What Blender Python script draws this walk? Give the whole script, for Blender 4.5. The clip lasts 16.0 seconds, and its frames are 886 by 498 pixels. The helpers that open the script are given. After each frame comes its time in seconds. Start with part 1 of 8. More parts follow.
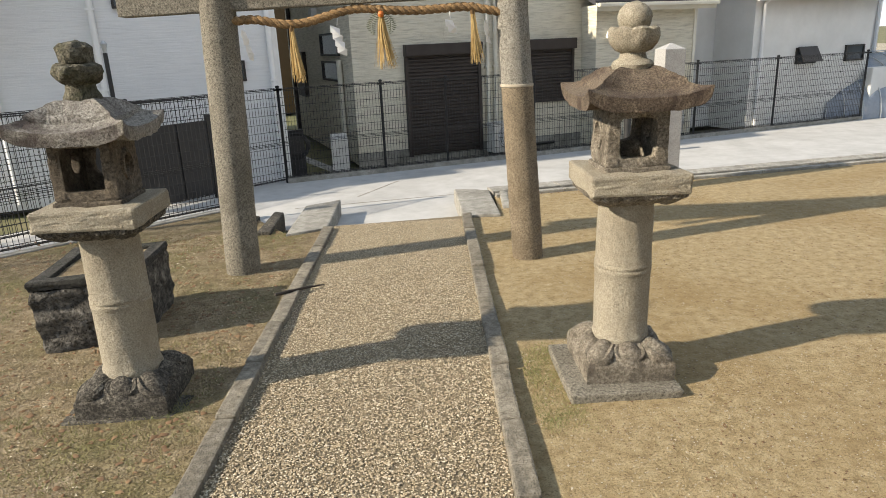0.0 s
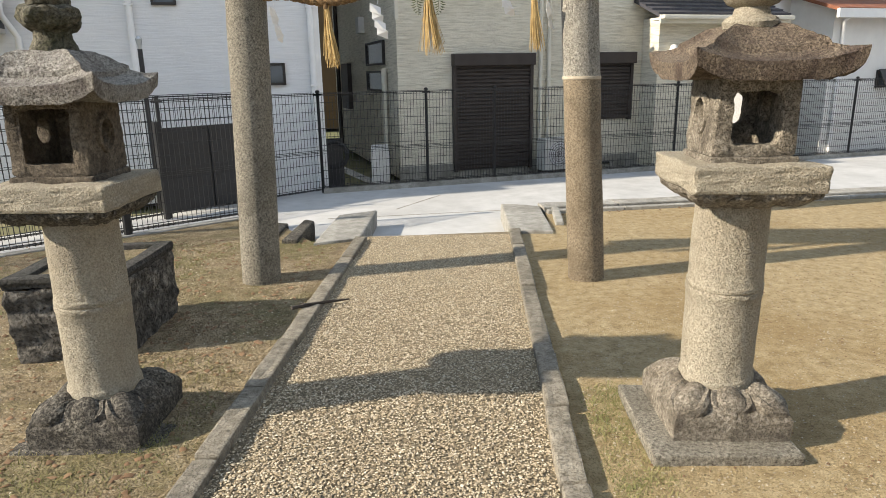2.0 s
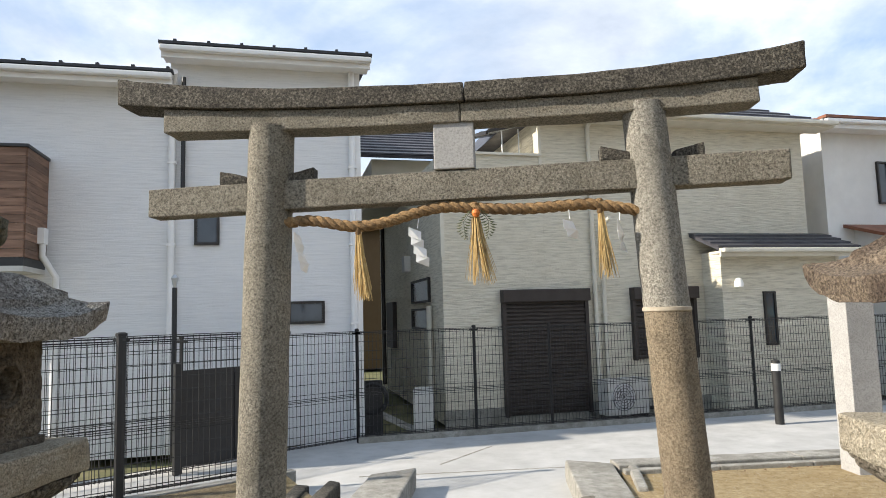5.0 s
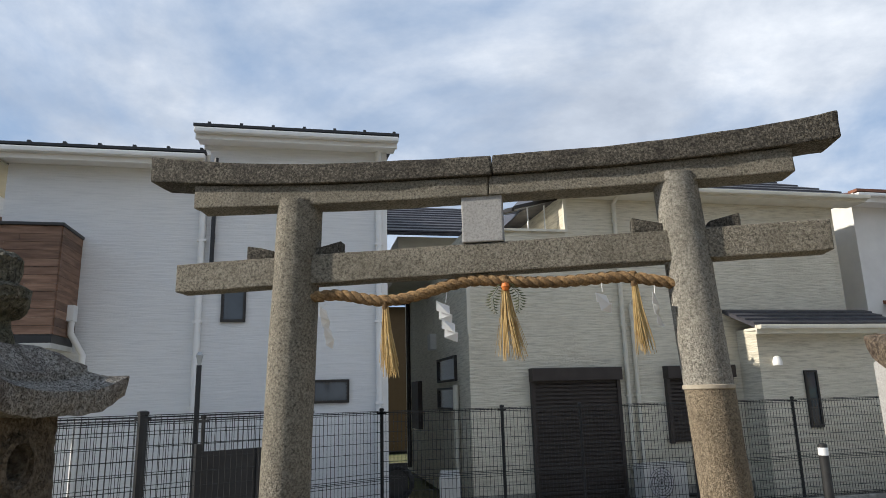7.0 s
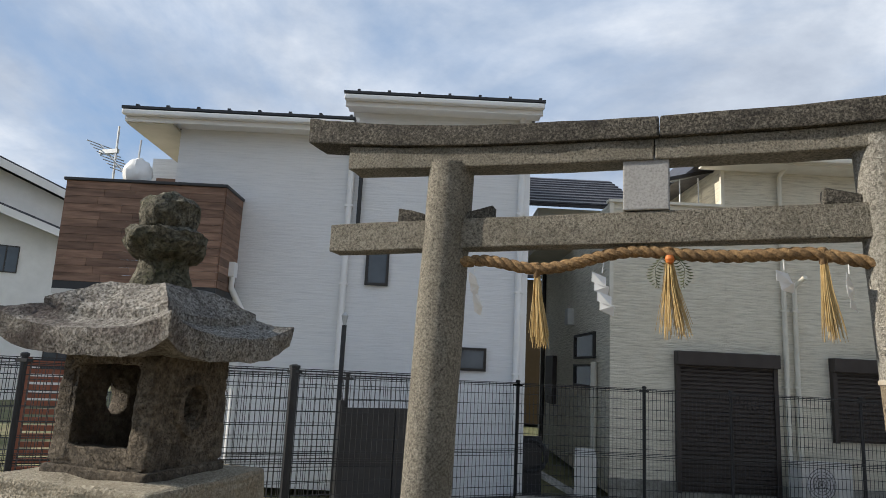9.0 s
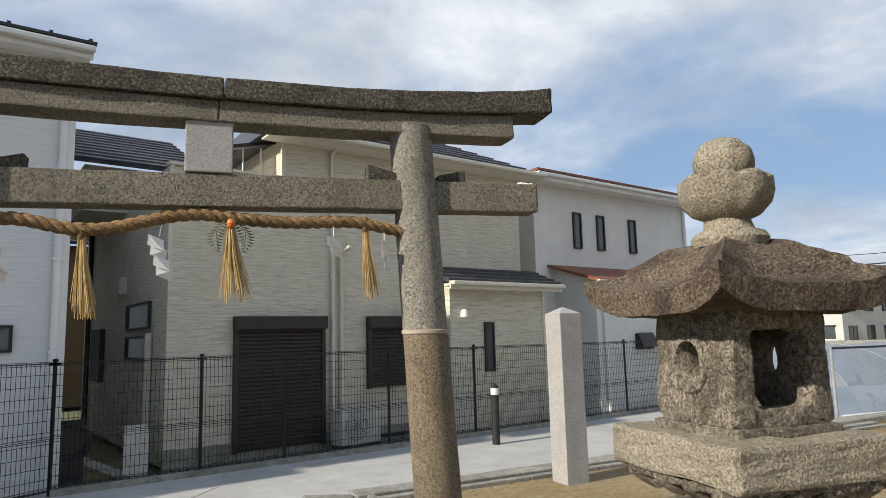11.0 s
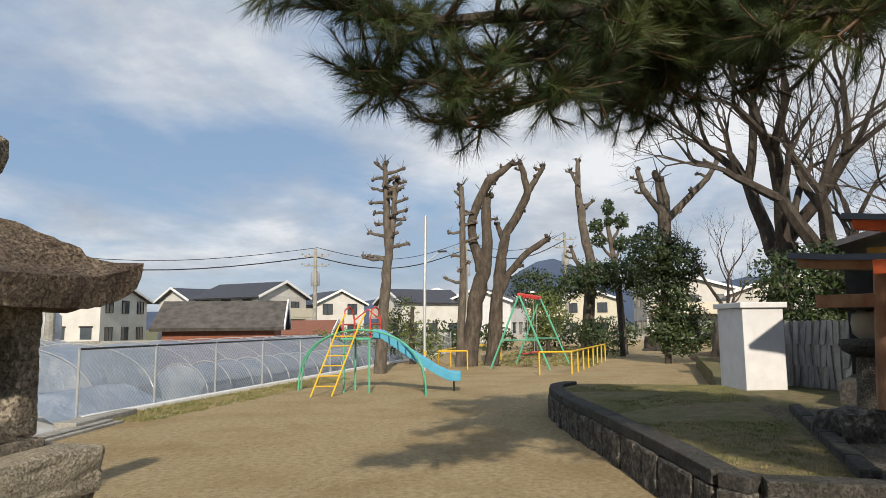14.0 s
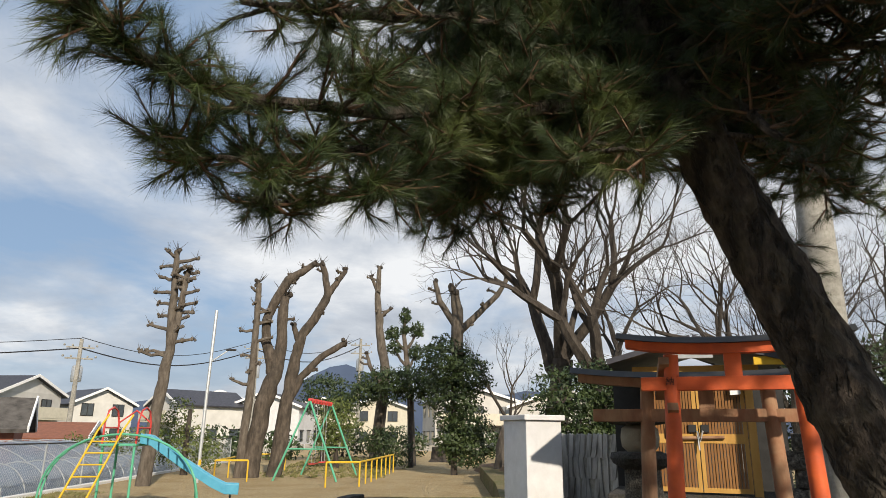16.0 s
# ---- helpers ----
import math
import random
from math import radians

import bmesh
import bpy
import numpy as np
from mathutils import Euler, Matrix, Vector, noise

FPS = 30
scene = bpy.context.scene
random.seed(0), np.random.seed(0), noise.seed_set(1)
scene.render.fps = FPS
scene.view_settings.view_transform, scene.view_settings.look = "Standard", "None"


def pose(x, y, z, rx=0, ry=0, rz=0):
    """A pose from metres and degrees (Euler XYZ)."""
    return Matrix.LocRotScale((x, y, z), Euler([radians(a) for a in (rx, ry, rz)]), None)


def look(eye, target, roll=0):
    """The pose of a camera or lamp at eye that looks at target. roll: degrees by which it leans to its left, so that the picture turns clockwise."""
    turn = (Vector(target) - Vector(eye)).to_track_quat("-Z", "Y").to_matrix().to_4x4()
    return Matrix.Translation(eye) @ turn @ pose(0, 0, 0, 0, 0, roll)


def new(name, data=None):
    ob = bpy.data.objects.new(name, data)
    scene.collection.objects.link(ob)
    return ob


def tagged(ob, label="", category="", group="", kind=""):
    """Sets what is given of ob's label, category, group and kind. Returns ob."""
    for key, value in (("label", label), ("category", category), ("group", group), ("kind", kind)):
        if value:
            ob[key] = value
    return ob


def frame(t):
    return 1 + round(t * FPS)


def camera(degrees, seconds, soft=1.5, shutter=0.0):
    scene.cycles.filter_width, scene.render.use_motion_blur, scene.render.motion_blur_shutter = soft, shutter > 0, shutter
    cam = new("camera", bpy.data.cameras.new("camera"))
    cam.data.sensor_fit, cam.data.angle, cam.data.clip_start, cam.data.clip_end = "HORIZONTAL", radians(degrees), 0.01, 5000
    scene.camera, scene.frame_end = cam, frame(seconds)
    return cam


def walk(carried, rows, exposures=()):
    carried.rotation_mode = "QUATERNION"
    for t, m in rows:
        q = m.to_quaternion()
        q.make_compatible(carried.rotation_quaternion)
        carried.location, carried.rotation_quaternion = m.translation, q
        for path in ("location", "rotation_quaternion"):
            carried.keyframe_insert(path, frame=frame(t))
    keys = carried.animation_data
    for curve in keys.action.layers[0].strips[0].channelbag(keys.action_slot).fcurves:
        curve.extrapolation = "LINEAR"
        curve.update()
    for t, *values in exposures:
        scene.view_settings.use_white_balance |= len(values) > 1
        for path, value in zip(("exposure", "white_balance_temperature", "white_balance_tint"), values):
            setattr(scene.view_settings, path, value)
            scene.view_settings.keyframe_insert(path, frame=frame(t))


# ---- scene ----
cam = camera(67.4, 16.0, soft=0.8)
PATH = [
    (0, (0.307, -0.499, 1.85), (0.371, 1.411, 1.26), -2.5),
    (0.5, (0.297, -0.455, 1.859), (0.287, 1.441, 1.222), -3.3),
    (1, (0.276, -0.193, 1.733), (0.335, 1.719, 1.146), -2.0),
    (1.5, (0.294, 0.026, 1.599), (0.346, 1.922, 0.965), -0.9),
    (2, (0.292, 0.205, 1.545), (0.237, 2.138, 1.034), -1.1),
    (2.5, (0.29, 0.343, 1.46), (0.262, 2.306, 1.076), -0.9),
    (3, (0.296, 0.483, 1.39), (0.348, 2.46, 1.096), -1.8),
    (3.5, (0.298, 0.695, 1.35), (0.137, 2.675, 1.113), -2.7),
    (4, (0.278, 0.91, 1.361), (0.105, 2.896, 1.203), -4.3),
    (4.5, (0.309, 1.061, 1.407), (0.188, 3.057, 1.384), -2.9),
    (5, (0.236, 1.173, 1.501), (0.056, 3.155, 1.697), -1.6),
    (5.2, (0.225, 1.191, 1.513), (0.059, 3.167, 1.772), -1.8),
    (7.3, (0.199, 1.291, 1.486), (-0.093, 3.222, 1.92), -1.4),
    (7.5, (0.188, 1.337, 1.49), (-0.277, 3.235, 1.916), -1.6),
    (8, (0.089, 1.403, 1.478), (-0.68, 3.21, 1.855), 0.8),
    (8.2, (0.064, 1.383, 1.494), (-0.71, 3.189, 1.867), 1.7),
    (10.3, (0.061, 1.403, 1.441), (0.202, 3.374, 1.749), -0.3),
    (10.5, (0.05, 1.398, 1.445), (0.387, 3.344, 1.762), -1.3),
    (11, (0.064, 1.411, 1.456), (0.682, 3.294, 1.723), -1.5),
    (11.5, (0.136, 1.429, 1.441), (0.91, 3.257, 1.689), 0.3),
    (12, (0.174, 1.494, 1.44), (1.474, 2.996, 1.674), 0.7),
    (12.5, (0.169, 1.525, 1.438), (1.804, 2.652, 1.671), -0.8),
    (13, (0.204, 1.5, 1.429), (1.942, 2.467, 1.638), -0.2),
    (13.5, (0.289, 1.496, 1.445), (2.119, 2.278, 1.645), 0.4),
    (14, (0.311, 1.524, 1.454), (2.239, 2.003, 1.683), -0.6),
    (14.5, (0.435, 1.543, 1.436), (2.416, 1.696, 1.671), -0.3),
    (15, (0.544, 1.548, 1.45), (2.525, 1.635, 1.712), -0.1),
    (15.5, (0.582, 1.551, 1.44), (2.521, 1.531, 1.931), 0.1),
    (16, (0.466, 1.586, 1.443), (2.389, 1.467, 1.98), 0.6),
]
walk(cam, [(t, look(eye, target, roll)) for t, eye, target, roll in PATH], exposures=[(0, 0.66, 6850, 10), (2.5, 0.86, 6650, 10), (4.5, 0.91, 6500, 10), (5.2, 0.64, 6450, 10), (7.5, 0.18, 6300, 10), (10.5, 0.2, 6450, 10), (11.5, 0.12, 6550, 10), (13.0, 0.0, 6650, 10), (14.5, 0.08, 6700, 10), (16, 0.12, 6750, 10)])

# ---- light ----
SUN_EL, SUN_AZ = 30.0, 254.0          # degrees; azimuth clockwise from +y
world = bpy.data.worlds.new("sky")
scene.world = world
world.use_nodes = True
wt = world.node_tree
wt.nodes.clear()


def link(tree, a, b):
    tree.links.new(a, b)


def math_node(tree, op, a, b=None):
    n = tree.nodes.new("ShaderNodeMath")
    n.operation = op
    for k, v in enumerate((a, b)):
        if v is None:
            continue
        if isinstance(v, (int, float)):
            n.inputs[k].default_value = v
        else:
            tree.links.new(v, n.inputs[k])
    return n.outputs[0]


def ramp(tree, fac, stops):
    n = tree.nodes.new("ShaderNodeValToRGB")
    while len(n.color_ramp.elements) < len(stops):
        n.color_ramp.elements.new(0.5)
    for e, (p, c) in zip(n.color_ramp.elements, stops):
        e.position, e.color = p, (*c, 1)
    tree.links.new(fac, n.inputs[0])
    return n.outputs[0]


def mix(tree, fac, a, b, mode="MIX"):
    n = tree.nodes.new("ShaderNodeMix")
    n.data_type, n.blend_type = "RGBA", mode
    for sock, v in ((n.inputs[0], fac), (n.inputs[6], a), (n.inputs[7], b)):
        if isinstance(v, (int, float)):
            sock.default_value = v
        elif isinstance(v, tuple):
            sock.default_value = (*v, 1)
        else:
            tree.links.new(v, sock)
    return n.outputs[2]


def noise_node(tree, vec, scale, detail=4, rough=0.55, dist=0.0):
    n = tree.nodes.new("ShaderNodeTexNoise")
    n.inputs["Scale"].default_value, n.inputs["Detail"].default_value = scale, detail
    n.inputs["Roughness"].default_value, n.inputs["Distortion"].default_value = rough, dist
    tree.links.new(vec, n.inputs["Vector"])
    return n.outputs[0]


def build_sky():
    t = wt
    sky = t.nodes.new("ShaderNodeTexSky")
    sky.sky_type, sky.sun_disc = "NISHITA", False
    sky.sun_elevation, sky.sun_rotation = radians(SUN_EL), radians(SUN_AZ)
    sky.air_density, sky.dust_density, sky.ozone_density = 1.0, 0.6, 1.5
    co = t.nodes.new("ShaderNodeTexCoord").outputs["Generated"]
    sep = t.nodes.new("ShaderNodeSeparateXYZ")
    link(t, co, sep.inputs[0])
    h = math_node(t, "ADD", math_node(t, "MAXIMUM", sep.outputs[2], 0.0), 0.22)
    comb = t.nodes.new("ShaderNodeCombineXYZ")
    link(t, math_node(t, "DIVIDE", sep.outputs[0], h), comb.inputs[0])
    link(t, math_node(t, "DIVIDE", sep.outputs[1], h), comb.inputs[1])
    comb.inputs[2].default_value = 0.37
    cover = noise_node(t, comb.outputs[0], 0.85, 9, 0.56, 0.35)
    body = noise_node(t, comb.outputs[0], 1.5, 8, 0.6, 0.2)
    amount = ramp(t, cover, [(0.42, (0, 0, 0)), (0.59, (1, 1, 1))])
    shade = ramp(t, body, [(0.30, (6.6, 7.4, 8.8)), (0.48, (10.2, 11.0, 12.2)), (0.64, (15.5, 15.9, 16.4))])
    blue = mix(t, 0.55, sky.outputs[0], (6.4, 9.6, 14.6))
    low = ramp(t, sep.outputs[2], [(0.0, (0.75, 0.75, 0.75)), (0.16, (0, 0, 0))])
    amount2 = math_node(t, "MAXIMUM", math_node(t, "MULTIPLY", amount, 0.9), low)
    colour = mix(t, amount2, blue, shade)
    bg = t.nodes.new("ShaderNodeBackground")
    bg.inputs[1].default_value = 0.056
    link(t, colour, bg.inputs[0])
    out = t.nodes.new("ShaderNodeOutputWorld")
    link(t, bg.outputs[0], out.inputs[0])


build_sky()
sun_data = bpy.data.lights.new("sun", "SUN")
sun_data.energy, sun_data.angle, sun_data.color = 5.0, radians(1.0), (1.0, 0.9, 0.76)
sun = new("sun", sun_data)
az, el = radians(SUN_AZ), radians(SUN_EL)
SUN_DIR = Vector((math.sin(az) * math.cos(el), math.cos(az) * math.cos(el), math.sin(el)))
sun.matrix_world = look(SUN_DIR * 60, (0, 0, 0))


# ---- materials ----
def mat(name, cols, scale=6.0, rough=0.85, bump=0.3, bscale=None, metal=0.0, stain=None, stain_scale=1.2, stain_amt=0.6,
        squash=(1, 1, 1), spec=0.4, rand=0.0, bdist=0.01, detail=6, speck=None, pits=None):
    """cols: dark to light tones of the grain; stain: a second colour in large patches; speck: (scale, colour, amount);
    pits: (scale, depth, shade) of small hollows whose shade is put into the colour."""
    m = bpy.data.materials.new(name)
    m.use_nodes = True
    t = m.node_tree
    b = t.nodes["Principled BSDF"]
    co = t.nodes.new("ShaderNodeTexCoord").outputs["Object"]
    mp = t.nodes.new("ShaderNodeMapping")
    mp.inputs["Scale"].default_value = squash
    link(t, co, mp.inputs[0])
    vec = mp.outputs[0]
    grain = noise_node(t, vec, scale, detail, 0.62)
    k = len(cols)
    col = ramp(t, grain, [(0.3 + 0.4 * i / max(k - 1, 1), c) for i, c in enumerate(cols)])
    if speck:
        sp = noise_node(t, vec, speck[0], 2, 0.5)
        col = mix(t, math_node(t, "MULTIPLY", ramp(t, sp, [(0.56, (0, 0, 0)), (0.66, (1, 1, 1))]), speck[2]), col, speck[1])
    if stain:
        st = noise_node(t, co, stain_scale, 7, 0.65, 0.4)
        col = mix(t, math_node(t, "MULTIPLY", ramp(t, st, [(0.46, (0, 0, 0)), (0.64, (1, 1, 1))]), stain_amt), col, stain)
    if rand:
        oi = t.nodes.new("ShaderNodeObjectInfo").outputs["Random"]
        v = math_node(t, "ADD", math_node(t, "MULTIPLY", oi, 2 * rand), 1 - rand)
        gray = t.nodes.new("ShaderNodeCombineXYZ")
        for s in range(3):
            link(t, v, gray.inputs[s])
        col = mix(t, 1.0, col, gray.outputs[0], "MULTIPLY")
    if pits:
        pn = noise_node(t, vec, pits[0], 3, 0.6, 0.3)
        hollow = ramp(t, pn, [(0.36, (0, 0, 0)), (0.5, (1, 1, 1))])
        # hollows are darkened in the base colour, standing in for their shade
        pit_shade = tuple(0.3 * c for c in cols[0])
        col = mix(t, math_node(t, "MULTIPLY", math_node(t, "SUBTRACT", 1.0, hollow), pits[2]), col, pit_shade)
    link(t, col, b.inputs["Base Color"])
    b.inputs["Roughness"].default_value, b.inputs["Metallic"].default_value = rough, metal
    b.inputs["Specular IOR Level"].default_value = spec
    if bump:
        bn = noise_node(t, vec, bscale or scale * 2, 5, 0.65)
        bu = t.nodes.new("ShaderNodeBump")
        bu.inputs["Strength"].default_value, bu.inputs["Distance"].default_value = bump, bdist
        link(t, bn, bu.inputs["Height"])
        if pits:
            bu2 = t.nodes.new("ShaderNodeBump")
            bu2.inputs["Strength"].default_value, bu2.inputs["Distance"].default_value = 1.0, pits[1]
            link(t, hollow, bu2.inputs["Height"])
            link(t, bu2.outputs[0], bu.inputs["Normal"])
        link(t, bu.outputs[0], b.inputs["Normal"])
    return m


def glass(name, tint=(0.03, 0.035, 0.04)):
    m = mat(name, [tint, tuple(c * 1.4 for c in tint)], 2, 0.06, 0.05, 1.5, spec=0.6)
    return m


GRANITE = mat("granite_grey", [(0.088, 0.078, 0.061), (0.33, 0.3, 0.24), (0.5, 0.46, 0.375)], 70, 0.9, 0.9, 85, stain=(0.102, 0.092, 0.065), stain_scale=3.0, stain_amt=0.4, bdist=0.011, speck=(210, (0.06, 0.053, 0.04), 0.35), pits=(170, 0.004, 0.4))
GRANITE_L = mat("granite_pale", [(0.26, 0.228, 0.168), (0.42, 0.373, 0.283), (0.53, 0.48, 0.375)], 120, 0.9, 1.0, 90, stain=(0.178, 0.143, 0.099), stain_scale=2.5, stain_amt=0.4, bdist=0.011, speck=(210, (0.065, 0.057, 0.043), 0.22), pits=(165, 0.004, 0.2))
GRANITE_B = mat("granite_brown", [(0.13, 0.1, 0.066), (0.34, 0.272, 0.185), (0.47, 0.39, 0.28)], 70, 0.9, 0.9, 85, stain=(0.136, 0.106, 0.068), stain_scale=3.0, stain_amt=0.5, bdist=0.011, speck=(210, (0.06, 0.053, 0.04), 0.5), pits=(170, 0.004, 0.35))
GRANITE_DK = mat("granite_weathered", [(0.028, 0.025, 0.021), (0.1, 0.09, 0.072), (0.25, 0.228, 0.185)], 60, 0.92, 0.9, 75, stain=(0.028, 0.024, 0.021), stain_scale=4.0, stain_amt=0.65, bdist=0.006, pits=(120, 0.005, 0.5))
ROOFSTONE = mat("roof_stone_stained", [(0.068, 0.048, 0.036), (0.185, 0.143, 0.102), (0.29, 0.235, 0.172)], 110, 0.92, 1.0, 80, stain=(0.044, 0.027, 0.022), stain_scale=5.0, stain_amt=0.8, bdist=0.011, speck=(210, (0.06, 0.053, 0.04), 0.5), pits=(140, 0.005, 0.45))
ROOFSTONE_P = mat("roof_stone_pale", [(0.13, 0.12, 0.1), (0.3, 0.28, 0.245), (0.42, 0.4, 0.36)], 70, 0.92, 1.0, 80, stain=(0.07, 0.05, 0.045), stain_scale=6.0, stain_amt=0.85, bdist=0.011, speck=(210, (0.06, 0.053, 0.04), 0.5), pits=(140, 0.005, 0.35))
CAPSTONE = mat("dark_cap_stone", [(0.022, 0.021, 0.019), (0.058, 0.054, 0.048), (0.109, 0.102, 0.089)], 30, 0.93, 0.9, 50, stain=(0.025, 0.029, 0.016), stain_scale=3.0, stain_amt=0.6, bdist=0.01, pits=(70, 0.006, 0.5))
MOSSY = mat("mossy_stone", [(0.038, 0.035, 0.025), (0.128, 0.118, 0.083), (0.230, 0.210, 0.160)], 45, 0.95, 1.0, 60, stain=(0.045, 0.048, 0.016), stain_scale=7, stain_amt=0.8, bdist=0.009, speck=(210, (0.06, 0.053, 0.04), 0.5), pits=(110, 0.006, 0.5))
BOXSTONE = mat("dark_brown_stone", [(0.06, 0.048, 0.034), (0.15, 0.122, 0.088), (0.24, 0.2, 0.15)], 55, 0.93, 0.9, 75, stain=(0.04, 0.033, 0.026), stain_scale=5.0, stain_amt=0.75, bdist=0.008, pits=(140, 0.005, 0.35))
LOTUSSTONE = mat("lotus_stone", [(0.1, 0.086, 0.066), (0.26, 0.226, 0.175), (0.42, 0.38, 0.31)], 60, 0.92, 0.9, 75, stain=(0.085, 0.07, 0.052), stain_scale=6.0, stain_amt=0.75, bdist=0.008, pits=(140, 0.005, 0.45))
GREYPLAQUE = mat("new_granite", [(0.245, 0.241, 0.234), (0.360, 0.356, 0.346), (0.432, 0.428, 0.418)], 80, 0.8, 0.3, 90, stain=(0.259, 0.252, 0.238), stain_scale=4, stain_amt=0.4, bdist=0.003)
BLOCKSTONE = mat("rough_dark_stone", [(0.035, 0.032, 0.026), (0.12, 0.11, 0.094), (0.33, 0.305, 0.26)], 14, 0.95, 1.0, 22, stain=(0.029, 0.027, 0.022), stain_scale=3.5, stain_amt=0.6, bdist=0.03, pits=(45, 0.012, 0.55))
GRANITE_P = mat("granite_upper", [(0.15, 0.14, 0.118), (0.4, 0.375, 0.32), (0.56, 0.53, 0.46)], 70, 0.9, 0.9, 85, stain=(0.14, 0.13, 0.1), stain_scale=3.0, stain_amt=0.3, bdist=0.011, speck=(210, (0.06, 0.053, 0.04), 0.3), pits=(170, 0.004, 0.35))
MORTAR = mat("mortar", [(0.33, 0.285, 0.215), (0.44, 0.39, 0.31)], 30, 0.9, 0.4)
EARTH = mat("sandy_earth", [(0.27, 0.198, 0.096), (0.41, 0.315, 0.17), (0.52, 0.415, 0.245)], 14, 0.97, 1.0, 55, stain=(0.27, 0.178, 0.068), stain_scale=0.75, stain_amt=0.55, bdist=0.018, detail=12, speck=(60, (0.14, 0.1, 0.045), 0.5), pits=(130, 0.004, 0.3))
# fines coloured darker than the pebbles, painting shade into the gaps between them
GRAVEL_BED = mat("gravel_fines", [(0.1, 0.08, 0.05), (0.2, 0.165, 0.108), (0.29, 0.245, 0.168)], 60, 0.97, 1.0, 70, bdist=0.02)
GRAVEL = mat("gravel_stones", [(0.276, 0.225, 0.152), (0.432, 0.368, 0.262), (0.570, 0.506, 0.396)], 45, 0.9, 0.2, 60)
KERB = mat("concrete_kerb", [(0.14, 0.122, 0.092), (0.245, 0.22, 0.172), (0.33, 0.3, 0.24)], 25, 0.9, 0.6, 45, stain=(0.102, 0.092, 0.071), stain_scale=3, stain_amt=0.6, rand=0.14, pits=(110, 0.004, 0.4))
CONCRETE = mat("road_concrete", [(0.359, 0.359, 0.348), (0.428, 0.428, 0.417), (0.474, 0.474, 0.463)], 3, 0.9, 0.25, 50, stain=(0.321, 0.318, 0.306), stain_scale=0.8, stain_amt=0.5)
OLDCONC = mat("old_concrete", [(0.224, 0.216, 0.188), (0.336, 0.324, 0.288), (0.416, 0.404, 0.368)], 12, 0.93, 0.5, 40, stain=(0.160, 0.152, 0.128), stain_scale=2.0, stain_amt=0.6, pits=(90, 0.003, 0.3))
SOIL = mat("gritty_soil", [(0.16, 0.117, 0.062), (0.29, 0.222, 0.128), (0.43, 0.345, 0.22)], 9, 0.97, 0.9, 60, stain=(0.15, 0.145, 0.045), stain_scale=1.3, stain_amt=0.6, bdist=0.02, speck=(90, (0.4, 0.34, 0.25), 0.5), pits=(120, 0.006, 0.45))
FIELD = mat("field_soil", [(0.07, 0.08, 0.03), (0.15, 0.14, 0.07), (0.22, 0.19, 0.11)], 1.5, 0.97, 0.6, 8, stain=(0.09, 0.11, 0.035), stain_scale=0.25, stain_amt=0.7)
TURF = mat("thin_turf", [(0.108, 0.088, 0.041), (0.169, 0.135, 0.068), (0.216, 0.176, 0.095)], 7, 0.97, 0.8, 60, stain=(0.095, 0.115, 0.031), stain_scale=1.1, stain_amt=0.75, bdist=0.03)
BLACKMETAL = mat("black_coated_steel", [(0.012, 0.012, 0.013), (0.02, 0.02, 0.021)], 8, 0.45, 0.1, spec=0.5)
GALV = mat("galvanised_steel", [(0.42, 0.44, 0.45), (0.56, 0.58, 0.59)], 12, 0.45, 0.1, metal=0.6)
STRAW = mat("straw", [(0.3, 0.19, 0.07), (0.52, 0.37, 0.16), (0.66, 0.5, 0.25)], 60, 0.9, 0.5, 90, squash=(1, 1, 0.25))
ROPE = mat("rope_straw", [(0.1, 0.06, 0.028), (0.25, 0.155, 0.07), (0.38, 0.255, 0.125)], 70, 0.9, 0.8, 120, stain=(0.1, 0.06, 0.03), stain_scale=6)
COURTSTONE = mat("court_gravel_stone", [(0.036, 0.031, 0.025), (0.090, 0.079, 0.063), (0.150, 0.135, 0.111)], 25, 0.92, 0.3)
PAPER = mat("white_paper", [(0.78, 0.78, 0.76), (0.84, 0.84, 0.83)], 10, 0.7, 0.1)
ORANGE = mat("orange_peel", [(0.6, 0.16, 0.03), (0.7, 0.22, 0.05)], 40, 0.5, 0.3)
FERN = mat("dry_fern", [(0.05, 0.06, 0.025), (0.12, 0.12, 0.05)], 20, 0.8, 0.1)
SIDING_W = mat("white_siding", [(0.631, 0.641, 0.651), (0.708, 0.718, 0.723), (0.747, 0.751, 0.756)], 2.2, 0.75, 0.9, 2.6, squash=(1.0, 1.0, 16), bdist=0.012, stain=(0.593, 0.607, 0.622), stain_scale=0.4, stain_amt=0.4)
PLASTER_W = mat("white_render", [(0.66, 0.655, 0.63), (0.74, 0.735, 0.71)], 3, 0.85, 0.3, 60, stain=(0.6, 0.595, 0.57), stain_scale=0.6, stain_amt=0.4)
SIDING_B = mat("beige_siding", [(0.450, 0.415, 0.332), (0.654, 0.614, 0.502), (0.747, 0.706, 0.589)], 3.0, 0.8, 1.0, 3.2, squash=(1.1, 1.1, 11), bdist=0.03, stain=(0.552, 0.512, 0.409), stain_scale=0.5, stain_amt=0.4)
SIDING_BP = mat("beige_plain", [(0.5, 0.465, 0.37), (0.6, 0.56, 0.455)], 3, 0.8, 0.3, 30)
TRIMW = mat("white_trim", [(0.72, 0.72, 0.71), (0.8, 0.8, 0.79)], 4, 0.5, 0.05)
TRIMB = mat("cream_trim", [(0.58, 0.55, 0.46), (0.68, 0.65, 0.56)], 4, 0.55, 0.05)
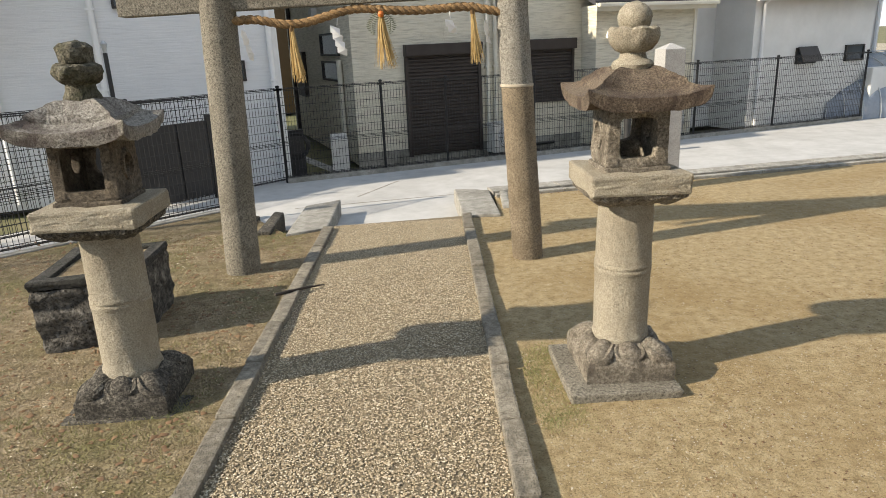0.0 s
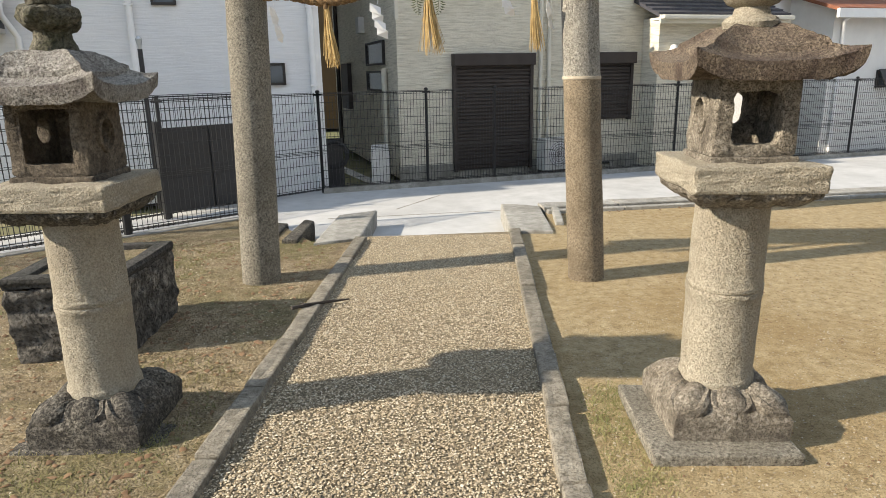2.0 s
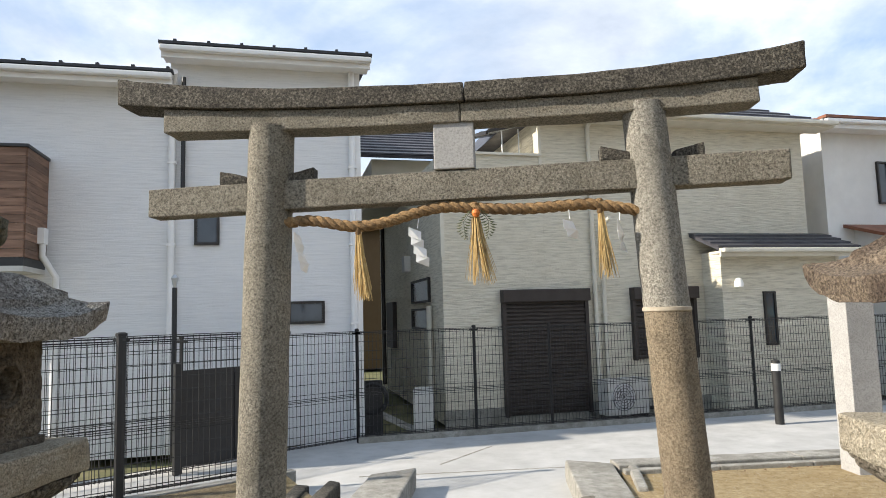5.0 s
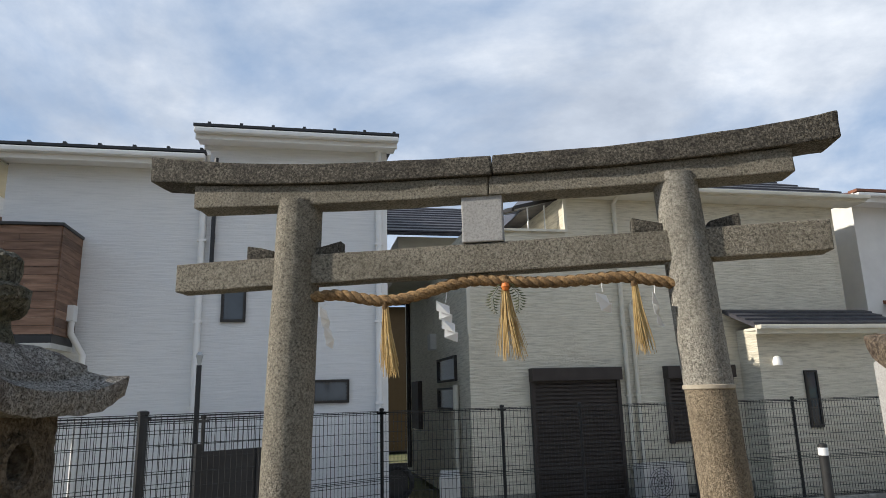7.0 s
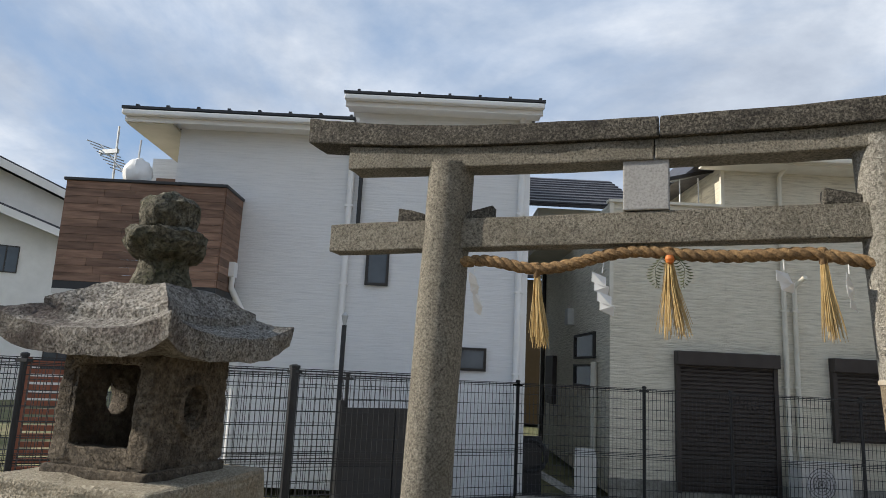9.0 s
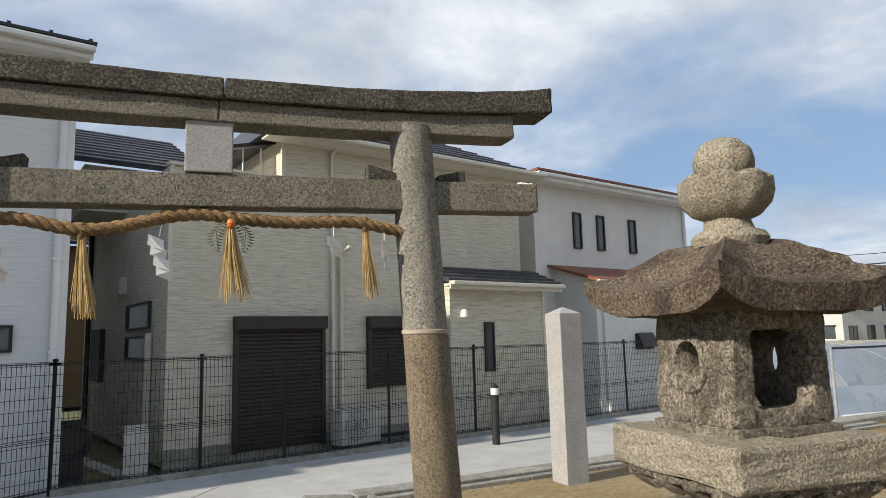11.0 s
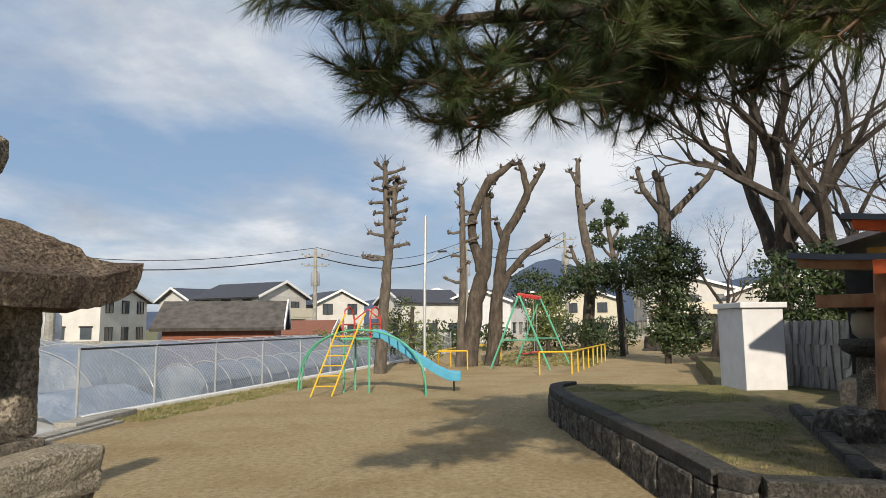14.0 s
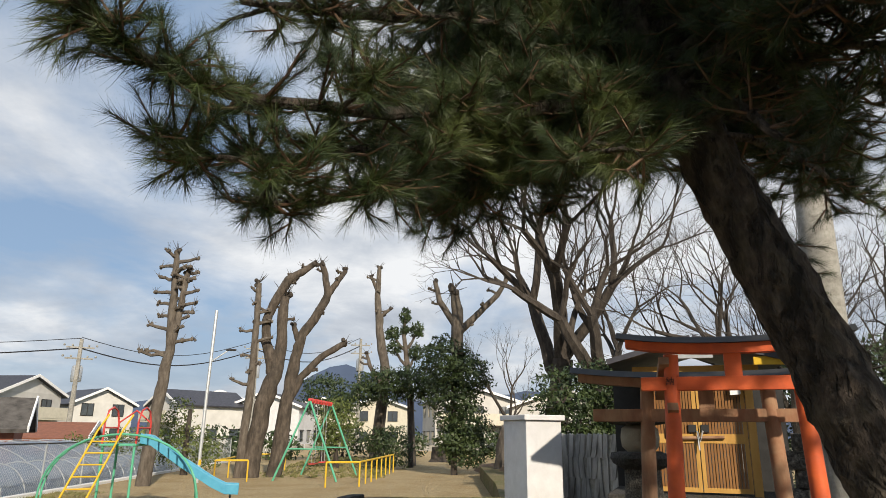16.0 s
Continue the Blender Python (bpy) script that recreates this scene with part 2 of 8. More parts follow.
WOODPANEL = mat("brown_wood_cladding", [(0.09, 0.05, 0.032), (0.18, 0.105, 0.07), (0.26, 0.16, 0.11)], 2.2, 0.65, 0.3, 9, squash=(1, 1, 9), rand=0.3)
SHUTTER = mat("dark_brown_shutter", [(0.03, 0.023, 0.02), (0.045, 0.036, 0.032)], 6, 0.5, 0.1, spec=0.4)
DARKFRAME = mat("dark_window_frame", [(0.02, 0.018, 0.017), (0.035, 0.032, 0.03)], 6, 0.45, 0.05)
PANE = glass("dark_window_glass", (0.05, 0.06, 0.07))
ROOFTILE = mat("dark_roof_tile", [(0.022, 0.022, 0.028), (0.045, 0.045, 0.055), (0.07, 0.07, 0.08)], 5, 0.5, 0.3, 20, rand=0.15)
ROOFOLD = mat("old_grey_brown_tile", [(0.04, 0.036, 0.032), (0.085, 0.077, 0.068), (0.12, 0.11, 0.1)], 3, 0.8, 0.5, 14)
ROOFBROWN = mat("brown_roof_sheet", [(0.16, 0.06, 0.035), (0.27, 0.11, 0.06)], 6, 0.6, 0.2, 20)
AC_WHITE = mat("appliance_plastic", [(0.496, 0.488, 0.456), (0.576, 0.568, 0.536)], 8, 0.5, 0.05)
BARK = mat("pale_bark", [(0.055, 0.044, 0.034), (0.118, 0.098, 0.078), (0.18, 0.155, 0.125)], 9, 0.95, 1.0, 16, squash=(1, 1, 0.35), stain=(0.075, 0.064, 0.049), stain_scale=1.6, bdist=0.04)
BARK_MID = mat("brown_bark", [(0.040, 0.032, 0.025), (0.085, 0.068, 0.053), (0.14, 0.115, 0.09)], 9, 0.95, 1.0, 16, squash=(1, 1, 0.35), stain=(0.03, 0.026, 0.02), stain_scale=1.6, bdist=0.04)
BARK_DK = mat("dark_bare_bark", [(0.026, 0.021, 0.017), (0.055, 0.045, 0.036), (0.085, 0.072, 0.060)], 9, 0.95, 1.0, 16, squash=(1, 1, 0.35), bdist=0.04)
PINEBARK = mat("pine_bark", [(0.010, 0.008, 0.006), (0.05, 0.039, 0.03), (0.12, 0.096, 0.076)], 13, 0.97, 1.0, 17, squash=(1, 1, 0.4), stain=(0.042, 0.042, 0.022), stain_scale=4, stain_amt=0.35, bdist=0.06, pits=(11, 0.03, 0.8))
PINETWIG = mat("pine_twig_bark", [(0.07, 0.04, 0.025), (0.16, 0.1, 0.065)], 20, 0.95, 0.8, 30)
# wide dark-to-light range puts shaded and sunlit tufts into the needle colour
NEEDLE = mat("pine_needles", [(0.010, 0.020, 0.007), (0.028, 0.046, 0.013), (0.095, 0.115, 0.03)], 2.2, 0.5, 0.0, spec=0.35)
LEAF = mat("evergreen_leaf", [(0.014, 0.027, 0.010), (0.032, 0.054, 0.016), (0.064, 0.088, 0.028)], 3.0, 0.55, 0.0, spec=0.4)
LEAF_Y = mat("light_leaf", [(0.05, 0.075, 0.018), (0.1, 0.13, 0.03), (0.16, 0.17, 0.05)], 3.0, 0.6, 0.0)
GRASS = mat("winter_grass", [(0.09, 0.12, 0.03), (0.2, 0.19, 0.07), (0.32, 0.26, 0.13)], 2.0, 0.8, 0.0)
LITTER = mat("leaf_litter", [(0.13, 0.075, 0.04), (0.24, 0.15, 0.08)], 4.0, 0.9, 0.0)
P_GREEN = mat("green_paint", [(0.07, 0.33, 0.2), (0.12, 0.43, 0.28)], 7, 0.5, 0.1)
P_RED = mat("red_paint", [(0.5, 0.045, 0.04), (0.62, 0.085, 0.07)], 7, 0.5, 0.1)
P_YELLOW = mat("yellow_paint", [(0.578, 0.357, 0.017), (0.680, 0.442, 0.034)], 7, 0.5, 0.1)
P_BLUE = mat("sky_blue_paint", [(0.048, 0.264, 0.400), (0.080, 0.336, 0.480)], 7, 0.45, 0.1)
VERMILION = mat("vermilion_paint", [(0.55, 0.085, 0.025), (0.68, 0.13, 0.035)], 5, 0.6, 0.2, 20, stain=(0.42, 0.08, 0.03), stain_scale=3)
OLDWOOD = mat("faded_bare_wood", [(0.15, 0.085, 0.05), (0.29, 0.17, 0.1), (0.36, 0.22, 0.13)], 7, 0.85, 0.5, 15, squash=(1, 1, 0.3), stain=(0.25, 0.09, 0.045), stain_scale=3)
BLACKPAINT = mat("black_paint", [(0.012, 0.012, 0.012), (0.03, 0.03, 0.03)], 6, 0.6, 0.1)
GATEWOOD = mat("golden_wood", [(0.425, 0.230, 0.051), (0.561, 0.323, 0.085)], 6, 0.6, 0.3, 15, squash=(1, 1, 0.25))
SLATWOOD = mat("orange_brown_slat", [(0.186, 0.081, 0.022), (0.273, 0.130, 0.040)], 6, 0.65, 0.3, 15, squash=(1, 1, 0.25))
FILM = mat("plastic_film", [(0.25, 0.31, 0.4), (0.33, 0.39, 0.48), (0.42, 0.47, 0.54)], 2.2, 0.3, 0.8, 4, stain=(0.2, 0.26, 0.34), stain_scale=1.0, bdist=0.1, spec=0.5)
FILM.node_tree.nodes["Principled BSDF"].inputs["Alpha"].default_value = 0.62
# distance haze is put into the blue-grey colour of the hills
HILL = mat("hazed_wooded_hill", [(0.045, 0.065, 0.11), (0.06, 0.085, 0.14)], 0.02, 1.0, 0.0)
CARPAINT = mat("black_car_paint", [(0.008, 0.008, 0.01), (0.012, 0.012, 0.014)], 4, 0.3, 0.0, spec=0.35)
RUBBER = mat("rubber", [(0.015, 0.015, 0.015), (0.03, 0.03, 0.03)], 10, 0.85, 0.2)
LAMPGLASS = mat("lamp_glass", [(0.75, 0.75, 0.73), (0.82, 0.82, 0.8)], 8, 0.3, 0.0)
SLATE_CLAD = mat("stacked_slate", [(0.06, 0.062, 0.066), (0.14, 0.14, 0.145), (0.22, 0.22, 0.22)], 4, 0.8, 0.8, 6, squash=(1, 1, 6), bdist=0.05)
BAMBOO = mat("weathered_fence_panel", [(0.16, 0.158, 0.15), (0.36, 0.355, 0.34), (0.52, 0.515, 0.49)], 5, 0.9, 0.8, 10, squash=(1, 1, 0.3), bdist=0.03, rand=0.2)
FARWALL = mat("far_house_wall", [(0.460, 0.448, 0.420), (0.598, 0.586, 0.552)], 0.8, 0.85, 0.1, rand=0.12)
OCHRE = mat("ochre_wall", [(0.106, 0.066, 0.029), (0.123, 0.079, 0.038)], 4, 0.8, 0.2)
GREYPAINT = mat("grey_white_paint", [(0.550, 0.550, 0.560), (0.660, 0.660, 0.670)], 4, 0.7, 0.2, 30, stain=(0.500, 0.500, 0.500), stain_scale=1.5)
TERRACOTTA = mat("red_clay", [(0.180, 0.060, 0.036), (0.252, 0.096, 0.054)], 5, 0.8, 0.2)


# ---- mesh tools ----
class Geo:
    """Vertices and faces gathered from simple shapes."""

    def __init__(self):
        self.v, self.f = [], []

    def add(self, vs, fs):
        k = len(self.v)
        self.v += [tuple(p) for p in vs]
        self.f += [tuple(k + i for i in f) for f in fs]
        return self

    def box(self, x0, x1, y0, y1, z0, z1):
        vs = [(x, y, z) for z in (z0, z1) for x, y in ((x0, y0), (x1, y0), (x1, y1), (x0, y1))]
        return self.add(vs, [(3, 2, 1, 0), (4, 5, 6, 7), (0, 1, 5, 4), (1, 2, 6, 5), (2, 3, 7, 6), (3, 0, 4, 7)])

    def bar(self, a, b, w, h=None):
        """A square bar from a to b."""
        a, b = Vector(a), Vector(b)
        h = h or w
        d = (b - a).normalized()
        up = Vector((0, 0, 1)) if abs(d.z) < 0.95 else Vector((0, 1, 0))
        s = d.cross(up).normalized() * w / 2
        u = s.cross(d).normalized() * h / 2
        vs = [p + i * s + j * u for p in (a, b) for i, j in ((-1, -1), (1, -1), (1, 1), (-1, 1))]
        return self.add(vs, [(0, 1, 2, 3), (7, 6, 5, 4), (0, 4, 5, 1), (1, 5, 6, 2), (2, 6, 7, 3), (3, 7, 4, 0)])

    def loft(self, rings, cap=True, closed=True):
        n = len(rings[0])
        vs = [p for r in rings for p in r]
        fs = []
        for k in range(len(rings) - 1):
            for i in range(n if closed else n - 1):
                j = (i + 1) % n
                fs.append((k * n + i, k * n + j, (k + 1) * n + j, (k + 1) * n + i))
        if cap:
            fs.append(tuple(range(n - 1, -1, -1)))
            fs.append(tuple((len(rings) - 1) * n + i for i in range(n)))
        return self.add(vs, fs)

    def lathe(self, prof, n=24, c=(0, 0, 0), lean=(0, 0)):
        z0 = prof[0][1]
        rings = [[(c[0] + lean[0] * (z - z0) + r * math.cos(2 * math.pi * i / n), c[1] + lean[1] * (z - z0) + r * math.sin(2 * math.pi * i / n), c[2] + z)
                  for i in range(n)] for r, z in prof]
        return self.loft(rings)

    def tube(self, pts, radii, n=8):
        pts = [Vector(p) for p in pts]
        if isinstance(radii, (int, float)):
            radii = [radii] * len(pts)
        rings = []
        ref = Vector((0.31, 0.2, 0.93))
        for i, p in enumerate(pts):
            d = (pts[min(i + 1, len(pts) - 1)] - pts[max(i - 1, 0)]).normalized()
            s = d.cross(ref)
            if s.length < 1e-3:
                s = d.cross(Vector((1, 0, 0)))
            s.normalize()
            u = s.cross(d)
            rings.append([p + radii[i] * (math.cos(2 * math.pi * j / n) * s + math.sin(2 * math.pi * j / n) * u) for j in range(n)])
        return self.loft(rings)

    def prism(self, poly, z0, z1):
        n = len(poly)
        vs = [(x, y, z0) for x, y in poly] + [(x, y, z1) for x, y in poly]
        fs = [tuple(range(n - 1, -1, -1)), tuple(range(n, 2 * n))]
        fs += [(i, (i + 1) % n, n + (i + 1) % n, n + i) for i in range(n)]
        return self.add(vs, fs)

    def plate(self, poly3, thick):
        """A flat polygon in space with thickness along its normal."""
        ps = [Vector(p) for p in poly3]
        nrm = (ps[1] - ps[0]).cross(ps[2] - ps[0]).normalized() * thick
        n = len(ps)
        fs = [tuple(range(n - 1, -1, -1)), tuple(range(n, 2 * n))] + [(i, (i + 1) % n, n + (i + 1) % n, n + i) for i in range(n)]
        return self.add(ps + [p + nrm for p in ps], fs)


def part(name, g, material, parent=None, label="", bevel=0.0, rough=None, smooth=False, cuts=0):
    """Links gathered geometry as one mesh object. rough: (height, size) of surface unevenness."""
    me = bpy.data.meshes.new(name)
    me.from_pydata(g.v, [], g.f)
    if bevel or rough or cuts:
        bm = bmesh.new()
        bm.from_mesh(me)
        bmesh.ops.recalc_face_normals(bm, faces=bm.faces[:])
        if bevel:
            es = [e for e in bm.edges if len(e.link_faces) == 2 and e.calc_face_angle(0) > 0.5]
            bmesh.ops.bevel(bm, geom=es, offset=bevel, segments=2, profile=0.6, affect="EDGES", clamp_overlap=True)
        if cuts:
            bmesh.ops.subdivide_edges(bm, edges=bm.edges[:], cuts=cuts, use_grid_fill=True)
        if rough:
            bm.normal_update()
            for v in bm.verts:
                v.co += v.normal * rough[0] * (noise.noise(v.co / rough[1] + Vector((len(g.v) * 0.37, 3.1, 1.7))) + 0.5 * noise.noise(v.co / rough[1] * 2.7))
        bm.to_mesh(me)
        bm.free()
    me.materials.append(material)
    if smooth:
        me.shade_smooth()
        me.set_sharp_from_angle(angle=radians(38))
    me.update()
    ob = new(name, me)
    if parent:
        ob.parent = parent
    if label:
        ob["label"] = label
    return ob


def thing(name, m, label, category, group="", kind=""):
    ob = new(name)
    ob.empty_display_size = 0.1
    ob.matrix_world = m
    return tagged(ob, label, category, group, kind)


def fast_mesh(name, verts, faces, material, parent=None):
    """A large joined mesh from number arrays; all faces with the same corner count."""
    me = bpy.data.meshes.new(name)
    n, k = len(faces), faces.shape[1]
    me.vertices.add(len(verts))
    me.vertices.foreach_set("co", np.asarray(verts, np.float32).ravel())
    me.loops.add(n * k)
    me.loops.foreach_set("vertex_index", np.asarray(faces, np.int32).ravel())
    me.polygons.add(n)
    me.polygons.foreach_set("loop_start", np.arange(0, n * k, k, dtype=np.int32))
    me.update(calc_edges=True)
    me.materials.append(material)
    ob = new(name, me)
    if parent:
        ob.parent = parent
    return ob


rng = np.random.default_rng(7)

# ---- ground and road ----
def structure(name, g, material, label, category, **kw):
    return tagged(part(name, g, material, **kw), label, category, kind="structure")


KERB_LINE = [(1.25, 7.62), (3.92, 8.08), (6.95, 8.6), (9.4, 9.05)]      # inner edge of the roadside kerb
NEAR_FENCE = [(-1.95, 7.75), (-3.99, 6.02), (-9.0, 1.6), (-16.0, -4.5)]

g = Geo()
g.add([(-900, -900, -0.3), (900, -900, -0.3), (900, 900, -0.3), (-900, 900, -0.3)], [(0, 1, 2, 3)])
structure("ground", g, FIELD, "dry winter field soil with patches of grass", "ground")

g = Geo()
terrace = [(-30, -24), (70, -24), (70, 10.2), (9.4, 9.85), (9.4, 9.05), (6.95, 8.6), (3.92, 8.08), (1.25, 7.62), (1.2, 6.62), (0.72, 6.7), (-0.7, 6.45), (-1.1, 6.3), (-1.95, 7.62),
           (-3.99, 5.95), (-9.0, 1.55), (-16, -4.6), (-30, -17)]
g.prism(terrace, -0.32, 0.0)
structure("shrine_ground", g, EARTH, "ochre sandy earth of the shrine yard and playground", "ground")

g = Geo()
g.prism([(-1.03, -8), (-0.72, 6.4), (-1.1, 6.28), (-1.95, 7.6), (-3.99, 5.93), (-9.0, 1.53), (-14, -2.9), (-14, -8)], -0.03, 0.004)
structure("yard_soil", g, SOIL, "gritty grey-brown soil with moss beside the path", "ground")

g = Geo()
g.prism([(-40, -16), (-16, -4.6), (-9, 1.55), (-1.9, 7.7), (-0.7, 6.56), (0.72, 6.73), (1.3, 7.75), (9.4, 9.3), (12.5, 13.6), (14.5, 16.2), (2.6, 11.8), (-1.9, 10.5), (-9, 3.4), (-16, -2.6), (-40, -12)], -0.31, -0.165)
structure("road", g, CONCRETE, "pale grey concrete lane beside the shrine", "road")
g = Geo()
for a, b in (((-1.35, 8.2), (1.05, 8.62)), ((0.0, 9.75), (-0.55, 8.75))):
    g.bar((*a, -0.166), (*b, -0.166), 0.03, 0.006)
structure("trim_road_joint", g, OLDCONC, "dark expansion joint in the concrete lane", "joint")

# gravel path with kerbs
g = Geo()
g.prism([(-0.94, -6), (0.52, -6), (0.8, 6.69), (-0.66, 6.53)], -0.02, 0.004)
structure("path_gravel_bed", g, GRAVEL_BED, "sandy fines under the gravel approach path", "path")
N = 120000
y = -1.2 + 7.75 * rng.random(N) ** 0.8
x = rng.uniform(-0.73, 0.665, N) + 0.024 * (y - 1.9)
y = np.minimum(y, 6.5 + 0.1 * (x + 0.7))
r = rng.uniform(0.0032, 0.0066, N) * (0.95 + 0.02 * (6.5 - y).clip(0, 6))
octa = np.array([(1, 0, 0), (0, 1, 0), (-1, 0, 0), (0, -1, 0), (0, 0, 1), (0, 0, -1)], float)
fo = np.array([(0, 1, 4), (1, 2, 4), (2, 3, 4), (3, 0, 4)])
a = rng.uniform(0, 6.28, N)
ca, sa = np.cos(a), np.sin(a)
sc = rng.uniform(0.6, 1.3, (N, 3)) * r[:, None] * np.array((1.15, 1.0, 0.64))
vv = octa[None] * sc[:, None, :] + rng.normal(0, 0.18, (N, 6, 3)) * r[:, None, None]
vx = vv[..., 0] * ca[:, None] - vv[..., 1] * sa[:, None] + x[:, None]
vy = vv[..., 0] * sa[:, None] + vv[..., 1] * ca[:, None] + y[:, None]
vz = vv[..., 2] + 0.006 + rng.uniform(0, 0.006, N)[:, None]
verts = np.stack([vx, vy, vz], -1).reshape(-1, 3)
faces = (fo[None] + 6 * np.arange(N)[:, None, None]).reshape(-1, 3)


def pebble_material():
    m = bpy.data.materials.new("pebbles")
    m.use_nodes = True
    t = m.node_tree
    b = t.nodes["Principled BSDF"]
    isl = t.nodes.new("ShaderNodeNewGeometry").outputs["Random Per Island"]
    col = ramp(t, isl, [(0.0, (0.17, 0.13, 0.084)), (0.35, (0.35, 0.28, 0.178)), (0.75, (0.47, 0.39, 0.262)), (1.0, (0.62, 0.56, 0.43))])
    link(t, col, b.inputs["Base Color"])
    b.inputs["Roughness"].default_value = 0.9
    return m


PEBBLE = pebble_material()
tagged(fast_mesh("gravel", verts, faces, PEBBLE), "fine buff gravel covering the approach path", "gravel", kind="stuff")

def kerb_x(side, y):
    """The middle of each kerb row; the path runs slightly askew to the gate."""
    return -0.775 + 0.022 * (y - 1.9) if side < 0 else 0.695 + 0.025 * (y - 1.8)


for side in (-1, 1):
    row = thing("path_kerb", pose(0, 0, 0), "row of worn concrete kerb stones edging the gravel path", "kerb", group="path kerbs", kind="structure")
    yy = -3.0
    while yy < 6.45:
        ln = 0.6 if side > 0 else 0.62
        e = min(yy + ln, 6.62 if side > 0 else 6.4)
        jit, top = random.uniform(-0.007, 0.007), 0.055 + random.uniform(-0.01, 0.008)
        a, b = kerb_x(side, yy) + jit, kerb_x(side, e) + jit + random.uniform(-0.004, 0.004)
        g = Geo().prism([(a - 0.054, yy + 0.004), (a + 0.054, yy + 0.004), (b + 0.054, e - 0.004), (b - 0.054, e - 0.004)], -0.1, top)
        part("kerb_stone", g, KERB, row, bevel=0.013, rough=(0.006, 0.07), cuts=2)
        yy += ln

# concrete kerb and drain along the road
kerb = thing("roadside_kerb", pose(0, 0, 0), "weathered concrete kerb with a drain slot along the lane", "kerb", kind="structure")
for (xa, ya), (xb, yb) in zip(KERB_LINE, KERB_LINE[1:]):
    d = Vector((xb - xa, yb - ya, 0)).normalized()
    nrm = Vector((-d.y, d.x, 0))
    ln = math.hypot(xb - xa, yb - ya)
    k = max(1, round(ln / 1.0))
    for i in range(k):
        a, b = Vector((xa, ya, 0)) + d * (ln * i / k + 0.005), Vector((xa, ya, 0)) + d * (ln * (i + 1) / k - 0.005)
        g = Geo().bar(a + nrm * 0.2 + Vector((0, 0, -0.08)), b + nrm * 0.2 + Vector((0, 0, -0.08)), 0.26, 0.26)
        part("kerb_block", g, OLDCONC, kerb, bevel=0.012, rough=(0.006, 0.2), cuts=1)
        g = Geo().bar(a - nrm * 0.06 + Vector((0, 0, -0.09)), b - nrm * 0.06 + Vector((0, 0, -0.09)), 0.09, 0.26)
        part("drain_edge", g, OLDCONC, kerb, bevel=0.01, rough=(0.005, 0.2), cuts=1)


def slab(poly, z0, z1, material, label, name="stone_slab", bevel=0.02):
    cx, cy = sum(p[0] for p in poly) / len(poly), sum(p[1] for p in poly) / len(poly)
    g = Geo().prism([(px - cx, py - cy) for px, py in poly], 0, z1 - z0)
    ob = part(name, g, material, bevel=bevel, rough=(0.008, 0.12), cuts=2)
    ob.matrix_world = pose(cx, cy, z0)
    return tagged(ob, label, "slab")


slab([(0.78, 6.62), (1.2, 6.58), (1.21, 7.84), (0.77, 8.02)], -0.2, 0.035, OLDCONC, "pale concrete slab capping the path end at the lane")
slab([(1.27, 6.95), (1.36, 6.95), (1.42, 7.72), (1.33, 7.74)], -0.15, 0.04, OLDCONC, "narrow concrete drain edge beside the slab")
slab([(-1.1, 6.2), (-0.68, 6.4), (-0.68, 7.75), (-1.08, 7.5)], -0.2, 0.03, OLDCONC, "worn concrete slab at the path end with a dark broken side")
slab([(-1.42, 6.3), (-1.27, 6.3), (-1.28, 7.15), (-1.4, 7.2)], -0.18, 0.045, GRANITE_DK, "dark stone drain edge beside the worn slab")
slab([(-1.66, 6.5), (-1.53, 6.47), (-1.55, 7.1), (-1.68, 7.12)], -0.18, 0.03, GRANITE_DK, "dark stone drain edge beside the worn slab")

g = Geo()
pts = [Vector((-0.83, 4.31, 0.07)), Vector((-0.74, 4.38, 0.066)), Vector((-0.63, 4.5, 0.045)), Vector((-0.5, 4.62, 0.022))]
g.tube(pts, [0.014, 0.012, 0.01, 0.005], 6)
g.tube([pts[1], pts[1] + Vector((-0.07, 0.06, 0.0))], [0.006, 0.003], 5)
tagged(part("fallen_twig", g, BARK_DK, smooth=True), "thin dark fallen twig lying across the path kerb", "twig")

# raised bed with stone edging
BED = [(11.9, 2.4), (11.2, 2.37), (10.0, 2.1), (8.1, 1.52), (6.8, 1.14), (6.0, 0.92), (5.35, 0.76), (5.17, 0.6), (5.15, -0.5), (5.15, -6.0), (24, -9.0), (24, -1.2), (16, -0.6), (12.6, -0.2), (12.6, 1.8), (12.45, 2.2)]
g = Geo().prism(BED, -0.1, 0.4)
structure("raised_bed_turf", g, TURF, "raised bed of thin patchy winter turf", "turf")
g = Geo().prism([(9.2, -0.62), (5.98, -0.1), (5.3, -0.12), (5.3, -6), (10.5, -6), (10.0, -2.4)], 0.38, 0.404)
structure("court_gravel", g, COURTSTONE, "grey gravel court before the small shrine gate", "gravel")
bed_wall = thing("retaining_wall", pose(0, 0, 0), "low retaining wall of dark split stones under a rounded cap", "wall", kind="structure")
edge = BED[-1:] + BED[:10]
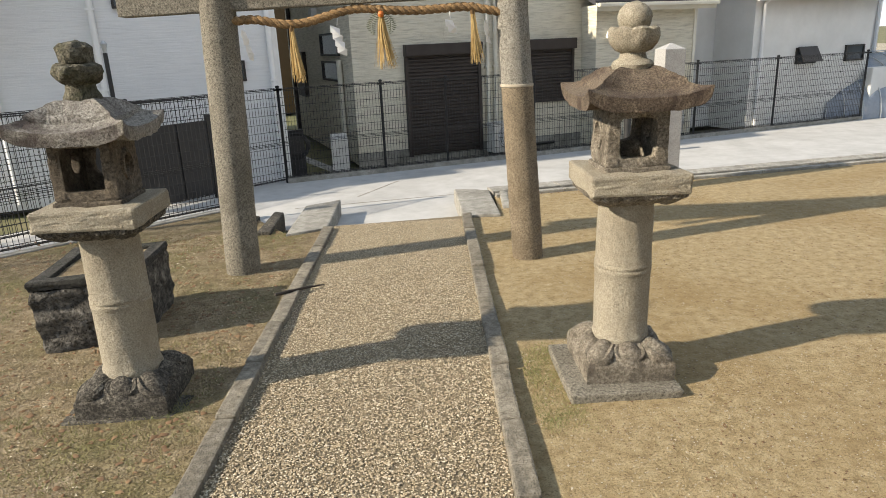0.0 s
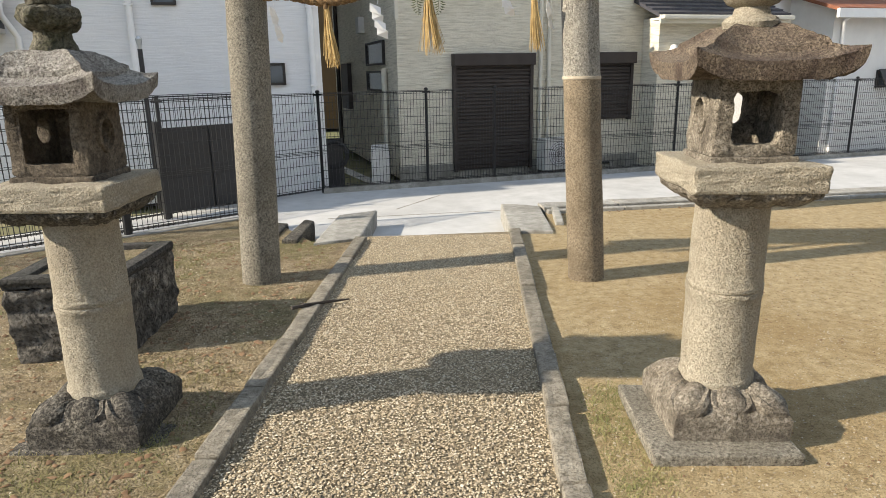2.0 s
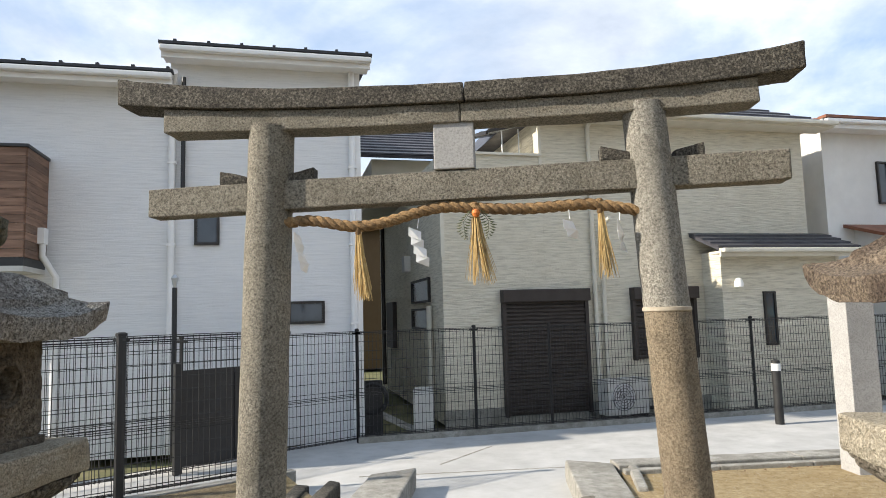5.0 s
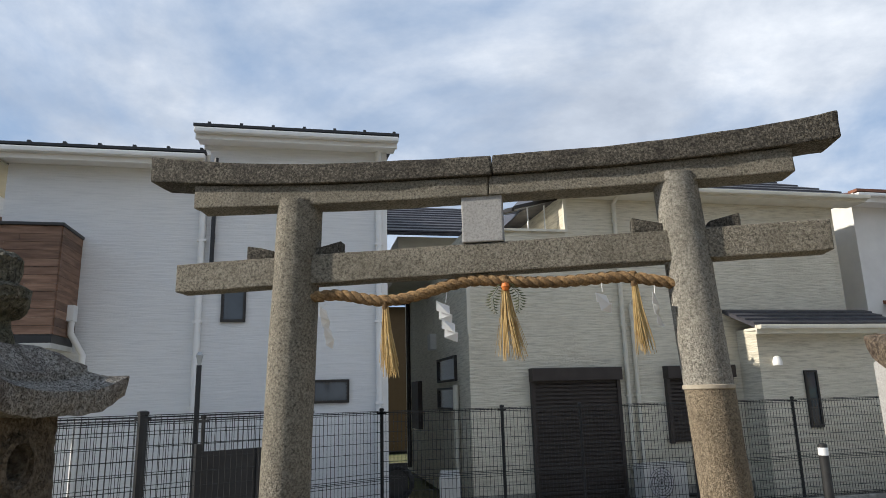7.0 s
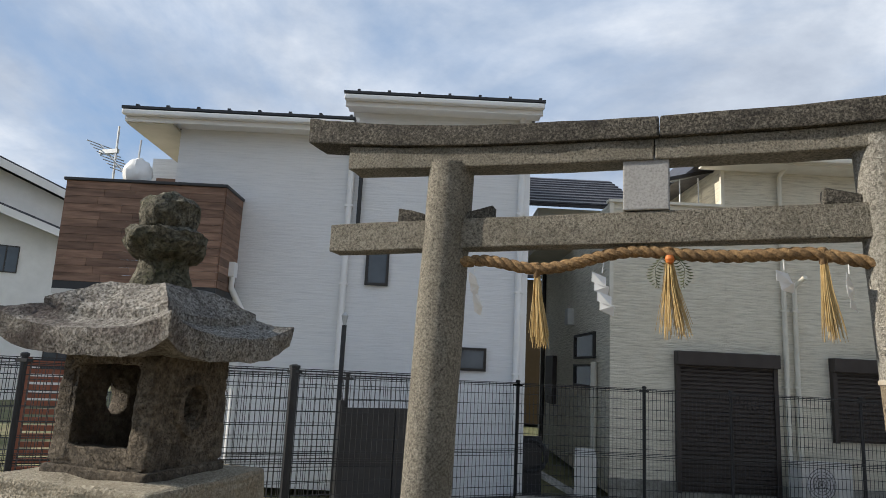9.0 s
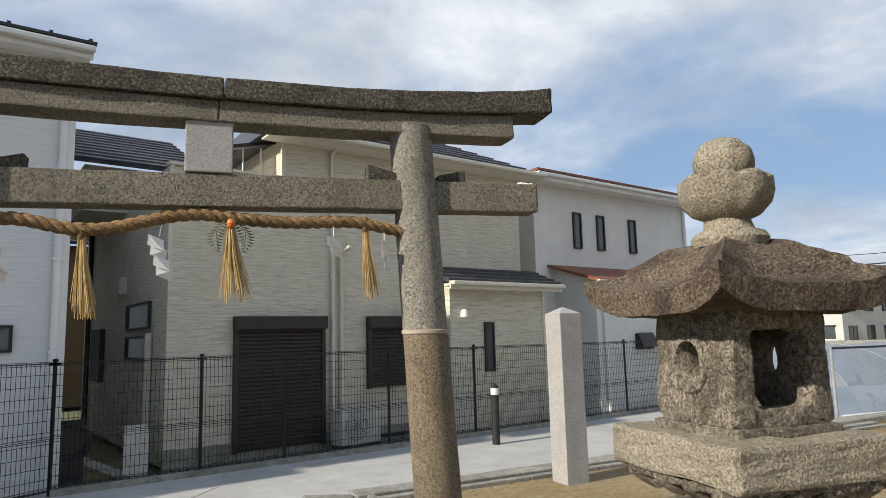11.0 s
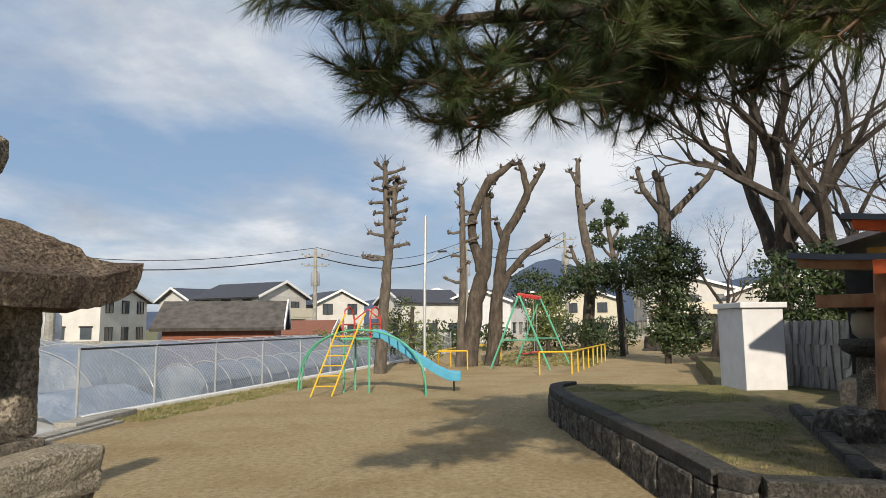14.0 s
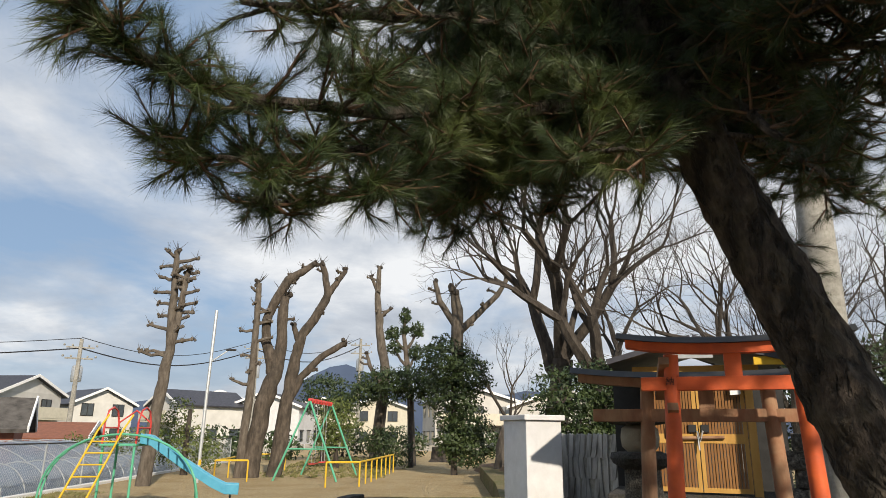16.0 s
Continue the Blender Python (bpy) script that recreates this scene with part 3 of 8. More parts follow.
for (xa, ya), (xb, yb) in zip(edge, edge[1:]):
    a, b = Vector((xa, ya, 0)), Vector((xb, yb, 0))
    d = (b - a).normalized()
    ln = (b - a).length
    nrm = Vector((d.y, -d.x, 0))
    out = nrm if (a + nrm * 0.3 - Vector((9, -1, 0))).length > (a - nrm * 0.3 - Vector((9, -1, 0))).length else -nrm
    k = max(1, round(ln / 0.85))
    for i in range(k):
        p, q = a + d * (ln * i / k + 0.004), a + d * (ln * (i + 1) / k - 0.004)
        g = Geo().bar(p + out * 0.03 + Vector((0, 0, 0.4)), q + out * 0.03 + Vector((0, 0, 0.4)), 0.22, 0.11)
        part("cap_stone", g, CAPSTONE, bed_wall, bevel=0.016, rough=(0.01, 0.15), cuts=2)
    k = max(1, round(ln / 0.34))
    for i in range(k):
        p, q = a + d * (ln * i / k + 0.008), a + d * (ln * (i + 1) / k - 0.008)
        g = Geo().bar(p + out * 0.06 + Vector((0, 0, 0.155)), q + out * 0.06 + Vector((0, 0, 0.155)), 0.2 + random.uniform(-0.03, 0.03), 0.38)
        part("wall_stone", g, BLOCKSTONE, bed_wall, bevel=0.025, rough=(0.02, 0.12), cuts=2)
court_edge = thing("court_kerb", pose(0, 0, 0), "dark stone kerb between the turf and the gravel court", "kerb", kind="structure")
for i in range(7):
    p = Vector((9.2, -0.58, 0.42)).lerp(Vector((5.34, -0.1, 0.42)), i / 7 + 0.003)
    q = Vector((9.2, -0.58, 0.42)).lerp(Vector((5.34, -0.1, 0.42)), (i + 1) / 7 - 0.003)
    part("kerb_stone", Geo().bar(p, q, 0.13, 0.13), CAPSTONE, court_edge, bevel=0.015, rough=(0.006, 0.15), cuts=1)


# ---- torii ----
torii = thing("stone_torii", pose(0, 5.15, 0), "weathered grey granite torii gate with a straw rope", "torii")


def pillar(name, base, top, r0, r1, z0, z1, material, parent, lab=""):
    k = 10
    rings = []
    for i in range(k + 1):
        f = (z0 + (z1 - z0) * i / k - 0.0) / 2.7
        cx = base[0] + (top[0] - base[0]) * f
        r = r0 + (r1 - r0) * f
        rings.append([(cx + r * math.cos(6.2832 * j / 28), r * math.sin(6.2832 * j / 28), z0 + (z1 - z0) * i / k) for j in range(28)])
    return part(name, Geo().loft(rings), material, parent, lab, rough=(0.004, 0.09), smooth=True)


pillar("pillar", (-1.275, 0), (-1.185, 0), 0.147, 0.14, -0.08, 2.69, GRANITE, torii)
pillar("pillar", (1.255, 0), (1.102, 0), 0.137, 0.128, -0.06, 1.49, GRANITE_B, torii, "lower length stained brown")
pillar("pillar", (1.255, 0), (1.102, 0), 0.139, 0.126, 1.502, 2.715, GRANITE_P, torii, "upper length of pale granite")
part("mortar_joint", Geo().lathe([(0.133, 1.484), (0.138, 1.488), (0.138, 1.506), (0.133, 1.51)], 28, (1.255 - 0.153 * 1.5 / 2.7, 0, 0)), MORTAR, torii, "pale mortar ring", smooth=True)


def beam(xs, lo, hi, y0, y1, skew=0.0):
    rings = []
    for i, xx in enumerate(xs):
        rings.append([(xx, y0, lo[i]), (xx, y1, lo[i]), (xx + skew * (1 if i == len(xs) - 1 else 0), y1, hi[i]), (xx + skew * (1 if i == len(xs) - 1 else 0), y0, hi[i])])
    return Geo().loft(rings)


def curve_top(xx):
    return 2.885 + 0.135 * abs(xx / 2.07) ** 2.6


def curve_bot(xx):
    return 2.765 + 0.09 * abs(xx / 2.07) ** 2.6


for xs in ([-2.14, -2.02, -1.85, -1.5, -1.1, -0.7, -0.3, 0.035], [0.04, 0.3, 0.7, 1.1, 1.5, 1.75, 1.9, 2.0]):
    lo, hi = [curve_bot(v) for v in xs], [curve_top(v) for v in xs]
    g = beam(xs, lo, hi, -0.13, 0.13)
    ob = part("top_lintel", g, GRANITE_DK, torii, bevel=0.012, rough=(0.006, 0.07), cuts=1)
for xs in ([-1.85, -1.5, -1.1, -0.7, -0.3, 0.008], [0.012, 0.3, 0.7, 1.1, 1.5, 1.742]):
    lo, hi = [2.645 + 0.03 * abs(v / 1.8) ** 2 for v in xs], [curve_bot(v) - 0.002 for v in xs]
    part("second_lintel", beam(xs, lo, hi, -0.1, 0.1), GRANITE, torii, bevel=0.01, rough=(0.005, 0.07), cuts=1)
xs = [-1.955, -1.4, -0.9, -0.4, 0.1, 0.6, 1.1, 1.5, 1.895]
lo = [2.15 + 0.066 * (v + 1.955) / 3.85 for v in xs]
hi = [v + 0.178 for v in lo]
part("tie_beam", beam(xs, lo, hi, -0.075, 0.075), GRANITE, torii, bevel=0.01, rough=(0.005, 0.06), cuts=1)
part("centre_strut", Geo().box(-0.158, 0.087, -0.085, 0.085, 2.365, 2.648), GREYPLAQUE, torii, "newer pale granite block", bevel=0.008)
for px, s in ((-1.205, -1), (-1.205, 1), (1.13, -1), (1.13, 1)):
    zt = 2.328 + 0.066 * (px + 1.955) / 3.85
    g = Geo()
    a = px + s * 0.13
    b = px + s * 0.3
    g.loft([[(a, -0.05, zt), (a, 0.05, zt), (a, 0.05, zt + 0.045), (a, -0.05, zt + 0.045)], [(b, -0.05, zt), (b, 0.05, zt), (b, 0.05, zt + 0.085), (b, -0.05, zt + 0.085)]])
    part("wedge", g, GRANITE_DK, torii, bevel=0.008, rough=(0.006, 0.06), cuts=1)

# straw rope with tassels and paper streamers
rope = thing("shimenawa_rope", pose(0, 5.11, 0), "twisted straw rope hung under the torii tie beam", "rope")
knots = [(-1.1, 2.06), (-0.98, 2.068), (-0.89, 2.077), (-0.77, 2.052), (-0.66, 2.026), (-0.55, 2.024), (-0.42, 2.046), (-0.3, 2.082), (-0.17, 2.112), (-0.05, 2.122), (0.1, 2.104), (0.25, 2.092), (0.41, 2.088), (0.58, 2.097), (0.75, 2.104), (0.92, 2.07), (1.02, 2.05)]
kx, kz = np.array([k[0] for k in knots]) * 1.037 - 0.01, 1.45 + (np.array([k[1] for k in knots]) - 1.45) * 1.037
sx = np.linspace(-1.12, 1.05, 184)
sz = np.interp(sx, kx, kz)
for _ in range(2):
    sz[8:-8] = np.convolve(sz, np.ones(9) / 9, "same")[8:-8]
for s in range(3):
    pts = [(xx, 0.017 * math.cos(xx * 36 + s * 2.094), zz + 0.017 * math.sin(xx * 36 + s * 2.094)) for xx, zz in zip(sx, sz)]
    part("strand", Geo().tube(pts, 0.0195, 8), ROPE, rope, smooth=True)


def tassel(xx, z0, z1, spread, seed):
    rnd = random.Random(seed)
    th = thing("straw_tassel", pose(xx, 5.1, z0), "dry straw tassel tied to the twisted rope", "tassel", group="straw tassels")
    g = Geo()
    ln = z0 - z1
    for _ in range(90):
        a, rr = rnd.uniform(0, 6.28), rnd.random() ** 0.5
        l2 = ln * rnd.uniform(0.82, 1.03)
        e = (spread * rr * math.cos(a) + 0.03 * rnd.uniform(-1, 1) + 0.03, 0.6 * spread * rr * math.sin(a), -l2)
        m = (0.35 * e[0] + 0.008 * math.cos(a), 0.35 * e[1] + 0.008 * math.sin(a), -l2 * 0.45)
        g.tube([(0.012 * rr * math.cos(a), 0.012 * rr * math.sin(a), 0.02), m, e], [0.0028, 0.0024, 0.0014], 4)
    part("straw", g, STRAW, th)
    part("binding", Geo().lathe([(0.013, -0.05), (0.019, -0.04), (0.019, 0.0), (0.024, 0.03), (0.014, 0.04)], 12), ROPE, th, smooth=True)


tassel(-0.632, 2.04, 1.605, 0.05, 1)
tassel(0.078, 2.124, 1.678, 0.085, 2)
tassel(0.81, 2.114, 1.688, 0.034, 3)


def streamer(xx, z0, n, step, turn, tilt):
    th = thing("paper_streamer", pose(xx, 5.095, z0, 0, tilt, turn), "zigzag white paper streamer hanging from the rope", "streamer", group="paper streamers")
    for i in range(n):
        s = 1 if i % 2 else -1
        x0 = i * 0.022 - 0.02
        z1 = -i * step
        q = [(x0 - 0.035, 0.006 * s, z1), (x0 + 0.045, -0.006 * s, z1 - 0.018), (x0 + 0.05, 0.012 * s, z1 - step - 0.022), (x0 - 0.03, 0.0, z1 - step - 0.004)]
        part("paper_fold", Geo().plate(q, 0.0012), PAPER, th)
    part("tie", Geo().bar((0, 0, 0.06), (0, 0, 0), 0.004), PAPER, th)


streamer(-1.0, 2.02, 4, 0.055, 70, 0)
streamer(-0.27, 2.02, 4, 0.05, 12, 8)
streamer(0.633, 2.04, 2, 0.05, 30, -5)
streamer(0.92, 2.02, 3, 0.055, 60, 0)

orn = thing("new_year_ornament", pose(0.083, 5.075, 2.093), "bitter orange with dry fern fronds on the rope", "ornament")
part("orange", Geo().lathe([(0.004, -0.024), (0.017, -0.019), (0.025, 0.0), (0.019, 0.019), (0.004, 0.024)], 14), ORANGE, orn, smooth=True)
for s in (-1, 1):
    g = Geo()
    for i in range(11):
        f = i / 10
        c = Vector((s * (0.03 + 0.05 * math.sin(f * 2.4)), 0.005, 0.02 - 0.16 * f))
        w = 0.042 * math.sin(math.pi * (0.15 + 0.8 * f)) + 0.006
        for q in (-1, 1):
            g.add([c, c + Vector((q * w, 0.004, -0.012)), c + Vector((q * w * 0.5, 0, -0.016))], [(0, 1, 2)])
    g.tube([(s * 0.02, 0.005, 0.03), (s * 0.075, 0.005, -0.05), (s * 0.065, 0.005, -0.15)], 0.002, 4)
    part("fern_frond", g, FERN, orn)


# ---- stone lanterns ----
def hole_panel(w, h, th, hole, n=32, top_w=None):
    """An upright slab w wide, h high with a hole; faces -y. hole(angle) gives the hole's outline round the slab's centre."""
    g = Geo()
    tw = top_w or w
    outer, inner = [], []
    for i in range(n):
        a = 2 * math.pi * (i + 0.5) / n
        ca, sa = math.cos(a), math.sin(a)
        s = min((w / 2) / max(abs(ca), 1e-6), (h / 2) / max(abs(sa), 1e-6))
        ox, oz = s * ca, s * sa
        ox *= 1 + (tw / w - 1) * (oz / h + 0.5)
        outer.append((ox, oz))
        inner.append(hole(a))
    vs = [(p[0], -th / 2, p[1]) for p in outer] + [(p[0], -th / 2, p[1]) for p in inner] + [(p[0], th / 2, p[1]) for p in inner] + [(p[0], th / 2, p[1]) for p in outer]
    fs = []
    for k in range(4):
        for i in range(n):
            j = (i + 1) % n
            fs.append((k * n + i, k * n + j, ((k + 1) % 4) * n + j, ((k + 1) % 4) * n + i))
    return g.add(vs, fs)


def super_hole(rx, rz, p, dz=0.0):
    def f(a):
        c, s = math.cos(a), math.sin(a)
        k = (abs(c / rx) ** p + abs(s / rz) ** p) ** (-1 / p)
        return k * c, k * s + dz
    return f


def placed(g, m):
    g.v = [tuple(m @ Vector(p)) for p in g.v]
    return g


def square_ring(s, z, m=8, lift=0.0, pw=3, bow=0.0):
    pts = []
    for side in range(4):
        for i in range(m):
            t = -1 + 2 * i / m
            c = abs(t) ** pw
            ss = s * (1 - bow * (1 - c))
            p = (ss, t * s) if side == 0 else (-t * s, ss) if side == 1 else (-ss, -t * s) if side == 2 else (t * s, -ss)
            pts.append((p[0], p[1], z + lift * c))
    return pts


def petal_patch(r0, r1, z0, z1, wid, seed):
    """A carved lotus petal: a raised rim, a groove and a swelling middle, running outwards along +x."""
    nu, nv = 10, 9
    rows = []
    for j in range(nv + 1):
        v = j / nv
        w = wid * (0.45 + 0.55 * math.sin(math.pi * min(1.0, 0.15 + 0.62 * v))) * (1 - max(0, v - 0.62) ** 2 * 5.2)
        row = []
        for i in range(nu + 1):
            u = -1 + 2 * i / nu
            edge = max(abs(u), (v - 0.55) / 0.45)
            lift = 0.021 * math.exp(-((edge - 0.84) / 0.1) ** 2) + 0.03 * max(0.0, 1 - (edge / 0.68) ** 2) - 0.006
            x = r0 + (r1 - r0) * v * (1 - 0.06 * u * u)
            row.append((x, u * w, z0 + (z1 - z0) * v ** 1.5 + lift * min(1, 5 * v + 0.2) - 0.012 * u * u))
        rows.append(row)
    g = Geo()
    vs = [p for row in rows for p in row]
    k = nu + 1
    fs = [(j * k + i, (j + 1) * k + i, (j + 1) * k + i + 1, j * k + i + 1) for j in range(nv) for i in range(nu)]
    rim = [i for i in range(k)] + [j * k + nu for j in range(1, nv + 1)] + [nv * k + i for i in range(nu - 1, -1, -1)] + [j * k for j in range(nv - 1, 0, -1)]
    n = len(vs)
    vs += [(vs[i][0] * 0.97, vs[i][1] * 0.97, vs[i][2] - 0.03) for i in rim]
    m = len(rim)
    fs += [(rim[i], rim[(i + 1) % m], n + (i + 1) % m, n + i) for i in range(m)]
    return g.add(vs, fs)


def lantern(name, m, label, mats, finial, shaft_r, slab_mat, seed, roof_s=0.322, boxm=None, slab=(0, 0, 0.31, 0.32)):
    th = thing(name, m, label, "lantern", group="pair of stone lanterns")
    stone, roofm, topm, basem = mats
    boxm = boxm or stone
    random.seed(seed)
    sx, sy, hx, hy = slab
    part("foot_slab", Geo().box(sx - hx, sx + hx, sy - hy, sy + hy, -0.08, 0.045), slab_mat, th, bevel=0.012, rough=(0.006, 0.1), cuts=2)
    g = Geo().loft([square_ring(0.24, 0.045), square_ring(0.245, 0.14), square_ring(0.235, 0.16), [(0.2 * math.cos(6.2832 * (i - 4) / 32), 0.2 * math.sin(6.2832 * (i - 4) / 32), 0.195) for i in range(32)],
                    [(0.165 * math.cos(6.2832 * (i - 4) / 32), 0.165 * math.sin(6.2832 * (i - 4) / 32), 0.235) for i in range(32)]])
    part("lotus_base", g, basem, th, rough=(0.008, 0.08), smooth=True, cuts=1)
    for k in range(8):
        a = k * math.pi / 4
        corner = k % 2
        g = petal_patch(0.15, 0.325 if corner else 0.243, 0.24, 0.168 if corner else 0.162, 0.083 if corner else 0.1, k)
        part("petal", placed(g, Matrix.Rotation(a, 4, "Z")), basem, th, smooth=True, rough=(0.004, 0.05))
    r = shaft_r
    U = 0.085
    prof = [(r * 0.97, 0.2), (r * 1.04, 0.235), (r * 1.04, 0.258), (r * 0.985, 0.275), (r, 0.45), (r * 1.005, 0.62), (r * 1.03, 0.626), (r * 1.03, 0.645), (r * 1.0, 0.651), (r * 1.03, 0.657), (r * 1.03, 0.676), (r * 1.0, 0.682),
            (r * 0.98, 0.85 + U * 0.5), (r * 0.97, 0.94 + U)]
    part("shaft", Geo().lathe(prof, 40), stone, th, rough=(0.005, 0.05), smooth=True, cuts=1)
    g = Geo().loft([[(r * 0.95 * math.cos(6.2832 * (i - 4) / 32), r * 0.95 * math.sin(6.2832 * (i - 4) / 32), 0.925 + U) for i in range(32)], square_ring(0.19, 0.95 + U), square_ring(0.235, 0.985 + U), square_ring(0.24, 1.0 + U)])
    part("carved_underside", g, basem, th, rough=(0.012, 0.04), smooth=True, cuts=1)
    for side in range(4):
        for i in range(4):
            g = Geo()
            c = -0.18 + 0.12 * i
            rings = []
            for f in (0, 0.35, 0.7, 1.0):
                w = 0.05 * math.sin(math.pi * (0.3 + 0.62 * f))
                rings.append([(c * (0.82 + 0.18 * f) + w * math.cos(q), -(0.19 + 0.055 * f), 0.95 + U + 0.04 * f + 0.014 * math.sin(q)) for q in [6.2832 * j / 8 for j in range(8)]])
            g.loft(rings)
            part("petal", placed(g, Matrix.Rotation(side * math.pi / 2, 4, "Z")), basem, th, smooth=True)
    part("platform", Geo().box(-0.255, 0.255, -0.255, 0.255, 1.0 + U, 1.105 + U), stone, th, bevel=0.014, rough=(0.009, 0.05), cuts=5)
    part("fire_box_sill", Geo().box(-0.168, 0.168, -0.168, 0.168, 1.185, 1.215), boxm, th, bevel=0.01, rough=(0.005, 0.05), cuts=2)
    for side in range(4):
        rot = Matrix.Rotation(side * math.pi / 2, 4, "Z")
        if side == 0:
            hole = super_hole(0.092, 0.1, 9, -0.006) if finial == "jewel" else super_hole(0.11, 0.108, 8, 0.006)
        elif side == 2:
            hole = super_hole(0.062, 0.07, 2.8, 0.02) if finial == "jewel" else super_hole(0.06, 0.075, 3, 0.01)
        else:
            hole = super_hole(0.042, 0.05, 2.2, 0.02)
        g = hole_panel(0.318, 0.305, 0.06, hole, n=48, top_w=0.296)
        part("fire_box_panel", placed(g, rot @ Matrix.Translation((0, -0.126, 1.365))), boxm, th, bevel=0.006, rough=(0.006, 0.045), smooth=True, cuts=1)
        if side % 2:
            ring = Geo()
            rings = [[(rr * math.cos(q) * 0.85, yy, rr * math.sin(q)) for q in [6.2832 * j / 24 for j in range(24)]] for rr, yy in ((0.056, 0.0), (0.06, -0.016), (0.078, -0.014), (0.086, 0.0))]
            ring.loft(rings, cap=False)
            part("window_rim", placed(ring, rot @ Matrix.Translation((0, -0.1535, 1.372))), boxm, th, smooth=True)
    V = 0.014
    rings = []
    shape = [(0.065, 1.692), (0.092, 1.684), (0.122, 1.67), (0.148, 1.652), (0.172, 1.632), (0.2, 1.612), (0.236, 1.592), (0.285, 1.574), (0.335, 1.564)]
    for k, (s, z) in enumerate(shape):
        f = k / 8
        rings.append(square_ring(s * (roof_s / 0.335 if k > 5 else 1), z + V - 0.012 * f, 12, lift=0.05 * f ** 3 + 0.016 * math.sin(math.pi * f), pw=3, bow=0.05 * f + 0.09 * math.sin(math.pi * f)))
    zb = rings[-1][6][2]
    rings.append(square_ring(roof_s * 1.005, zb - 0.016, 12, lift=0.06, pw=4, bow=0.05))
    rings.append(square_ring(roof_s * 0.975, zb - 0.066, 12, lift=0.055, pw=4, bow=0.05))
    rings.append(square_ring(roof_s * 0.6, zb - 0.064, 12, lift=0.01, pw=4))
    rings.append(square_ring(0.14, zb - 0.06, 12))
    part("roof", Geo().loft(rings), roofm, th, rough=(0.007, 0.05), smooth=True, cuts=1)
    if finial == "jewel":
        prof = [(0.1, 1.69), (0.105, 1.712), (0.094, 1.728), (0.07, 1.74), (0.06, 1.775)]
        part("finial_neck", Geo().lathe(prof, 28), topm, th, smooth=True, rough=(0.005, 0.04))
        prof = [(0.055, 1.766), (0.088, 1.782), (0.112, 1.812), (0.12, 1.845), (0.118, 1.872), (0.108, 1.882), (0.05, 1.878)]
        rings = []
        for rr, zz in prof:
            rings.append([(rr * (1 + 0.07 * abs(math.cos(4 * q)) ** 0.6 * (rr > 0.07)) * math.cos(q), rr * (1 + 0.07 * abs(math.cos(4 * q)) ** 0.6 * (rr > 0.07)) * math.sin(q),
                           zz + (0.012 * abs(math.cos(4 * q)) if zz > 1.87 else 0)) for q in [6.2832 * j / 64 for j in range(64)]])
        part("lotus_cup", Geo().loft(rings), topm, th, smooth=True, rough=(0.004, 0.035))
        prof = [(0.045, 1.872), (0.07, 1.888), (0.083, 1.915), (0.085, 1.942), (0.074, 1.972), (0.05, 1.996), (0.024, 2.008), (0.006, 2.014)]
        part("jewel", Geo().lathe(prof, 32), topm, th, smooth=True, rough=(0.004, 0.035), cuts=1)
    else:
        part("finial_neck", Geo().lathe([(0.09, 1.69), (0.088, 1.715), (0.068, 1.745), (0.066, 1.79)], 24), topm, th, smooth=True, rough=(0.008, 0.04))
        part("lotus_cup", Geo().lathe([(0.066, 1.78), (0.1, 1.8), (0.116, 1.83), (0.113, 1.858), (0.085, 1.87)], 32), topm, th, smooth=True, rough=(0.016, 0.045), cuts=1)
        part("jewel", Geo().lathe([(0.058, 1.86), (0.075, 1.875), (0.083, 1.91), (0.08, 1.945), (0.06, 1.968), (0.02, 1.975)], 32), topm, th, smooth=True, rough=(0.013, 0.04), cuts=1)
    return th


lantern("stone_lantern", pose(1.405, 2.935, 0, 0, 0.5, 0), "pale granite lantern with a brown-stained roof and round jewel",
        (GRANITE_L, ROOFSTONE, GRANITE_L, LOTUSSTONE), "jewel", 0.15, GRANITE, 3, 0.298, LOTUSSTONE, slab=(-0.05, -0.03, 0.3, 0.32))
lantern("stone_lantern", pose(-1.345, 2.955, -0.04, 0, 0.4, 1), "weathered granite lantern with a mossy eroded finial, standing in thin grass",
        (GRANITE_L, ROOFSTONE_P, MOSSY, GRANITE_DK), "worn", 0.15, GRANITE_DK, 4, 0.285, BOXSTONE, (0.0, 0.04, 0.33, 0.32))

# rough block, stone post, bollard
basin = thing("stone_basin", pose(-1.92, 4.08, -0.06, 0, 0, 3), "dark rough-hewn stone basin with a chipped hollow top", "basin")
outer = [(-0.33, -0.46), (0.28, -0.38), (0.3, 0.36), (-0.36, 0.34)]
inner = [(p[0] * 0.72, p[1] * 0.76) for p in outer]
g = Geo().loft([[(p[0] * k, p[1] * k, z) for p in outer] for k, z in ((0.97, 0.0), (1.0, 0.3), (1.0, 0.5))] + [[(*p, 0.5) for p in inner], [(p[0] * 0.96, p[1] * 0.96, 0.43) for p in inner]])
part("body", g, BLOCKSTONE, basin, bevel=0.02, rough=(0.03, 0.11), cuts=5, smooth=True)
g = Geo().loft([[(p[0] * k, p[1] * k, z) for p in outer] for k, z in ((1.0, 0.5), (1.03, 0.53), (1.01, 0.56))] + [[(*p, 0.56) for p in inner], [(*p, 0.49) for p in inner]], cap=False)
part("rim", g, CAPSTONE, basin, bevel=0.01, rough=(0.014, 0.09), cuts=3)
part("dirt_fill", Geo().prism([(p[0] * 0.95, p[1] * 0.95) for p in inner], 0.43, 0.535), SOIL, basin, rough=(0.01, 0.05), cuts=4)

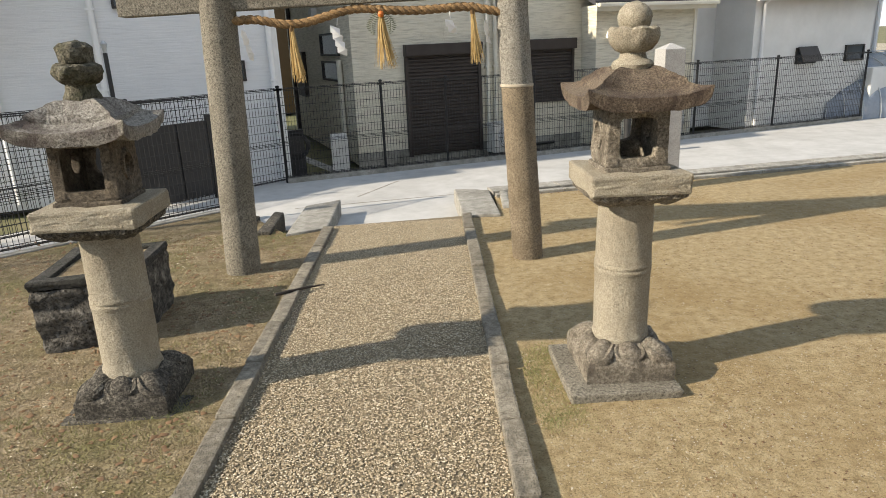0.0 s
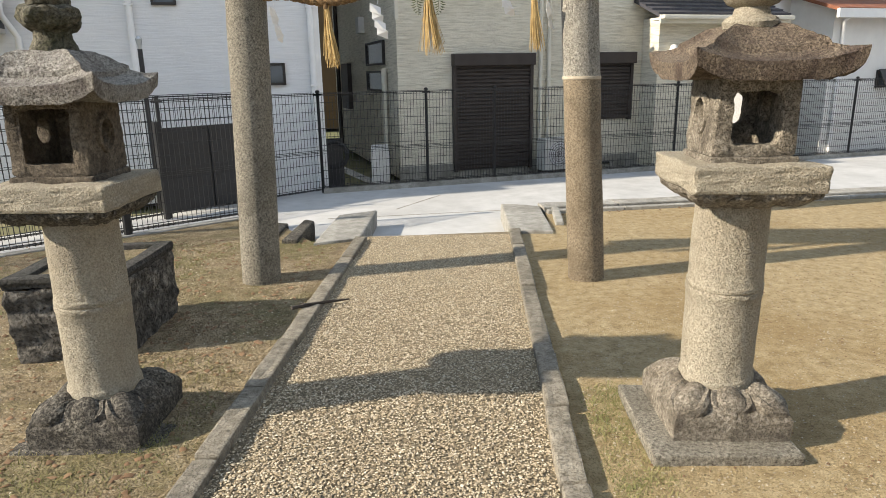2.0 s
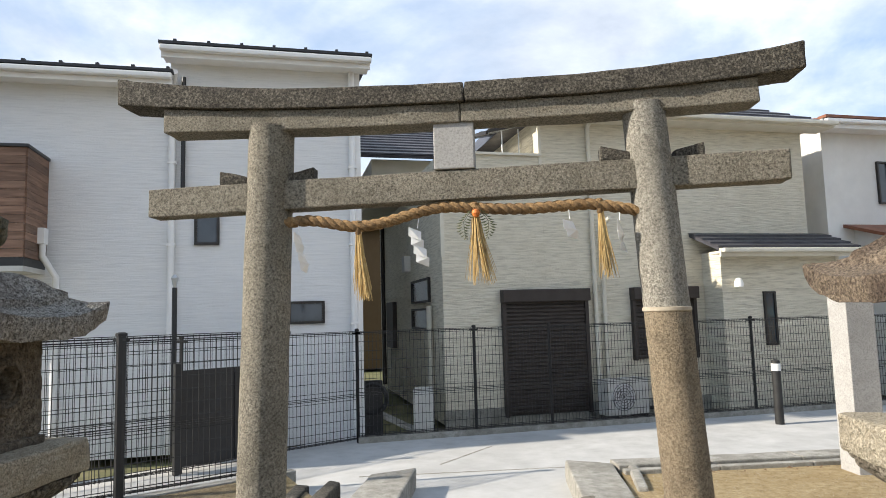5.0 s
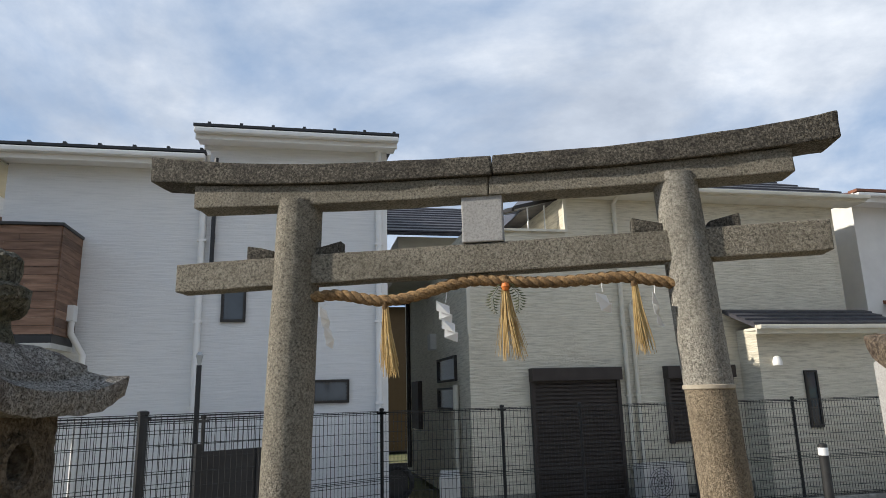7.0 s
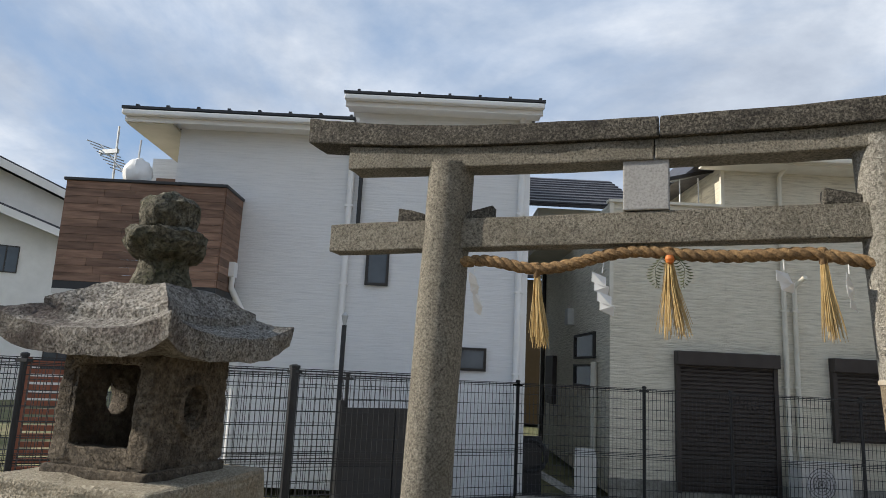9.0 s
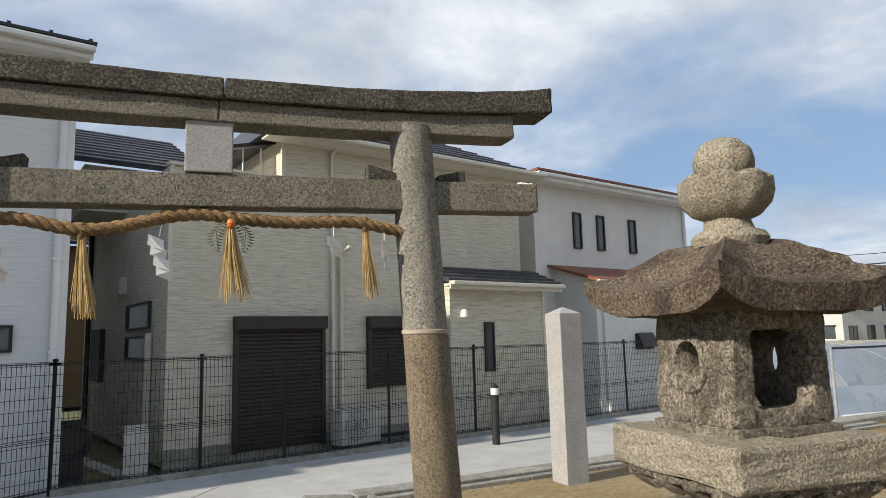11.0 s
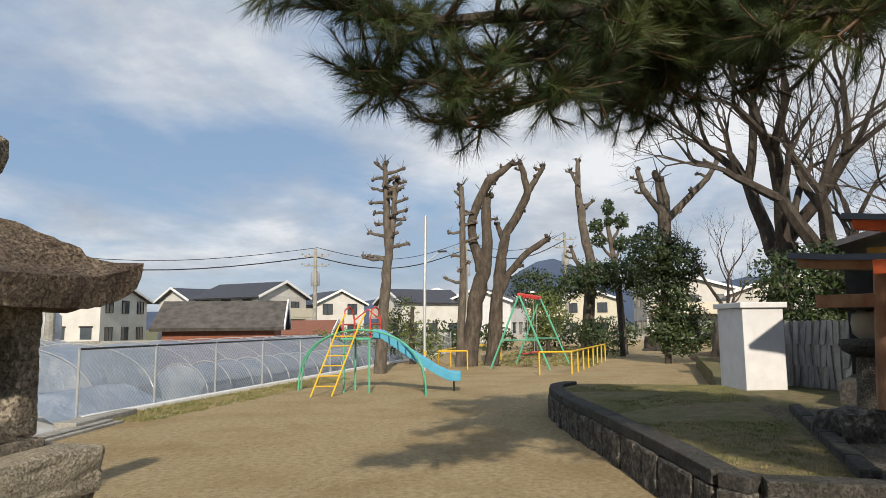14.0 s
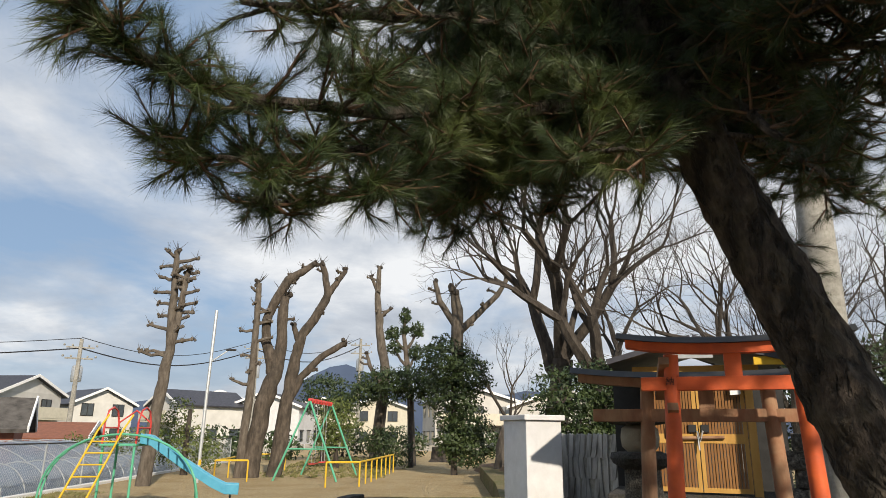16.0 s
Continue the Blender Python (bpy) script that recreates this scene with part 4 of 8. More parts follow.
post = thing("stone_post", pose(3.38, 7.6, 0, 0, 0, 8), "square pale granite post with a low pyramid top", "post")
part("shaft", Geo().box(-0.13, 0.13, -0.13, 0.13, -0.15, 1.68), GREYPLAQUE, post, bevel=0.006, rough=(0.002, 0.1), cuts=2)
part("cap", Geo().loft([[(-0.128, -0.128, 1.68), (0.128, -0.128, 1.68), (0.128, 0.128, 1.68), (-0.128, 0.128, 1.68)], [(-0.01, -0.01, 1.745), (0.01, -0.01, 1.745), (0.01, 0.01, 1.745), (-0.01, 0.01, 1.745)]]), GREYPLAQUE, post)

# ---- fences ----
HOUSE_TURN = 19.0
A = radians(HOUSE_TURN)


def uc(u, c, z=0.0):
    """Places along (u) and behind (c) the house fronts, in the world."""
    return Vector((u * math.cos(A) - c * math.sin(A), u * math.sin(A) + c * math.cos(A), z))


def mesh_fence(name, pts, z0, z1, label, posts=True, thick=None):
    """A black welded-mesh fence along pts (world x, y), a post at each point."""
    th = thing(name, pose(pts[0][0], pts[0][1], z0), label, "fence", kind="structure")
    o = Vector((pts[0][0], pts[0][1], z0))
    H = z1 - z0
    for i, p in enumerate(pts):
        q = Vector((p[0], p[1], z0)) - o
        w = thick[i] if thick else 0.045
        if w:
            part("post", Geo().lathe([(w / 2, -0.15), (w / 2, H + 0.01), (w / 2 + 0.008, H + 0.012), (w / 2 + 0.008, H + 0.035), (w / 4, H + 0.045)], 8, q), BLACKMETAL, th)
            part("clamp", Geo().box(q.x - 0.06, q.x + 0.06, q.y - 0.03, q.y + 0.03, H - 0.03, H - 0.005), BLACKMETAL, th)
    for a, b in zip(pts, pts[1:]):
        a, b = Vector((a[0], a[1], z0)) - o, Vector((b[0], b[1], z0)) - o
        d = (b - a).normalized()
        ln = (b - a).length
        nrm = Vector((-d.y, d.x, 0)) * 0.022
        vs, fs = [], []
        k = int(ln / 0.05)
        for i in range(k + 1):
            p = a + d * (ln * i / k) - nrm
            r = 0.0037
            base = len(vs)
            for z in (0.03, H):
                vs += [p + Vector((0, 0, z)) + r * (d * c + nrm.normalized() * s) for c, s in ((1, 0), (-0.5, 0.87), (-0.5, -0.87))]
            fs += [(base + j, base + (j + 1) % 3, base + 3 + (j + 1) % 3, base + 3 + j) for j in range(3)]
        rows = [0.05 + (H - 0.06) * j / 11 for j in range(12)]
        for z in rows:
            base = len(vs)
            r = 0.0042
            for p in (a, b):
                vs += [p - nrm * 1.15 + Vector((0, 0, z)) + r * (Vector((0, 0, 1)) * c + nrm.normalized() * s) for c, s in ((1, 0), (-0.5, 0.87), (-0.5, -0.87))]
            fs += [(base + j, base + (j + 1) % 3, base + 3 + (j + 1) % 3, base + 3 + j) for j in range(3)]
        ob = fast_mesh("wire_mesh", np.array([tuple(v) for v in vs]), np.array(fs), BLACKMETAL, th)
        for z in (0.06, 0.42 * H, H - 0.015):
            g = Geo()
            for dz, s in ((0, -1), (0.02, 0.4), (-0.02, 0.4)):
                g.bar(a - nrm * (1.5 + 0.5 * s) + Vector((0, 0, z + dz)), b - nrm * (1.5 + 0.5 * s) + Vector((0, 0, z + dz)), 0.007)
            part("folded_rib", g, BLACKMETAL, th)
    return th


FC = 10.08
far = [uc(u, FC) for u in (1.6, 3.24, 4.37, 6.06, 7.76, 9.68, 11.75, 14.35)]
mesh_fence("mesh_fence", [(p.x, p.y) for p in far], -0.12, 1.3, "black welded-mesh fence before the houses across the lane")
mesh_fence("mesh_fence", [(far[0].x, far[0].y), (-2.55, 9.3), (-3.4, 8.4), (-4.8, 6.95), (-6.5, 5.3)], -0.16, 1.3, "black welded-mesh fence before the white house")
mesh_fence("mesh_fence", [(-1.98, 7.7), (-3.1, 6.72), (-4.7, 5.36), (-6.2, 4.05), (-9.0, 1.6), (-12.0, -1.05)], 0.0, 1.38, "black welded-mesh fence on the edge of the shrine yard", thick=[0.05, 0.085, 0.05, 0.05, 0.05, 0.05])
g = Geo()
for a, b in zip(far, far[1:]):
    g.bar(Vector((a.x, a.y, -0.16)), Vector((b.x, b.y, -0.16)), 0.14, 0.14)
structure("trim_fence_footing", g, OLDCONC, "low concrete footing under the mesh fence", "footing", bevel=0.01)
g = Geo().bar((-1.9, 7.74, -0.09), (-12, -1.1, -0.09), 0.12, 0.22)
structure("trim_yard_edge", g, OLDCONC, "low concrete edging under the yard fence", "footing", bevel=0.01)


# ---- houses across the lane ----
def house(name, u0, c0, label):
    p = uc(u0, c0, -0.2)
    return thing(name, pose(p.x, p.y, p.z, 0, 0, HOUSE_TURN), label, "house")


def window(th, u0, u1, c, z0, z1, name="window", rail=False, tint=None, depth=0.05):
    """A framed pane on a wall that faces -y, in the house's own axes."""
    w = part(name, Geo().box(u0, u1, c - depth * 0.4, c + 0.05, z0, z1), tint or PANE, th)
    g = Geo()
    f = 0.035
    g.box(u0 - f, u1 + f, c - depth, c + 0.02, z1, z1 + f).box(u0 - f, u1 + f, c - depth, c + 0.02, z0 - f, z0)
    g.box(u0 - f, u0, c - depth, c + 0.02, z0, z1).box(u1, u1 + f, c - depth, c + 0.02, z0, z1)
    if rail:
        m = (u0 + u1) / 2
        g.box(m - 0.02, m + 0.02, c - depth, c + 0.02, z0, z1)
    part("window_frame", g, DARKFRAME, w)
    return w


def side_window(th, u, c0, c1, z0, z1):
    w = part("window", Geo().box(u - 0.02, u + 0.05, c0, c1, z0, z1), PANE, th)
    f = 0.035
    g = Geo().box(u - 0.05, u + 0.02, c0 - f, c1 + f, z1, z1 + f).box(u - 0.05, u + 0.02, c0 - f, c1 + f, z0 - f, z0)
    g.box(u - 0.05, u + 0.02, c0 - f, c0, z0, z1).box(u - 0.05, u + 0.02, c1, c1 + f, z0, z1)
    part("window_frame", g, DARKFRAME, w)


def shutter(th, u0, u1, c, z0, z1):
    s = part("roller_shutter", Geo().box(u0, u1, c - 0.05, c + 0.02, z0, z1), SHUTTER, th, "closed dark brown roller shutter")
    g = Geo()
    n = int((z1 - z0 - 0.2) / 0.06)
    for i in range(n):
        z = z0 + 0.02 + i * (z1 - z0 - 0.2) / n
        g.loft([[(u, c - 0.052, z), (u, c - 0.052, z + 0.053), (u, c - 0.068, z + 0.042), (u, c - 0.068, z + 0.01)] for u in (u0 + 0.05, u1 - 0.05)])
    part("slat_curtain", g, SHUTTER, s)
    part("shutter_box", Geo().box(u0 - 0.02, u1 + 0.02, c - 0.17, c, z1 - 0.2, z1), SHUTTER, s, bevel=0.012)
    part("guide_rail", Geo().box(u0 - 0.01, u0 + 0.05, c - 0.09, c, z0 - 0.02, z1 - 0.2), SHUTTER, s)
    part("guide_rail", Geo().box(u1 - 0.05, u1 + 0.01, c - 0.09, c, z0 - 0.02, z1 - 0.2), SHUTTER, s)


def downpipe(th, u, c, z0, z1, material=TRIMB, r=0.035):
    g = Geo().tube([(u, c, z0), (u, c, z1 - 0.15), (u + 0.02, c - 0.06, z1 - 0.08), (u + 0.05, c - 0.22, z1)], r, 10)
    for z in np.arange(z0 + 0.4, z1 - 0.3, 1.1):
        g.box(u - r - 0.012, u + r + 0.012, c - r, c + r + 0.04, z, z + 0.03)
    part("downpipe", g, material, th, smooth=True)


def gutter(th, a, b, material):
    part("gutter", Geo().bar(a, b, 0.1, 0.07), material, th, bevel=0.02)


def tiles(parent, corner_a, corner_b, top_a, top_b, rows, material, name="roof_course"):
    """Overlapping courses from eave (a-b) to ridge (top_a-top_b)."""
    ca, cb, ta, tb = (Vector(v) for v in (corner_a, corner_b, top_a, top_b))
    for i in range(rows):
        f, f2 = i / rows, (i + 1) / rows
        p0, p1 = ca.lerp(ta, f), cb.lerp(tb, f)
        q0, q1 = ca.lerp(ta, f2), cb.lerp(tb, f2)
        up = Vector((0, 0, 0.028))
        part(name, Geo().add([p0, p1, q1, q0, p0 + up, p1 + up, q1, q0], [(0, 1, 5, 4), (4, 5, 2, 3), (0, 4, 3), (1, 2, 5), (3, 2, 1, 0)]), material, parent)


# beige house with the roller shutters: own axes start at its front corner
bu, bc = 3.06, 11.1
bh = house("beige_house", bu, bc, "two-storey beige sided house with dark brown roller shutters")
part("wall", Geo().box(1.72, 6.85, 0.0, 6.6, 0.0, 4.95), SIDING_B, bh)
part("wall", Geo().box(0.0, 1.718, 0.0, 6.6, 0.0, 4.25), SIDING_B, bh, "lower wing under the terrace")
part("wall", Geo().box(4.62, 6.95, -0.5, -0.004, 0.0, 2.62), SIDING_B, bh, "entrance lean-to")
part("corner_trim", Geo().box(1.68, 1.73, -0.018, 0.03, 4.0, 4.95), TRIMB, bh)
part("corner_trim", Geo().box(-0.018, 0.04, -0.018, 0.04, 2.6, 4.25), TRIMB, bh)
part("corner_trim", Geo().box(6.9, 6.968, -0.518, -0.44, 0.0, 2.6), TRIMB, bh)
part("foundation", Geo().box(-0.02, 6.87, -0.03, 0.02, -0.05, 0.22), OLDCONC, bh)
part("parapet_cap", Geo().box(-0.04, 1.72, -0.05, 0.12, 4.25, 4.29), TRIMB, bh)
# hip roof
e0, e1 = 1.35, 7.2
roof = part("roof", Geo().add([(e0, -0.4, 4.93), (e1, -0.4, 4.93), (e1, 7.0, 4.93), (e0, 7.0, 4.93), (e0 + 1.6, 3.0, 6.75), (e0 + 2.6, 3.0, 6.75)], [(0, 1, 5, 4), (1, 2, 5), (2, 3, 4, 5), (3, 0, 4), (3, 2, 1, 0)]), ROOFTILE, bh)
tiles(roof, (e0, -0.42, 4.94), (e1, -0.42, 4.94), (e0 + 1.6, 3.0, 6.77), (e0 + 2.6, 3.0, 6.77), 14, ROOFTILE)
part("fascia", Geo().box(e0 - 0.01, e1 + 0.01, -0.45, -0.41, 4.86, 4.945), TRIMB, bh)
part("soffit", Geo().box(e0, e1, -0.42, 0.0, 4.84, 4.87), TRIMB, bh)
gutter(bh, (e0, -0.5, 4.9), (e1, -0.5, 4.9), TRIMB)
downpipe(bh, 2.56, -0.05, 0.1, 4.9)
downpipe(bh, 2.72, -0.05, 0.1, 3.2)
shutter(bh, 0.95, 2.4, 0.0, 0.1, 2.06)
shutter(bh, 3.22, 4.4, 0.0, 0.88, 2.06)
window(bh, 5.42, 5.58, -0.5, 1.08, 1.9, depth=0.04)
part("wall_lamp", Geo().lathe([(0.07, 0), (0.075, 0.06), (0.05, 0.13), (0.01, 0.15)], 12, (4.88, -0.58, 2.02)), LAMPGLASS, bh, smooth=True)
lr = part("porch_roof", Geo().plate([(4.4, -0.78, 2.6), (7.15, -0.78, 2.6), (7.15, 0.02, 2.92), (4.4, 0.02, 2.92)], 0.05), ROOFTILE, bh)
tiles(lr, (4.38, -0.8, 2.655), (7.17, -0.8, 2.655), (4.38, 0.0, 2.98), (7.17, 0.0, 2.98), 4, ROOFTILE)
part("porch_fascia", Geo().box(4.4, 7.15, -0.83, -0.79, 2.5, 2.64), TRIMB, bh)
gutter(bh, (4.4, -0.88, 2.6), (7.15, -0.88, 2.6), TRIMB)
part("porch_soffit", Geo().box(4.42, 7.13, -0.79, -0.5, 2.56, 2.6), TRIMB, bh)
# side windows of the lower wing
side_window(bh, 0.0, 0.9, 2.35, 1.95, 2.3)
side_window(bh, 0.0, 0.9, 2.35, 1.48, 1.78)
part("side_shutter", Geo().box(-0.09, 0.0, 4.3, 5.2, 1.0, 2.0), SHUTTER, bh)
part("downpipe", Geo().tube([(-0.06, 0.75, 0.1), (-0.06, 0.75, 1.85)], 0.05, 10), TRIMB, bh, smooth=True)
part("meter_box", Geo().box(-0.12, 0.0, 2.6, 2.9, 2.55, 2.85), AC_WHITE, bh)
part("downpipe", Geo().tube([(-0.06, 5.8, 0.1), (-0.06, 5.8, 4.2)], 0.05, 10), SHUTTER, bh, smooth=True)
# rear gable and terrace canopy
part("rear_gable", Geo().box(-0.7, 0.9, 2.8, 6.5, 4.0, 4.8), SIDING_BP, bh)
rg = part("rear_roof", Geo().plate([(-0.98, 2.45, 4.75), (1.3, 2.45, 4.75), (1.3, 5.2, 6.05), (-0.98, 5.2, 6.05)], 0.06), ROOFTILE, bh)
tiles(rg, (-0.95, 2.43, 4.82), (1.3, 2.43, 4.82), (-0.95, 5.2, 6.12), (1.3, 5.2, 6.12), 10, ROOFTILE)
part("barge_board", Geo().plate([(-1.02, 2.4, 4.6), (-1.02, 5.25, 5.95), (-1.02, 5.25, 6.13), (-1.02, 2.4, 4.78)], 0.05), TRIMW, bh)
can = part("terrace_canopy", Geo().plate([(0.95, 0.35, 4.72), (2.0, 0.35, 4.98), (2.0, 1.9, 5.2), (0.95, 1.9, 5.0)], 0.012), FILM, bh, "clear polycarbonate canopy on dark metal bars")
for i in range(4):
    f = i / 3
    part("canopy_bar", Geo().bar(Vector((0.95, 0.35 + 1.55 * f, 4.75 + 0.28 * f)), Vector((2.0, 0.35 + 1.55 * f, 5.01 + 0.22 * f)), 0.045, 0.06), DARKFRAME, can)
part("canopy_bar", Geo().bar((0.92, 0.33, 4.72), (0.92, 1.95, 5.02), 0.045, 0.06), DARKFRAME, can)
for u in (1.2, 1.5):
    part("canopy_rod", Geo().tube([(u, 0.4, 4.25), (u, 0.4, 4.82)], 0.012, 6), GALV, can)

# white house with the wooden balcony
wu, wc = -4.4, 10.4
wh = house("white_house", wu, wc, "tall white sided house with a brown wood-clad balcony")
# unseen rear depth is added to keep sun off the beige side wall
part("wall", Geo().box(3.56, 6.1, 0.0, 9.5, 0.0, 5.22), SIDING_W, wh, "taller block")
part("wall", Geo().box(1.12, 3.558, 0.004, 6.0, 0.0, 4.84), SIDING_W, wh, "lower block")
part("wall", Geo().box(0.05, 1.12, 1.6, 6.0, 0.0, 4.84), SIDING_W, wh, "recessed balcony block")
part("corner_trim", Geo().box(6.04, 6.125, -0.02, 0.05, 0.0, 5.4), TRIMW, wh)
for (u0, u1, z, nm) in ((3.5, 6.23, 5.22, "roof"), (0.48, 3.62, 4.84, "roof")):
    r = part(nm, Geo().plate([(u0, -0.3, z + 0.06), (u1, -0.3, z + 0.06), (u1, 6.2, z + 0.75), (u0, 6.2, z + 0.75)], 0.07), ROOFTILE, wh)
    part("fascia", Geo().box(u0 - 0.01, u1 + 0.01, -0.34, -0.29, z - 0.05, z + 0.1), TRIMW, wh)
    part("soffit", Geo().box(u0, u1, -0.3, 0.0, z - 0.01, z + 0.03), TRIMW, wh)
    gutter(wh, (u0 - 0.02, -0.4, z + 0.05), (u1 + 0.02, -0.4, z + 0.05), TRIMW)
    part("roof_edge", Geo().box(u0 - 0.03, u1 + 0.03, -0.44, -0.3, z + 0.1, z + 0.135), BLACKMETAL, r)
    for u in np.arange(u0 + 0.15, u1, 0.42):
        part("snow_stop", Geo().box(u, u + 0.04, -0.42, -0.36, z + 0.135, z + 0.17), BLACKMETAL, r)
downpipe(wh, 3.6, -0.05, 0.1, 5.0, TRIMW, 0.045)
downpipe(wh, 6.0, -0.05, 0.1, 5.4, TRIMW, 0.045)
part("downpipe", Geo().tube([(3.74, -0.06, 3.2), (3.74, -0.06, 5.0)], 0.03, 8), BLACKMETAL, wh, "black upper pipe", smooth=True)
window(wh, 3.92, 4.17, 0.0, 2.75, 3.22, depth=0.04)
window(wh, 5.14, 5.56, 0.0, 1.66, 1.9, depth=0.04)
bal = part("balcony", Geo().box(0.05, 2.1, -0.75, -0.005, 2.4, 2.5), BLACKMETAL, wh, "brown wood-clad balcony with a black cap")
for i in range(13):
    z = 2.5 + i * 0.1
    k = 3 + i % 3
    cuts = sorted({0.05, 2.1, *[0.05 + 2.05 * (j + random.uniform(-0.25, 0.25)) / k for j in range(1, k)]})
    for a, b in zip(cuts, cuts[1:]):
        part("cladding_board", Geo().box(a + 0.002, b - 0.002, -0.76, -0.74, z + 0.002, z + 0.098), WOODPANEL, bal)
    part("cladding_board", Geo().box(2.092, 2.112, -0.738, -0.006, z + 0.002, z + 0.098), WOODPANEL, bal)
    part("cladding_board", Geo().box(0.038, 0.058, -0.738, 0.9, z + 0.002, z + 0.098), WOODPANEL, bal)
part("balcony_cap", Geo().box(0.02, 2.13, -0.79, -0.005, 3.8, 3.84), BLACKMETAL, bal, bevel=0.008)
part("balcony_soffit", Geo().box(0.05, 2.1, -0.75, 0.0, 2.34, 2.4), AC_WHITE, bal)
part("drain_box", Geo().box(2.05, 2.19, -0.35, -0.2, 2.7, 2.9), TRIMW, wh, bevel=0.01)
part("drain_pipe", Geo().tube([(2.15, -0.28, 2.7), (2.15, -0.28, 2.55), (2.25, -0.08, 2.3), (2.25, -0.06, 0.1)], 0.04, 10), TRIMW, wh, smooth=True)
part("eave_underside", Geo().box(0.48, 1.12, -0.3, 1.6, 4.77, 4.8), SIDING_BP, wh)
part("upper_cladding", Geo().box(0.15, 1.05, 1.57, 1.6, 4.0, 4.5), WOODPANEL, wh)
ant = thing("tv_antenna", Matrix.Translation(uc(-4.05, 10.2, 3.6)), "aerial with bare metal rods on a balcony mast", "antenna")
g = Geo().tube([(0, 0, 0), (-0.02, 0, 0.95)], 0.016, 6)
part("mast", g, GALV, ant)
part("boom", Geo().tube([(-0.42, 0.1, 0.74), (0.28, -0.1, 0.24)], 0.014, 6), GALV, ant)
for i in range(8):
    c = Vector((-0.42, 0.1, 0.74)).lerp(Vector((0.28, -0.1, 0.24)), i / 7)
    part("element", Geo().tube([c + Vector((-0.1, -0.15, 0.03)), c + Vector((0.1, 0.15, -0.03))], 0.008, 5), GALV, ant)
part("mast", Geo().tube([(0.38, 0, 0), (0.4, 0, 0.72)], 0.013, 6), GALV, ant)
part("mount_bracket", Geo().box(-0.3, 0.02, -0.02, 0.02, 0.56, 0.62), GALV, ant)
laundry = part("plastic_cover", Geo().lathe([(0.1, 0), (0.18, 0.08), (0.2, 0.2), (0.14, 0.34), (0.03, 0.4)], 12), PAPER, rough=(0.04, 0.1), smooth=True, cuts=1)
laundry.matrix_world = Matrix.Translation(uc(-3.6, 9.95, 3.62))
tagged(laundry, "crumpled white plastic cover on the wooden balcony", "cover")

# dark gate panel and lamp pole in front of the white house
gate = thing("dark_panel_gate", pose(-2.62, 9.16, -0.16, 0, 0, 47), "dark mesh-covered gate panel in the fence", "gate", kind="structure")
part("panel", Geo().box(-1.15, -0.02, -0.03, 0.0, 0.08, 1.12), BLACKMETAL, gate)
part("panel_frame", Geo().box(-1.19, -1.13, -0.05, 0.02, 0.0, 1.2), BLACKMETAL, gate)
part("panel_frame", Geo().box(-0.04, 0.02, -0.05, 0.02, 0.0, 1.2), BLACKMETAL, gate)
part("panel_frame", Geo().box(-0.5, -0.46, -0.05, 0.01, 0.08, 1.12), BLACKMETAL, gate)
p = uc(-0.66, 9.75, -0.16)
lp = thing("lamp_pole", Matrix.Translation(p), "thin black pole with a small lamp before the white wall", "lamp")
part("pole", Geo().tube([(0, 0, 0), (0, 0, 2.08)], 0.03, 8), BLACKMETAL, lp)
part("lamp_head", Geo().lathe([(0.02, 2.08), (0.03, 2.14), (0.045, 2.2), (0.02, 2.24)], 10), GALV, lp, smooth=True)

# ochre house in the gap
p = uc(1.6, 23.0, -0.2)
oh = thing("ochre_house", pose(p.x, p.y, p.z, 0, 0, HOUSE_TURN), "ochre plastered house seen in the gap between houses", "house")
part("wall", Geo().box(-1.2, 2.6, 0, 4, 0, 4.6), OCHRE, oh)
part("roof", Geo().plate([(-1.5, -0.4, 4.6), (2.9, -0.4, 4.6), (2.9, 4, 5.6), (-1.5, 4, 5.6)], 0.1), ROOFTILE, oh)
window(oh, 0.9, 1.5, 0.0, 1.5, 2.2)
window(oh, 1.0, 1.5, 0.0, 3.1, 3.7)

# white house with the brown roof further along
ru, rc = 10.6, 11.5
rh = house("white_house", ru, rc, "white rendered two-storey house with a brown sheet roof")
part("wall", Geo().box(0.15, 5.9, 0.0, 6.0, 0.0, 5.05), PLASTER_W, rh)
r = part("roof", Geo().plate([(-0.15, -0.35, 5.1), (6.1, -0.35, 5.1), (6.1, 3.2, 5.95), (-0.15, 3.2, 5.95)], 0.07), ROOFBROWN, rh)
part("roof", Geo().plate([(-0.15, 3.2, 5.95), (6.1, 3.2, 5.95), (6.1, 6.4, 5.1), (-0.15, 6.4, 5.1)], 0.07), ROOFBROWN, rh)
part("gable", Geo().add([(0.15, 0, 5.04), (0.15, 6, 5.04), (0.15, 3.2, 5.93)], [(0, 1, 2)]), PLASTER_W, rh)
part("gable", Geo().add([(5.9, 0, 5.04), (5.9, 6, 5.04), (5.9, 3.2, 5.93)], [(2, 1, 0)]), PLASTER_W, rh)
part("fascia", Geo().box(-0.16, 6.11, -0.4, -0.34, 4.98, 5.15), TRIMW, rh)
part("soffit", Geo().box(-0.15, 6.1, -0.36, 0.0, 5.0, 5.04), TRIMW, rh)
gutter(rh, (-0.15, -0.46, 5.1), (6.12, -0.46, 5.1), TRIMW)
downpipe(rh, 5.75, -0.05, 0.0, 5.1, TRIMW)
for u in (1.42, 2.24, 3.44):
    window(rh, u, u + 0.2, 0.0, 3.65, 4.42, depth=0.05)
part("wall", Geo().box(0.75, 4.2, -1.1, -0.004, 0.0, 2.78), PLASTER_W, rh, "single-storey bay")
